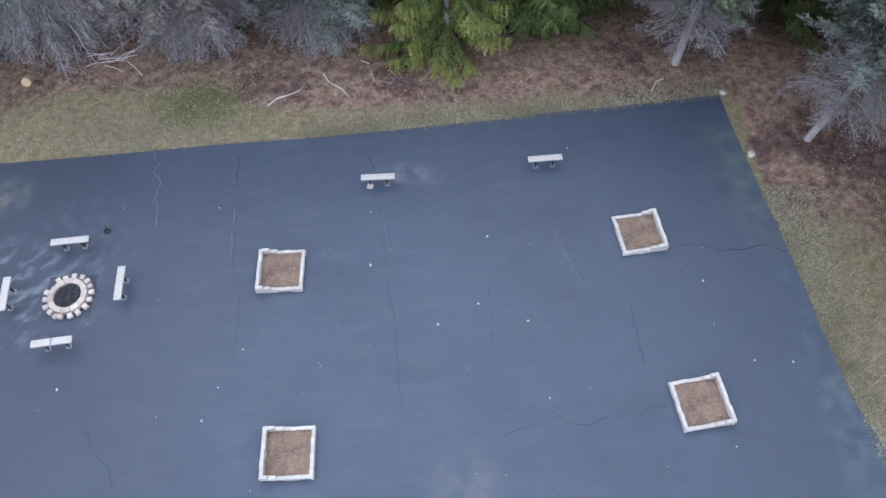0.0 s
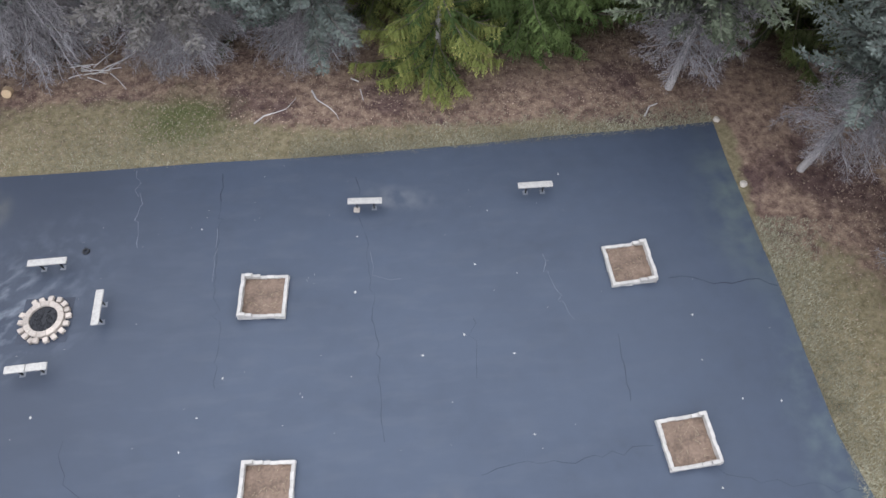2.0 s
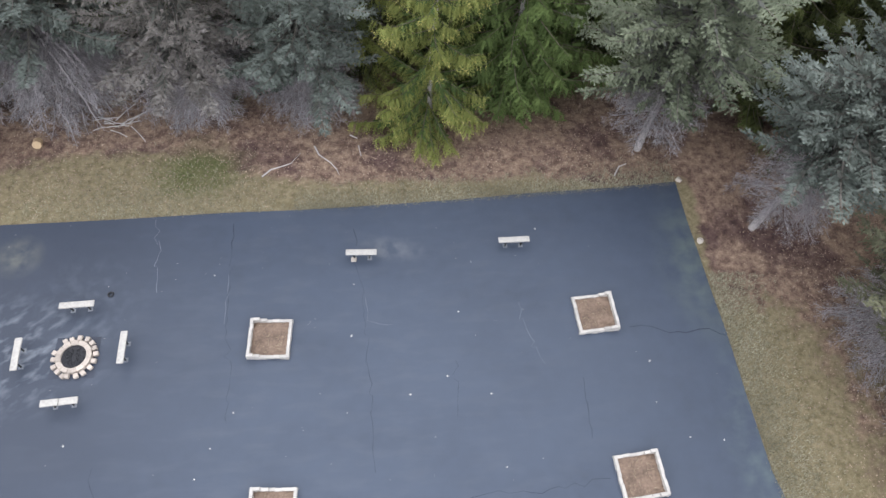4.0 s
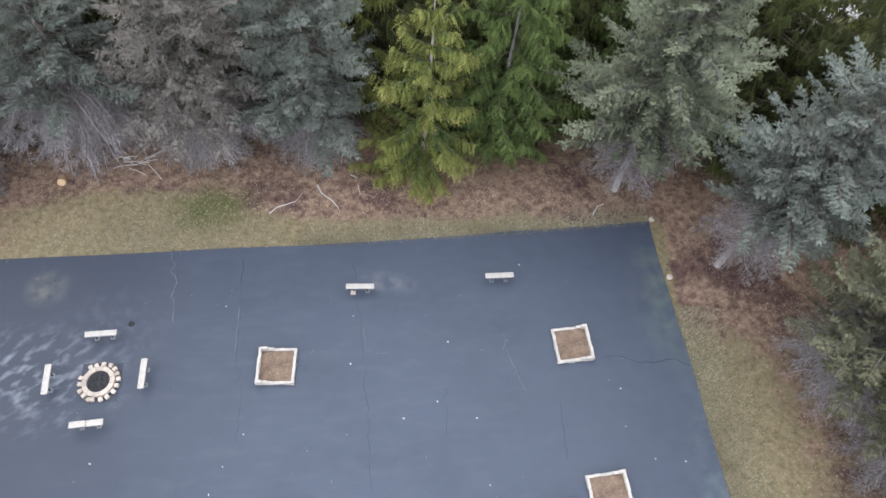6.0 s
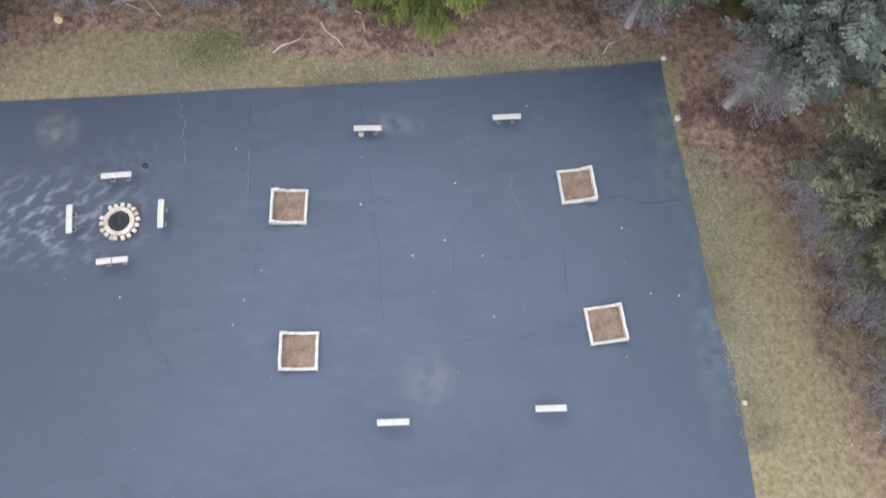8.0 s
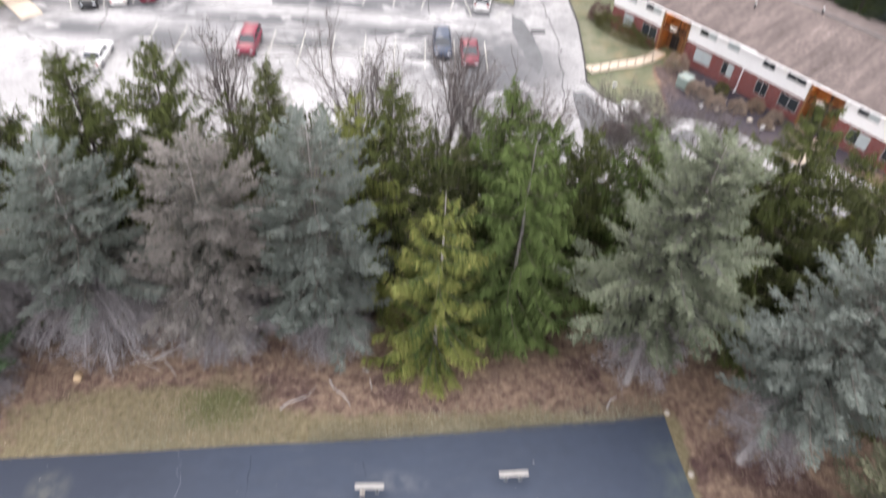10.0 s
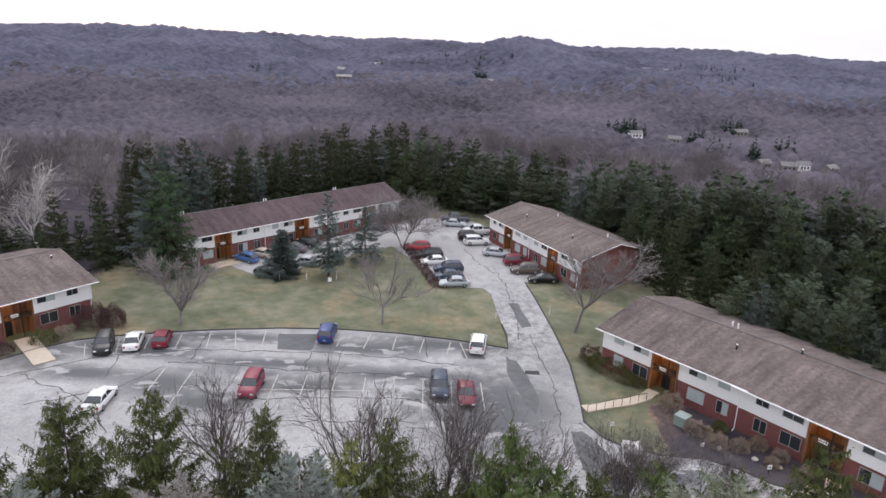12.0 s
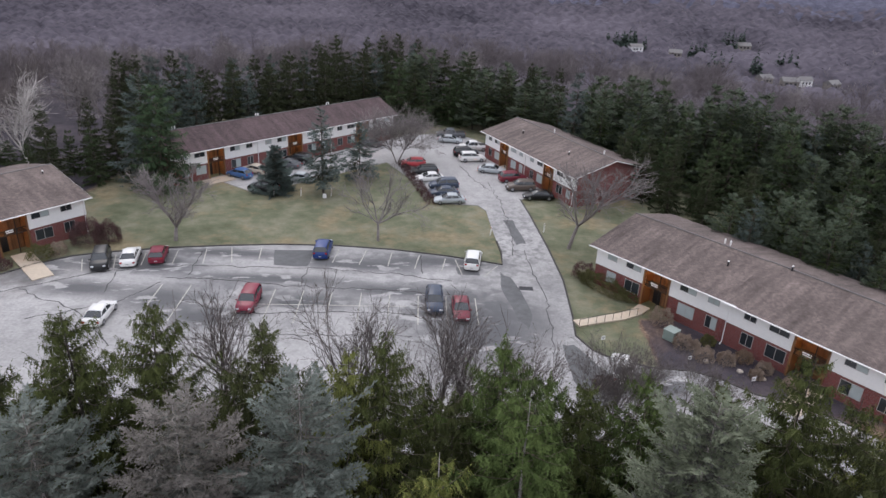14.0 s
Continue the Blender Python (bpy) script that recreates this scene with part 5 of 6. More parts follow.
SHAPES = {  # stations along the length: share, sill-to-belt height, roof height (0: none), half width share
    "sedan": dict(L=4.7, W=1.82, belt=[(0, .52), (.03, .66), (.1, .72), (.26, .86), (.36, .93), (.7, .95), (.84, .95), (.96, .9), (1, .62)], roof=[(.27, .9), (.42, 1.36), (.5, 1.44), (.64, 1.43), (.74, 1.34), (.88, .98)]),
    "hatch": dict(L=4.2, W=1.78, belt=[(0, .52), (.03, .68), (.1, .76), (.24, .92), (.36, .98), (.7, 1.0), (.9, 1.02), (.97, .95), (1, .6)], roof=[(.24, .95), (.4, 1.42), (.5, 1.5), (.78, 1.48), (.88, 1.4), (.975, 1.0)]),
    "suv": dict(L=4.6, W=1.88, belt=[(0, .6), (.03, .82), (.08, .93), (.24, 1.05), (.36, 1.1), (.7, 1.12), (.92, 1.12), (.98, 1.05), (1, .65)], roof=[(.25, 1.08), (.38, 1.6), (.48, 1.7), (.84, 1.68), (.92, 1.6), (.98, 1.1)]),
    "pickup": dict(L=5.5, W=1.95, belt=[(0, .65), (.02, .95), (.08, 1.05), (.22, 1.12), (.34, 1.15), (.6, 1.15), (.63, 1.13), (.98, 1.13), (1, .7)], roof=[(.23, 1.13), (.33, 1.7), (.4, 1.82), (.56, 1.8), (.61, 1.72), (.635, 1.14)]),
}


def loft(bm, rings):
    R = [[bm.verts.new(p) for p in r] for r in rings]
    k = len(R[0])
    for a, b in zip(R[:-1], R[1:]):
        for i in range(k - 1):
            bm.faces.new((a[i], a[i + 1], b[i + 1], b[i]))
    return R


def car(kind, name, colour, word):
    """A parked car at the origin, nose along +x."""
    S = SHAPES[kind]
    L, W = S["L"], S["W"]
    root = new("parked_car")
    P = paint(name, colour)
    bx, bz = zip(*S["belt"])
    rx, rz = zip(*S["roof"])
    us = np.array(sorted(set(list(np.linspace(0, 1, 25)) + [0.02, 0.98])))
    rings = []
    for u in us:
        x = L / 2 - u * L
        zb = float(np.interp(u, bx, bz))
        plan = 1 - 0.22 * max(0, (0.14 - u) / 0.14) ** 2 - 0.14 * max(0, (u - 0.88) / 0.12) ** 2
        hw = W / 2 * plan
        zl = 0.22 + 0.1 * max(0, (0.05 - u) / 0.05) + 0.1 * max(0, (u - 0.95) / 0.05)
        zm = zl + (zb - zl) * 0.55
        half = [(0.0, zl), (hw * 0.86, zl), (hw * 0.98, zl + 0.1), (hw, zm), (hw * 0.97, zb - 0.05), (hw * 0.88, zb), (hw * 0.45, zb + 0.025), (0.0, zb + 0.03)]
        rings.append([(x, y, z) for y, z in half] + [(x, -y, z) for y, z in half[-2::-1]])
    bm = bmesh.new()
    R = loft(bm, rings)
    for r in (R[0], R[-1]):
        bm.faces.new(r[:-1] if (r[0].co - r[-1].co).length < 1e-6 else r)
    bmesh.ops.remove_doubles(bm, verts=bm.verts, dist=1e-4)
    for f in bm.faces:
        f.smooth = True
    body = part("body", bm, P, root, word + " painted body")
    # cabin: glass band below, painted roof above
    gu = np.linspace(rx[0], rx[-1], 13)
    grings, rr = [], []
    for u in gu:
        x = L / 2 - u * L
        zb, zr = float(np.interp(u, bx, bz)) - 0.02, float(np.interp(u, rx, rz))
        t = max(0.0, min(1.0, (zr - zb) / 0.5))
        hb, ht = W / 2 * 0.9, W / 2 * (0.9 - 0.17 * t)
        grings.append([(x, hb, zb), (x, ht + 0.03, zr - 0.1 * t), (x, ht - 0.1, zr), (x, 0, zr + 0.02 * t), (x, -ht + 0.1, zr), (x, -ht - 0.03, zr - 0.1 * t), (x, -hb, zb)])
    bm = bmesh.new()
    loft(bm, grings)
    for f in bm.faces:
        f.smooth = True
    part("cabin_glass", bm, CARGLASS, root, "dark glass of the cabin")
    core = [u for u in np.linspace(rx[1] + 0.01, rx[-2] - 0.005, 9)]
    rings = []
    for u in core:
        x = L / 2 - u * L
        zr = float(np.interp(u, rx, rz)) + 0.012
        ht = W / 2 * 0.73
        rings.append([(x, ht + 0.05, zr - 0.12), (x, ht + 0.03, zr - 0.07), (x, ht - 0.1, zr), (x, 0, zr + 0.025), (x, -ht + 0.1, zr), (x, -ht - 0.03, zr - 0.07), (x, -ht - 0.05, zr - 0.12)])
    bm = bmesh.new()
    loft(bm, rings)
    for f in bm.faces:
        f.smooth = True
    part("roof", bm, P, body)
    # pillars
    segs = []
    for sy in (-1, 1):
        for ua, ub in ((rx[0] + 0.01, rx[1] + 0.01), (0.56 if kind != "pickup" else 0.48,) * 2, (rx[-1] - 0.02, rx[-2])):
            za, zb = float(np.interp(ua, bx, bz)), float(np.interp(ub, rx, rz)) - 0.06
            segs.append((L / 2 - ua * L, sy * W / 2 * 0.9, za, L / 2 - ub * L, sy * (W / 2 * 0.73 + 0.04), zb, 0.045, 0.035))
    for sg in segs:
        mesh_ob("pillar", *tubes([sg], 5), P, body)
    wr = 0.33 if kind in ("sedan", "hatch") else 0.37
    for u in (0.18, 0.81):
        for sy in (-1, 1):
            m = pose(L / 2 - u * L, sy * (W / 2 - 0.1), wr, 90, 0, 0)
            bm = bmesh.new()
            bmesh.ops.create_cone(bm, cap_ends=True, segments=20, radius1=wr, radius2=wr, depth=0.23, matrix=m)
            bmesh.ops.bevel(bm, geom=[e for e in bm.edges if e.calc_face_angle(0) > 1], offset=0.03, segments=2, affect="EDGES")
            w = part("wheel", bm, TYRE, root, "black tyre")
            bm = bmesh.new()
            bmesh.ops.create_cone(bm, cap_ends=True, segments=14, radius1=wr * 0.66, radius2=wr * 0.6, depth=0.25, matrix=m)
            part("rim", bm, RIM, w)
    zf, zt = float(np.interp(0.05, bx, bz)) - 0.1, float(np.interp(0.97, bx, bz)) - 0.12
    for sy in (-1, 1):
        part("headlight", boxed(L / 2 - 0.14, sy * W * 0.33 - 0.17, zf - 0.09, L / 2 + 0.005, sy * W * 0.33 + 0.17, zf + 0.05, bevel=0.03), HEAD, root)
        part("tail_light", boxed(-L / 2 - 0.02, sy * W * 0.37 - 0.13, zt - 0.1, -L / 2 + 0.16, sy * W * 0.37 + 0.13, zt + 0.08, bevel=0.03), TAIL, root)
        part("mirror", boxed(L * 0.2, sy * (W / 2 + 0.06) - 0.09, float(np.interp(0.3, bx, bz)) - 0.02, L * 0.2 + 0.12, sy * (W / 2 + 0.06) + 0.09, float(np.interp(0.3, bx, bz)) + 0.12, bevel=0.03), P, root)
    part("grille", boxed(L / 2 - 0.06, -0.38, 0.42, L / 2 + 0.012, 0.38, 0.6, bevel=0.02), PLASTIC, root)
    part("front_bumper", boxed(L / 2 - 0.12, -W * 0.38, 0.24, L / 2 + 0.03, W * 0.38, 0.4, bevel=0.04), PLASTIC, root)
    part("rear_bumper", boxed(-L / 2 - 0.04, -W * 0.4, 0.28, -L / 2 + 0.12, W * 0.4, 0.46, bevel=0.04), P, root)
    pl = part("plate", boxed(-L / 2 - 0.055, -0.16, 0.5, -L / 2 - 0.03, 0.16, 0.62), PLATE, root)
    if kind == "pickup":
        part("bed_opening", boxed(-L / 2 + 0.12, -W * 0.4, 1.0, -L / 2 + L * 0.33, W * 0.4, 1.175), PLASTIC, root)
    return root


PAINTS = dict(white=(0.75, 0.74, 0.72), black=(0.009, 0.009, 0.011), red=(0.2, 0.006, 0.03), blue=(0.012, 0.04, 0.18), navy=(0.035, 0.05, 0.085), silver=(0.42, 0.45, 0.47), maroon=(0.17, 0.015, 0.03), brown=(0.12, 0.095, 0.08), lightblue=(0.06, 0.14, 0.33),
              cream=(0.6, 0.52, 0.42), scarlet=(0.5, 0.06, 0.07), grey=(0.1, 0.105, 0.115))
CARS = [(-38.3, 72.6, 288, "suv", "black"), (-35.5, 74.0, 104, "sedan", "white"), (-32.6, 74.9, 102, "hatch", "red"), (-13.95, 78.4, 91, "suv", "blue"), (4.3, 77.2, 84, "suv", "white"),
        (-33.0, 61.0, 93, "sedan", "white"), (-19.3, 64.8, 271, "suv", "red"), (-0.05, 66.4, 273, "suv", "navy"), (2.75, 65.2, 272, "sedan", "maroon"), (17.5, 55.4, 80, "sedan", "white"),
        (1.3, 97.9, 190, "sedan", "silver"), (0.4, 100.9, 190, "sedan", "navy"), (0.4, 104.2, 192, "suv", "navy"), (-1.9, 107.4, 193, "sedan", "white"), (-2.9, 110.4, 194, "suv", "black"), (-4.9, 114.8, 185, "hatch", "scarlet"),
        (8.4, 113.2, 350, "sedan", "silver"), (11.6, 109.2, 15, "suv", "maroon"), (12.5, 105.1, 188, "suv", "brown"), (14.9, 101.4, 185, "sedan", "black"), (5.2, 119.3, 12, "suv", "white"), (4.2, 122.2, 12, "suv", "black"), (5.6, 126.0, 190, "pickup", "white"),
        (1.3, 130.6, 355, "sedan", "silver"), (1.4, 134.2, 185, "pickup", "grey"), (-31.6, 105.0, 155, "hatch", "lightblue"), (-29.9, 107.5, 158, "sedan", "cream"), (-26.4, 99.1, 165, "suv", "black"), (-22.2, 104.4, 172, "sedan", "silver"),
        (-25.4, 111.2, 160, "sedan", "grey"), (-24.2, 114.0, 165, "suv", "black"), (-13.5, 125.6, 170, "sedan", "grey")]
_made = {}
for cx, cy, ch, ck, cc in CARS:
    m = pose(cx, cy, LOT + 0.012, 0, 0, ch)
    if (ck, cc) in _made:
        ob = copy_thing(_made[ck, cc], m)
    else:
        ob = _made[ck, cc] = car(ck, cc, PAINTS[cc], cc)
        ob.matrix_basis = m
    tagged(ob, {"lightblue": "light blue", "scarlet": "bright red"}.get(cc, cc) + {"sedan": " four-door sedan", "hatch": " small hatchback", "suv": " sport utility wagon", "pickup": " pickup truck"}[ck] + " parked on the worn asphalt lot", "car", "parked cars")

# ---- shrubs, walks, small fixtures by the houses ----
HEDGE = needles("hedge_leaves", (0.0875, 0.09375, 0.0375), (0.15, 0.1375, 0.0625))
TANBUSH = needles("tan_bush_twigs", (0.25, 0.19, 0.15), (0.33, 0.26, 0.205))
BROWNBUSH = needles("brown_bush_twigs", (0.224, 0.16, 0.12), (0.304, 0.224, 0.16))
REDBUSH = needles("red_twig_bush", (0.09, 0.052, 0.052), (0.125, 0.074, 0.072))


def bush(x, y, rx, ry, h, material, seed, label, rz=0, n=1500, z=None, leaf=0.12):
    """A rounded shrub: short stems and a shell and heart of many small leaves."""
    rg = np.random.default_rng(seed)
    root = new("bush")
    root.matrix_basis = pose(x, y, (land(x, y) if z is None else z) - 0.03, 0, 0, rz)
    d = unit(rg.normal(0, 1, (n, 3)))
    d[:, 2] = np.abs(d[:, 2])
    r = rg.uniform(0.55, 1.0, n) ** 0.5
    bump = 1 + 0.16 * np.sin(d[:, 0] * 7 + seed) * np.cos(d[:, 1] * 6 + d[:, 2] * 5)
    box_ = np.sign(d) * np.abs(d) ** 0.75
    B = box_ * np.array([rx, ry, h * 0.92]) * (r * bump)[:, None] + np.array([0, 0, h * 0.06])
    D = unit(d + rg.normal(0, 0.7, (n, 3)))
    S = unit(np.cross(D, rg.normal(0, 1, (n, 3))))
    mesh_ob("leaves", *kites(B, D, S, leaf * rg.uniform(0.7, 1.5, n), leaf * 0.35 * rg.uniform(0.7, 1.3, n)), material, root)
    segs = [(0.15 * q[0], 0.15 * q[1], 0, *(q * np.array([rx, ry, h]) * 0.75), 0.025, 0.008) for q in d[:14]]
    tagged(mesh_ob("stemwork", *tubes(segs), BARETWIG, root), kind="stuff")
    return tagged(root, label, "bush", "shrubs by the houses")


bush(19.0, 72.2, 3.7, 1.15, 1.7, HEDGE, 1, "clipped olive-green hedge along the brick house", rz=-52, n=11000, leaf=0.1)
bush(21.7, 69.7, 0.9, 0.8, 1.1, HEDGE, 2, "rounded olive-green shrub beside the entry")
bush(17.3, 75.2, 1.3, 1.2, 1.9, REDBUSH, 3, "dark leafless twiggy shrub at the house corner", n=1800)
bush(23.8, 65.0, 1.15, 1.1, 1.8, TANBUSH, 4, "rounded brown winter shrub beside the walk", n=2600, leaf=0.1)
for k, (bx, by, br) in enumerate(((24.7, 60.5, 0.95), (25.6, 60.2, 0.7), (26.0, 58.3, 0.95), (28.0, 57.9, 0.85), (29.9, 58.4, 0.8), (27.4, 61.2, 0.7), (31.2, 56.6, 0.75), (32.6, 53.8, 0.9), (30.0, 55.6, 0.6))):
    bush(bx, by, br, br * 0.95, br * 1.5, (TANBUSH, TANBUSH, TANBUSH, TANBUSH, BROWNBUSH, HEDGE)[k % 6], 10 + k, "rounded tan winter shrub by the brick wall", n=2600, leaf=0.09)
bush(-45.7, 73.4, 1.4, 1.2, 1.7, HEDGE, 30, "rounded yellow-green shrub beside the entry", n=2600)
bush(-44.2, 74.6, 0.9, 0.9, 1.7, TANBUSH, 31, "rounded brown winter shrub at the brick wall", n=1500)
bush(-42.4, 78.2, 2.0, 1.7, 3.0, REDBUSH, 32, "large dark red leafless twiggy bush", n=12000, leaf=0.09)
bush(-40.4, 79.0, 1.6, 1.4, 2.6, REDBUSH, 33, "large dark red leafless twiggy bush", n=9000, leaf=0.09)
bush(-48.6, 70.6, 1.2, 1.0, 1.1, REDBUSH, 34, "low dark shrub beside the walk")
for k in range(9):
    bush(-1.6 - 0.62 * k, 98.0 + 2.05 * k, 0.8, 1.25, 1.1, REDBUSH, 50 + k, "reddish leafless hedge bush along parked cars", rz=20, n=900)
bush(15.5, 53.2, 1.0, 0.9, 0.9, REDBUSH, 61, "low dark shrub by the drive")
WALK = mat("tan_concrete_walk", (0.528, 0.444, 0.348), 0.9, vary=0.15, scale=4, big=0.4, bump=0.2)
LAWN_Z = lambda x, y: LOT + 0.1
tagged(ribbon("walkway", [(14.7, 64.0), (17.2, 65.0), (19.8, 65.9), (21.6, 67.0), (22.9, 68.4)], 1.3, LAWN_Z, 0.2, WALK), "tan concrete walk to the entry", "walkway", kind="structure")
tagged(ribbon("walkway", [(30.6, 50.4), (32.6, 52.2), (34.4, 53.8)], 1.9, LAWN_Z, 0.2, WALK), "tan concrete walk to the entry", "walkway", kind="structure")
tagged(ribbon("walkway", [(-42.8, 68.6), (-45.6, 71.4), (-48.4, 74.2)], 2.2, LAWN_Z, 0.2, WALK), "tan concrete walk to the entry", "walkway", kind="structure")
tagged(ribbon("walkway", [(-33.4, 102.2), (-35.0, 103.9)], 4.4, LAWN_Z, 0.2, WALK), "tan concrete landing before the entry", "walkway", kind="structure")
segs = []
for k in range(8):
    px, py = 14.9 + 0.95 * k, 63.3 + 0.42 * k
    segs.append((px, py, LOT, px, py, LOT + 0.95, 0.025, 0.025))
rail = new("handrail")
for k in range(8):
    mesh_ob("post", *tubes(segs[k:k + 1], 6), STEEL, rail)
mesh_ob("top_rail", *tubes([(14.9, 63.3, LOT + 0.95, 21.55, 66.24, LOT + 0.95, 0.03, 0.03)], 6), STEEL, rail)
tagged(rail, "thin dark metal handrail along the walk", "handrail")


def ac_unit(x, y, rz):
    root = new("utility_box")
    root.matrix_basis = pose(x, y, LOT, 0, 0, rz)
    bm = boxed(-0.6, -0.6, 0.0, 0.6, 0.6, 1.05, bevel=0.03)
    part("cabinet", bm, mat("green_grey_cabinet", (0.24, 0.3, 0.27), 0.5, vary=0.1), root)
    part("lid", boxed(-0.64, -0.64, 1.052, 0.64, 0.64, 1.12, bevel=0.02), mat("green_grey_lid", (0.3, 0.35, 0.32), 0.5, vary=0.1), root)
    tagged(root, "square grey-green utility cabinet among shrubs", "utility box")


ac_unit(23.9, 61.9, -48)


def small_sign(x, y, h, size, label):
    root = new("yard_sign")
    root.matrix_basis = pose(x, y, land(x, y), 0, 0, 15)
    part("post", boxed(-0.02, -0.02, 0, 0.02, 0.02, h), STEEL, root)
    p = part("panel", boxed(-size / 2, -0.045, h - size * 0.6, size / 2, -0.021, h + size * 0.4, bevel=0.008), WHITE, root)
    part("bar", boxed(-size * 0.3, -0.052, h - size * 0.2, size * 0.3, -0.046, h), STEEL, p)
    tagged(root, label, "sign", "yard signs")


small_sign(16.6, 60.0, 1.0, 0.4, "small white sign on a post in the lawn")
small_sign(29.2, 54.4, 0.8, 0.45, "small white sign on a post by the shrubs")
small_sign(24.4, 57.6, 0.7, 0.4, "small white sign on a post by the shrubs")
for sx, sy in ((6.9, 86.5), (14.2, 88.4), (-20.6, 98.0), (-24.4, 97.2), (-16.2, 98.4)):
    root = new("marker_post")
    root.matrix_basis = pose(sx, sy, land(sx, sy), 0, 3, 0)
    part("post", boxed(-0.05, -0.03, 0, 0.05, 0.03, 1.25, bevel=0.01), WHITE, root)
    part("reflector", boxed(-0.04, -0.036, 1.0, 0.04, -0.031, 1.15), TAIL, root)
    tagged(root, "white marker post with a red reflector in the grass", "marker post", "marker posts")
bm = boxed(-17.3, 97.4, LOT - 0.05, -16.8, 97.8, LOT + 0.55, bevel=0.04)
tagged(part("meter_box", bm, WHITE), "small white box standing in the lawn", "box")
for k, (bx, by) in enumerate(((28.9, 56.5), (30.6, 55.4), (26.2, 58.0))):
    rock(bx, by, 0.3, 20 + k)

# ---- spruces round the court ----
def plant(ob, x, y, rz, label, group=""):
    ob.matrix_basis = pose(x, y, land(x, y) - 0.12, 0, 0, rz) @ Matrix.Diagonal((*ob.scale, 1))
    return tagged(ob, label, "tree", group)


G1 = "spruces behind the court"
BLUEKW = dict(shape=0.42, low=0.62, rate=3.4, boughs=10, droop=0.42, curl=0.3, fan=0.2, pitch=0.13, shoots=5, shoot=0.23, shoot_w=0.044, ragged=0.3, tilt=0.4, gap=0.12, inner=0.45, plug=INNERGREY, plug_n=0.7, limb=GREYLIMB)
BAREFOOT = {**BLUEKW, "thick": 0.75, "sink": (0.05, 0.5), "inner": 0.24, "plug_n": 1.6, "low": 0.3, "droop": 0.02, "curl": 0.12, "rate": 3.2}
plant(spruce(13.6, 4.2, 1, BLUE, live=0.4, clear=0.06, skirt=4.6, **BLUEKW), -19.2, 28.0, 0, "tall blue-grey spruce with dead grey lower branches", G1)
plant(spruce(14.5, 4.1, 2, DULL, live=0.34, clear=0.05, skirt=3.6, **{**BLUEKW, "droop": 0.65, "shoot_w": 0.036, "tilt": 0.5}), -12.0, 28.0, 0, "tall brownish-grey spruce thinning with dead branches", G1)
plant(spruce(15.5, 3.9, 3, BLUE, live=0.24, clear=0.05, skirt=3.3, **BLUEKW), -6.0, 28.4, 0, "tall dense blue-grey spruce with bare grey skirt", G1)
plant(spruce(13.0, 3.9, 14, YELLOW, clear=0.07, rate=1.5, boughs=6, shape=0.85, low=0.75, droop=0.2, curl=0.22, pendant=0.8, pitch=0.05, shoots=7, shoot=0.15, shoot_w=0.024, ragged=0.3, gap=0.16, inner=0.06, tips=TIPS, plug=DEEPGREEN, plug_n=4.5), 0.6, 26.6, 0, "yellow-green spruce with drooping tiered branches", G1)
plant(spruce(14.8, 3.9, 5, GREEN, clear=0.03, rate=2.4, boughs=8, shape=0.55, droop=0.25, curl=0.2, pendant=0.6, pitch=0.09, shoots=6, shoot=0.18, shoot_w=0.032, ragged=0.3, gap=0.15, inner=0.3, plug=DEEPGREEN, plug_n=1.2), 4.9, 28.8, 0, "dense deep green spruce with drooping branches", G1)
plant(spruce(15.4, 4.2, 6, SAGE, live=0.33, clear=0.17, skirt=2.6, lean=(1.4, 2.2), **BAREFOOT), 11.8, 24.9, 0, "broad sage-green spruce with bare lower limbs", G1)
plant(spruce(13.8, 3.9, 7, BLUE, live=0.42, clear=0.2, skirt=2.6, lean=(3.2, 1.6), **BAREFOOT), 17.0, 20.1, 0, "broad blue-green spruce leaning over the court corner", G1)
plant(spruce(12.5, 4.2, 8, SAGEOLIVE, live=0.3, clear=0.03, skirt=3.6, **{**BLUEKW, "droop": 0.2}), 22.6, 14.4, 0, "olive-green spruce with many dead grey branches", G1)
plant(spruce(12.0, 4.0, 19, SAGEOLIVE, live=0.3, clear=0.03, skirt=3.4, **{**BLUEKW, "droop": 0.2}), 24.2, 10.2, 0, "olive-green spruce with many dead grey branches", G1)
plant(spruce(13.0, 4.2, 9, SAGEOLIVE, live=0.35, clear=0.03, skirt=3.2, **BLUEKW), 25.0, 5.0, 0, "olive-green spruce with many dead grey branches", G1)
plant(spruce(14.5, 4.2, 10, BLUE, live=0.45, clear=0.06, skirt=4.0, **BLUEKW), -26.0, 27.4, 0, "tall blue-grey spruce with dead grey lower branches", G1)
plant(spruce(9.0, 3.2, 11, DARK, live=0.3, clear=0.03, skirt=3.0, **BLUEKW), -25.4, 22.8, 0, "dark green spruce with dead lower branches", G1)
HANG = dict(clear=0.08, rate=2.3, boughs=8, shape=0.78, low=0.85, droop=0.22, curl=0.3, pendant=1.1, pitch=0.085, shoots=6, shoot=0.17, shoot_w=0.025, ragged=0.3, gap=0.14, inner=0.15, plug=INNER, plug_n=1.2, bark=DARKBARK)
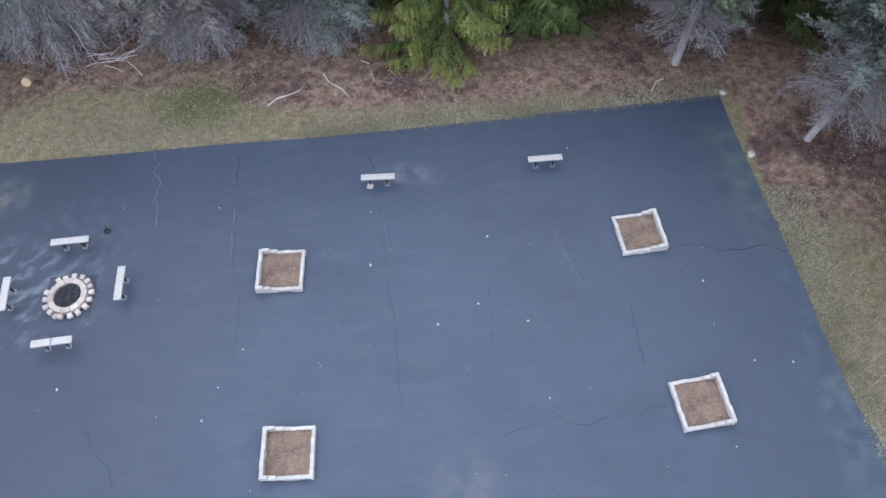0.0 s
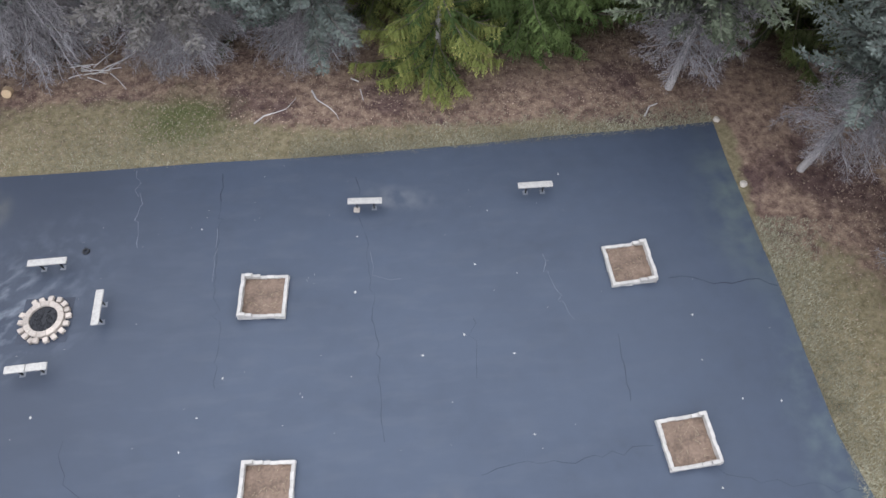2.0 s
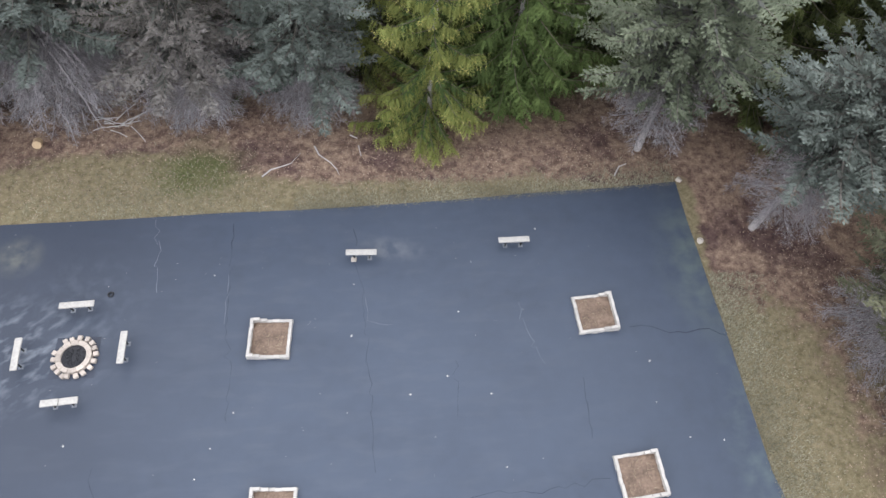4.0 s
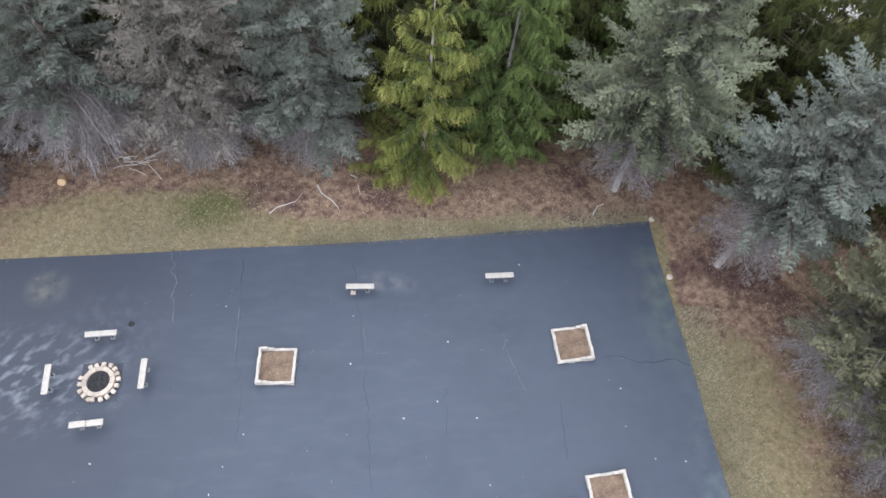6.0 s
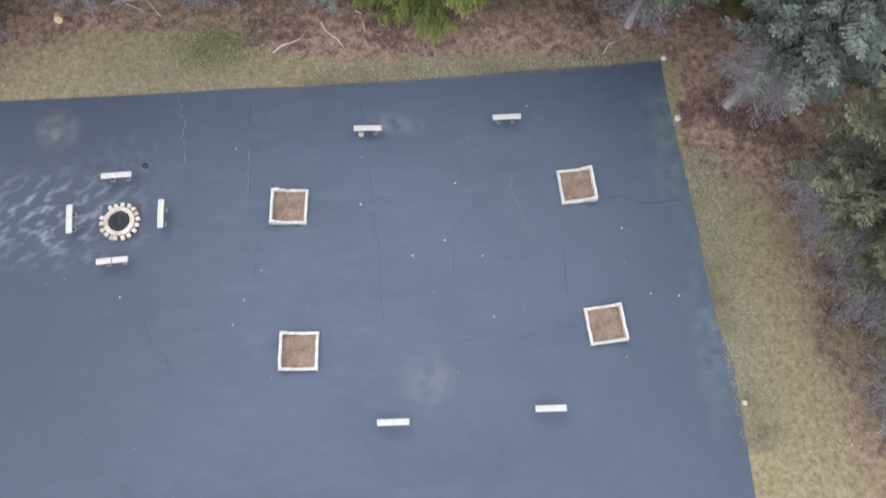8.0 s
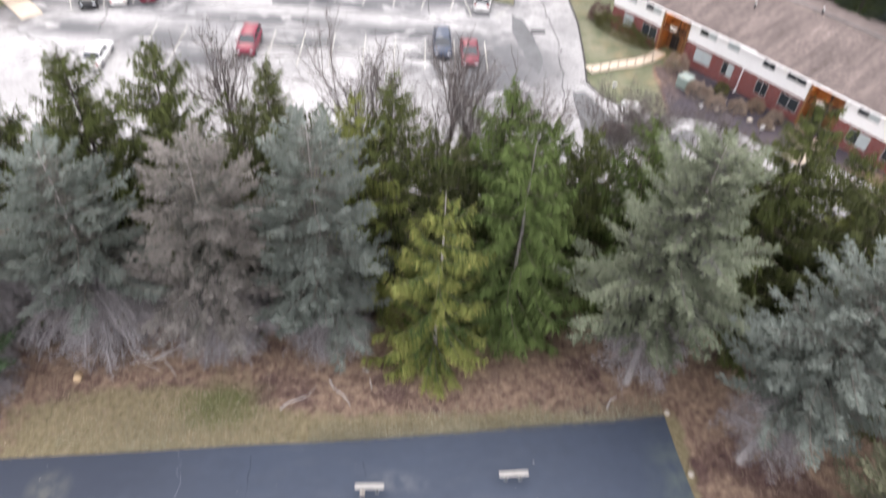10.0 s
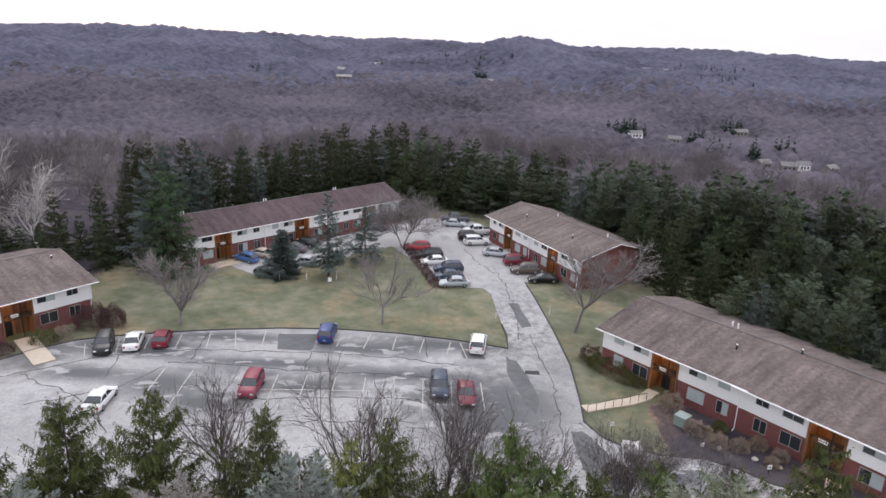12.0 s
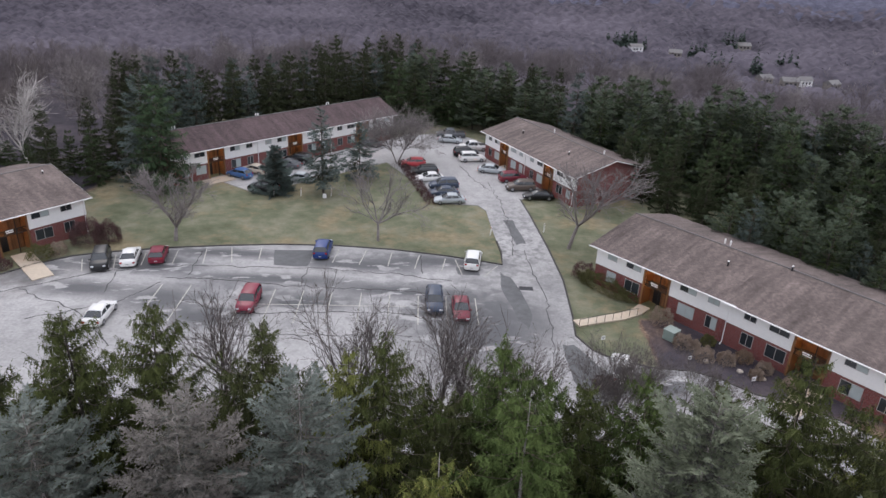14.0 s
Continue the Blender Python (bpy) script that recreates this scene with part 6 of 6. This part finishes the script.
for k, (tx, ty, th, tr, tm) in enumerate(((-19.5, 33.2, 16.6, 4.0, BACKOLIVE), (-14.8, 33.2, 17.2, 3.6, BACKOLIVE), (-9.1, 33.0, 16.5, 3.6, OLIVE), (-4.4, 33.0, 15.0, 3.2, YELLOW), (-2.5, 33.2, 16.0, 3.4, BACKOLIVE), (3.9, 33.0, 16.2, 3.8, GREEN), (6.5, 33.0, 13.8, 3.2, GREEN), (8.6, 33.4, 13.4, 3.0, BACKOLIVE), (1.4, 32.4, 12.8, 2.8, OLIVE),
                                        (12.0, 33.0, 14.2, 3.2, GREEN), (16.0, 33.0, 13.6, 3.0, BACKOLIVE), (18.9, 30.8, 16.4, 3.8, BACKOLIVE), (22.2, 27.6, 13.6, 4.0, OLIVE), (25.6, 30.5, 13.5, 3.6, YELLOW), (26.4, 24.8, 12.6, 3.2, BACKOLIVE), (-25.5, 34.0, 14.5, 3.0, BACKOLIVE), (-31, 30, 15, 3.4, BACKOLIVE), (27.5, 16.0, 13.0, 3.4, BACKOLIVE))):
    plant(spruce(th + 0.5, tr * 1.45, 20 + k, tm, **HANG), tx, ty, 0, "slender green spruce with drooping sprays", G1)

for k, (tx, ty, th, tr, tm) in enumerate(((-17.0, 36.4, 12.0, 3.4, OLIVE), (-11.9, 36.2, 12.4, 3.2, BACKOLIVE), (-6.9, 36.4, 12.0, 3.2, OLIVE), (0.4, 36.2, 11.6, 3.2, BACKOLIVE), (9.6, 36.4, 11.0, 3.4, OLIVE), (14.2, 36.4, 11.4, 3.4, BACKOLIVE), (-22.6, 36.2, 12.0, 3.6, BACKOLIVE), (20.4, 35.2, 10.6, 3.4, OLIVE), (24.2, 33.8, 13.4, 3.4, BACKOLIVE))):
    plant(spruce(th, tr * 1.3, 140 + k, tm, **{**HANG, "rate": 1.8, "pitch": 0.13}), tx, ty, 0, "lower olive-green spruce behind the taller row", G1)

# ---- bare trees ----
G2 = "bare trees round the lot"
for k, (tx, ty, th, sp, st) in enumerate(((-14.2, 41.5, 15.8, 0.75, 1), (-5.7, 42.5, 15.0, 0.6, 1), (-0.1, 42.0, 16.2, 0.7, 1), (3.3, 42.0, 14.2, 0.6, 2), (12.6, 43.0, 12.0, 0.7, 3), (7.4, 43.5, 11.0, 0.6, 1), (16.6, 47.5, 9.0, 0.8, 3), (20.5, 47.0, 8.0, 0.8, 2))):
    plant(bare_tree(th, sp * 0.8, 60 + k, BARETWIG, stems=st, bushy=False, fine=5, girth=0.011, twig=0.007), tx, ty, 40 * k, "leafless grey-brown tree between spruces and lot", G2)
plant(bare_tree(11.2, 1.0, 87, LAWNTWIG, limb=2.2, trunk_share=0.11, girth=0.016, twig=0.0045, fine=5, bushy=False), -32.6, 80.2, 0, "spreading leafless tree on the lawn", G2)
plant(bare_tree(10.6, 0.68, 81, LAWNTWIG, limb=1.8, trunk_share=0.13, girth=0.011, twig=0.004, fine=5, bushy=False), -7.7, 83.0, 0, "pale leafless tree on the lawn", G2)
plant(bare_tree(13.2, 0.65, 82, LAWNTWIG, limb=1.6, trunk_share=0.15, girth=0.011, twig=0.004, fine=5, bushy=False), 16.8, 83.3, 0, "tall leafless tree beside the drive", G2)
plant(bare_tree(11.2, 1.1, 83, LAWNTWIG, limb=1.6, trunk_share=0.14, stems=2, twig=0.004, fine=5), -7.6, 115.6, 0, "leafless tree behind parked cars", G2)
plant(bare_tree(6.2, 0.8, 86, REDTWIG, trunk_share=0.12, limb=1.8, stems=2, twig=0.005), 23.4, 97.0, 0, "reddish leafless tree at the house's gable", G2)
plant(bare_tree(18.8, 0.85, 84, PALETWIG, limb=1.9, trunk_share=0.13, twig=0.005, girth=0.008), -62.9, 103, 0, "tall pale-barked leafless tree", G2)
plant(bare_tree(18.0, 1.2, 85, BARETWIG, trunk_share=0.2), -71, 101, 0, "tall dark leafless tree", G2)

for k, (tx, ty, th) in enumerate(((-74, 118, 17), (-66, 124, 16), (-84, 112, 18), (-57, 121, 15), (-78, 100, 15), (-90, 124, 18))):
    plant(bare_tree(th, 1.1, 110 + k, (BARETWIG, LAWNTWIG)[k % 2], limb=2.0, trunk_share=0.13, twig=0.011, girth=0.008), tx, ty, 50 * k, ("tall dark leafless tree", "tall grey leafless tree")[k % 2] + " at the wood's edge", G2)
# ---- lawn spruces ----
LAWNKW = dict(rate=1.6, boughs=7, droop=0.25, curl=0.2, fan=0.4, pitch=0.24, shoots=5, shoot=0.32, shoot_w=0.06, ragged=0.2, bark=DARKBARK)
DKBLUE = needles("dark_blue_spruce_needles", (0.0768, 0.0996, 0.0912), (0.1116, 0.138, 0.1248))
plant(spruce(7.3, 3.0, 90, DKBLUE, shape=0.85, clear=0.02, low=1.0, **{**LAWNKW, "rate": 3.0, "boughs": 10, "pitch": 0.15, "shoots": 6}), -24.7, 99.6, 0, "small conical blue spruce on the lawn", "lawn spruces")
plant(spruce(13.4, 3.5, 91, DKBLUE, shape=0.85, clear=0.16, **LAWNKW), -17.6, 99.8, 0, "tall open dark spruce on the lawn", "lawn spruces")
plant(spruce(9.6, 3.1, 92, DKBLUE, shape=0.8, clear=0.14, **LAWNKW), -12.9, 107.2, 0, "open dark spruce on the lawn", "lawn spruces")
plant(spruce(16.0, 4.6, 93, DARK, shape=0.5, clear=0.02, **{**LAWNKW, "pendant": 0.5}), -40.6, 97.6, 0, "broad dark spruce beside the house", "lawn spruces")
plant(spruce(16.5, 4.6, 94, DKBLUE, shape=0.6, clear=0.04, **LAWNKW), -44.0, 101.5, 0, "broad dark blue-grey spruce beside the house", "lawn spruces")

# ---- pine wood round the houses ----
G3 = "pine wood behind the houses"
SPIRE = dict(clear=0.06, rate=1.25, boughs=7, droop=0.25, curl=0.2, pendant=0.6, pitch=0.2, shoots=4, shoot=0.36, shoot_w=0.06, ragged=0.26, plug_n=1.2, bark=DARKBARK)
PLUME = dict(clear=0.14, rate=1.25, boughs=7, droop=0.02, curl=0.12, fan=0.45, pitch=0.26, plug=DEEPGREEN, shoots=5, shoot=0.42, shoot_w=0.09, ragged=0.2, tilt=0.35, low=0.7, inner=0.35, gap=0.14, plug_n=1.0, bark=DARKBARK)
FARBLUE = needles("far_blue_spruce_needles", (0.066, 0.0876, 0.078), (0.0972, 0.1224, 0.1068))
FARDK = needles("far_dark_spruce_needles", (0.03, 0.0384, 0.0192), (0.0468, 0.0552, 0.0276))
FARMID = needles("far_green_pine_needles", (0.03672, 0.054, 0.02376), (0.05616, 0.07776, 0.03672))
forms = [spruce(20, 4.4, 100, FARDK, shape=0.7, **SPIRE), spruce(19, 4.2, 101, FARDK, shape=0.6, **SPIRE), spruce(18, 3.9, 102, FARBLUE, shape=0.65, **SPIRE),
         spruce(19, 6.2, 103, FARPINE, "pine_tree", shape=0.55, **PLUME), spruce(21, 6.2, 104, FARPINE, "pine_tree", shape=0.6, **PLUME), spruce(17, 4.4, 105, FARMID, "pine_tree", shape=0.55, **SPIRE)]
rg = np.random.default_rng(12)
spots = []
for tx in np.arange(-55, -6, 2.5):  # dark spruces behind the long house
    for row in range(2):
        spots.append((tx + rg.normal(0, 0.8), 108 + (tx + 62) * 0.82 + 7 * row + rg.normal(0, 1.3) + (6 if tx > -30 else 4), int(rg.choice([0, 1, 0, 1, 2])), rg.uniform(0.8, 1.0)))
for tx in np.arange(-10, 24, 3.2):
    for row in range(3):
        spots.append((tx + rg.normal(0, 1), 143 + 6 * row + rg.normal(0, 1.5) - 0.35 * max(0, tx), int(rg.choice([3, 5, 4, 0, 3])), rg.uniform(0.72, 0.92)))
for k in range(22):  # white pines beside and behind the right-hand houses
    u = k / 21
    for row in range(3):
        px, py = 24 + 38 * u + row * 5.8 + rg.normal(0, 1.4), 126 - 58 * u + row * 4.2 + rg.normal(0, 1.8)
        if u > 0.28:
            px, py = px + 3, py + 1
        spots.append((px, py, int(rg.choice([3, 4, 3, 4, 3, 5, 2])), rg.uniform(0.82, 1.08)))
for k in range(16):  # taller pines farther down the slope
    spots.append((42 + 2.1 * k + rg.normal(0, 1.5), 112 - 2.0 * k + rg.normal(0, 2), int(rg.choice([3, 4, 3, 5])), rg.uniform(0.95, 1.12)))
for s in np.arange(7, 54, 2.9):  # close behind the nearest house
    for row in range(2):
        off = 16 + 5 * row + rg.normal(0, 0.9)
        spots.append((18.3 + 0.66 * s + 0.75 * off, 73.9 - 0.75 * s + 0.66 * off, int(rg.choice([3, 5, 3, 4, 0, 2, 4])), rg.uniform(0.58, 0.84)))
for tx, ty in ((28.5, 108), (31, 103), (33.5, 98), (37, 93), (30.5, 111), (40, 88), (34, 104), (38, 98), (58, 60), (62, 54), (66, 60), (60, 68)):
    spots.append((tx, ty, int(rg.choice([5, 1, 0, 5])), rg.uniform(0.62, 0.85)))
for tx, ty in ((-51.4, 100), (-54, 105), (-50, 104), (-56, 96)):
    spots.append((tx, ty, int(rg.choice([5, 1, 0])), rg.uniform(0.62, 0.82)))
for tx, ty in ((-60, 98), (-58.5, 101), (-64, 100), (-66, 108), (-57, 104), (-70, 106)):
    spots.append((tx, ty, 5, rg.uniform(0.36, 0.55)))
first = set()
for tx, ty, k, sc in spots:
    m = pose(tx, ty, land(tx, ty) - 0.3, 0, 0, rg.uniform(0, 360)) @ Matrix.Diagonal((sc * rg.uniform(0.9, 1.1),) * 2 + (sc, 1))
    if k in first:
        ob = copy_thing(forms[k], m)
    else:
        first.add(k)
        ob = forms[k]
        ob.matrix_basis = m
    tagged(ob, ("dark green spruce in the wood behind houses", "dark green spruce in the wood behind houses", "blue-grey spruce in the wood behind houses", "tall white pine with open layered crown", "tall white pine with open layered crown", "dark dense pine in the wood")[k], "tree", G3)

# ---- bare woods over the valley and the far hills ----
def woods(count, r0, r1, h, material, seed, name, label, blades=6, spread=0.35, width=0.055, power=1.0, where=None, dome=False):
    rg = np.random.default_rng(seed)
    r = r0 + (r1 - r0) * rg.random(count) ** power
    a = rg.uniform(radians(38), radians(142), count)
    x, y = -2 + r * np.cos(a), 60 + r * np.sin(a)
    if where is not None:
        ok = where(x, y)
        x, y = x[ok], y[ok]
    z = np.array([land(p, q) for p, q in zip(x, y)])
    hh = h * rg.uniform(0.7, 1.25, len(x))
    B, D, S, Ln, Wd = [], [], [], [], []
    for k in range(blades if dome else 0):
        # twig fans lying round the dome of each crown
        q = unit(rg.normal(0, 1, (len(x), 3)) + np.array([0, 0, 0.35]))
        d = unit(np.cross(q, rg.normal(0, 1, q.shape)) + rg.normal(0, 0.2, q.shape)) if dome == 1 else unit(q + np.array([0, 0, 0.3]) + rg.normal(0, 0.5, q.shape))
        ln = hh * rg.uniform(0.24, 0.42, len(x)) * (1.4 if dome == 1 else 0.6)
        B.append(np.stack([x, y, z + hh * (0.3 if dome == 1 else 0.5)], 1) + q * (hh * rg.uniform(0.26, 0.4, len(x)))[:, None] * np.array([1, 1, 0.85]) - d * ln[:, None] / 2)
        D.append(d), S.append(unit(np.cross(d, q if dome == 1 else rg.normal(0, 1, q.shape)))), Ln.append(ln), Wd.append(hh * width * rg.uniform(0.6, 1.3, len(x)))
    for k in range(0 if dome else blades):
        d = np.stack([rg.normal(0, spread, len(x)), rg.normal(0, spread, len(x)), rg.uniform(0.3, 1.0, len(x))], 1)
        q = unit(rg.normal(0, 1, d.shape)) * (rg.random(len(x)) ** 0.33)[:, None] * np.array([0.3, 0.3, 0.26]) + np.array([0, 0, 0.5])
        if k == 0:
            d[:, :2] *= 0.1
            q = np.zeros(d.shape)
        d = unit(d)
        B.append(np.stack([x, y, z - 0.3], 1) + q * hh[:, None])
        D.append(d)
        S.append(unit(np.cross(d, rg.normal(0, 1, d.shape))))
        Ln.append(hh * rg.uniform(0.25, 0.42, len(x)) * (1.9 if k == 0 else 1.0))
        Wd.append(hh * (0.012 if k == 0 else width) * rg.uniform(0.6, 1.3, len(x)))
    V, F = kites(np.concatenate(B), np.concatenate(D), np.concatenate(S), np.concatenate(Ln), np.concatenate(Wd), 0.6)
    return tagged(mesh_ob(name, V, F, material), label, "woods", kind="stuff")


# Aerial haze put into the colour: WOOD1 a little blue, WOOD3 bluer.
WOOD1 = mat("far_bare_woods_light_haze", (0.07469, 0.0699, 0.09289), 0.95, vary=0.65, scale=0.12, big=0.006, tint=(0.09576, 0.08427, 0.1005), bump=0.5, spec=0.05)
WOOD3 = mat("farthest_bare_woods_haze", (0.08068, 0.08262, 0.1205), 0.95, vary=0.6, scale=0.08, big=0.004, tint=(0.0972, 0.09526, 0.1283), bump=0.5, spec=0.05)
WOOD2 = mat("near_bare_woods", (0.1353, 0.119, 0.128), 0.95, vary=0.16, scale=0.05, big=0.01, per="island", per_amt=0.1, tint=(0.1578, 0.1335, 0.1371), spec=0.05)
PALEWOOD = mat("pale_far_trunks", (0.24, 0.215, 0.21), 0.95, vary=0.25, scale=0.05, per="island", per_amt=0.3)
clear_of = lambda x, y: (np.hypot(x + 6, (y - 78) * 0.9) > 80) | ((x > 26) & ((x - 18.3) * 0.75 + (y - 73.9) * 0.66 > 33))
WOODTWIG = mat("bare_wood_twigs", (0.1728, 0.1503, 0.1555), 0.95, vary=0.2, scale=0.4, per="island", per_amt=0.25, spec=0.05)
WOODPALE = mat("pale_wood_twigs", (0.2805, 0.255, 0.2465), 0.95, vary=0.2, scale=0.4, per="island", per_amt=0.25, spec=0.05)
G4 = "bare trees on the slope below"
kinds = [bare_tree(13, 1.0, 121, WOODTWIG, limb=1.7, trunk_share=0.15, twig=0.006, girth=0.008), bare_tree(12, 1.2, 122, WOODTWIG, limb=1.8, trunk_share=0.13, twig=0.006, girth=0.008, stems=2), bare_tree(14, 0.8, 123, WOODTWIG, limb=1.4, trunk_share=0.18, twig=0.006, girth=0.008),
         bare_tree(14, 0.8, 124, WOODPALE, limb=1.5, trunk_share=0.17, twig=0.006, girth=0.008)]
rg = np.random.default_rng(31)
used, count = set(), 0
while count < 290:
    r, a = 78 + 200 * rg.random() ** 0.8, rg.uniform(radians(44), radians(142))
    x, y = -2 + r * math.cos(a), 60 + r * math.sin(a)
    if not clear_of(x, y):
        continue
    k = int(rg.choice([0, 1, 2, 0, 1, 2, 3]))
    q = rg.uniform(0.75, 1.1)
    m = pose(x, y, land(x, y) - 0.2, 0, 0, rg.uniform(0, 360))
    if k in used:
        ob = copy_thing(kinds[k], m)
    else:
        used.add(k)
        ob = kinds[k]
        ob.matrix_basis = m @ Matrix.Diagonal((*ob.scale, 1))
    ob.scale = ob.scale * q
    tagged(ob, ("leafless grey-brown tree on the wooded slope", "many-stemmed leafless tree on the wooded slope", "slender leafless tree on the wooded slope", "pale-barked leafless tree on the wooded slope")[k], "tree", G4)
    count += 1
woods(3000, 250, 640, 10, WOOD2, 4, "bare_woods", "grey-brown bare woods down in the valley", 26, 0.3, 0.012, 0.8, dome=2)

FARHOUSES = ((-160, 1410, 20, 10), (-205, 1290, 18, -20), (-182, 1160, 24, 15), (52, 1150, 18, 5), (192, 740, 13, 12), (226, 716, 12, -12), (268, 600, 12, 20), (285, 590, 13, -5), (300, 596, 11, 9), (318, 585, 12, 30),
             (322, 790, 14, 0), (440, 1500, 20, 0), (400, 1520, 18, 10), (520, 1480, 20, -10), (580, 1450, 22, 0))


def canopy(r0, r1, rows, cols, material, seed, label):
    """The unbroken crowns of distant bare woods: rounded tops over the hills, finer near, broader far."""
    az = np.linspace(radians(-38), radians(38), cols)
    rs = r0 * (r1 / r0) ** np.linspace(0, 1, rows)
    V = []
    for r in rs:
        for a in az:
            x, y = r * math.sin(a), 2 + r * math.cos(a)
            d = noise.voronoi(Vector((a * 95, math.log(r) * 40, seed)))[0]
            end = math.log(r / r0) / math.log(r1 / r0)
            open_ = min(smooth(9, 26, math.hypot(x - h[0], (y - h[1]) * 0.5)) for h in FARHOUSES)
            lump = noise.noise(Vector((x / 5, y / 9, seed))) + noise.noise(Vector((x / 40, y / 40, seed)))
            V.append((x, y, land(x, y) + 7 * open_ - 1.5 - 14 * smooth(0.965, 1.0, end) - (14 * smooth(0.04, 0.0, end) if r0 > 900 else 0) + open_ * (5.4 * max(0.0, 1 - 1.7 * d[0] * d[0]) + 1.2 * lump) * min(1.6, r / 900 + 0.2)))
    F = [(i * cols + k, i * cols + k + 1, (i + 1) * cols + k + 1, (i + 1) * cols + k) for i in range(rows - 1) for k in range(cols - 1)]
    return tagged(mesh_ob("bare_woods", V, F, material, None, True), label, "woods", kind="stuff")


canopy(430, 1200, 140, 420, WOOD1, 1.3, "purple-brown bare woods across the valley, faintly tinted with haze")
canopy(1040, 2600, 86, 420, WOOD3, 4.1, "bare woods on the far hills, haze given as a blue-grey colour")
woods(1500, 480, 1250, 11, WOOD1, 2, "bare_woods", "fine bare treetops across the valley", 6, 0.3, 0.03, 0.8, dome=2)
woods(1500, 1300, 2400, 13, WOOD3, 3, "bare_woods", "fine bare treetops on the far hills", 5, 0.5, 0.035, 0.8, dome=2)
woods(420, 480, 1250, 12, PALEWOOD, 6, "bare_woods", "pale bare trees scattered across the valley", 9, 0.4, 0.012, 0.9)
FARGREEN = mat("far_evergreens", (0.03, 0.045, 0.035), 0.95, vary=0.3, scale=0.05, per="island", per_amt=0.4)
for k, (cx, cy, r, cnt) in enumerate(((37, 1180, 14, 26), (190, 770, 20, 26), (318, 800, 12, 10), (252, 724, 8, 7), (420, 1150, 50, 16), (520, 1500, 70, 40), (300, 655, 14, 9), (240, 640, 10, 5), (275, 632, 6, 4), (-330, 1180, 30, 9), (-120, 1500, 60, 18), (-40, 1560, 50, 22), (60, 1330, 40, 10))):
    rgk = np.random.default_rng(70 + k)
    xs_, ys_ = cx + rgk.normal(0, r * 0.6, cnt), cy + rgk.normal(0, r * 0.6, cnt)
    B, D, S, Ln, Wd = [], [], [], [], []
    for px, py in zip(xs_, ys_):
        hgt = rgk.uniform(14, 25)
        for b in range(26):
            q, g = rgk.uniform(0, 6.28), rgk.random() ** 1.3
            w = 3.6 * (1 - g) + 0.4
            B.append((px + 0.2 * w * math.cos(q), py + 0.2 * w * math.sin(q), land(px, py) + hgt * (0.25 + 0.75 * g)))
            D.append(unit(np.array([math.cos(q), math.sin(q), -0.9 + 0.5 * rgk.normal()]))), S.append((-math.sin(q), math.cos(q), 0)), Ln.append(w * 1.5), Wd.append(w * 0.55)
    tagged(mesh_ob("evergreen_clump", *kites(np.array(B), np.array(D), np.array(S), np.array(Ln), np.array(Wd), 0.25), FARGREEN), "dark evergreen clump on the far hillside", "woods", kind="stuff")


def far_house(x, y, w, rz, wall):
    root = new("far_house")
    root.matrix_basis = pose(x, y, land(x, y), 0, 0, rz)
    part("wall", boxed(-w / 2, -w * 0.35, -1, w / 2, w * 0.35, 5.5), wall, root)
    bm = bmesh.new()
    A = [(-w / 2 - 0.5, -w * 0.35 - 0.5, 5.4), (-w / 2 - 0.5, 0, 8.4), (-w / 2 - 0.5, w * 0.35 + 0.5, 5.4)]
    lo = [bm.verts.new(p) for p in A]
    hi = [bm.verts.new((w / 2 + 0.5, p[1], p[2])) for p in A]
    for i, j in ((0, 1), (1, 2), (2, 0)):
        bm.faces.new((lo[i], lo[j], hi[j], hi[i]))
    bm.faces.new(lo), bm.faces.new(hi)
    part("roof", bm, FRAME, root)
    for q in range(3):
        part("window", boxed(-w / 2 + w * (0.15 + 0.27 * q), -w * 0.35 - 0.06, 2.5, -w / 2 + w * (0.3 + 0.27 * q), -w * 0.35 - 0.01, 4.2), GLASS, root)
    tagged(root, "far small house among bare trees on the hillside", "house", "far houses")


TANWALL = mat("tan_house_wall", (0.24, 0.216, 0.192), 0.8, vary=0.1)
for k, (fx, fy, fw, fr) in enumerate(FARHOUSES):
    far_house(fx, fy, fw, fr, (WHITE, TANWALL, TANWALL, TANWALL)[k % 4])
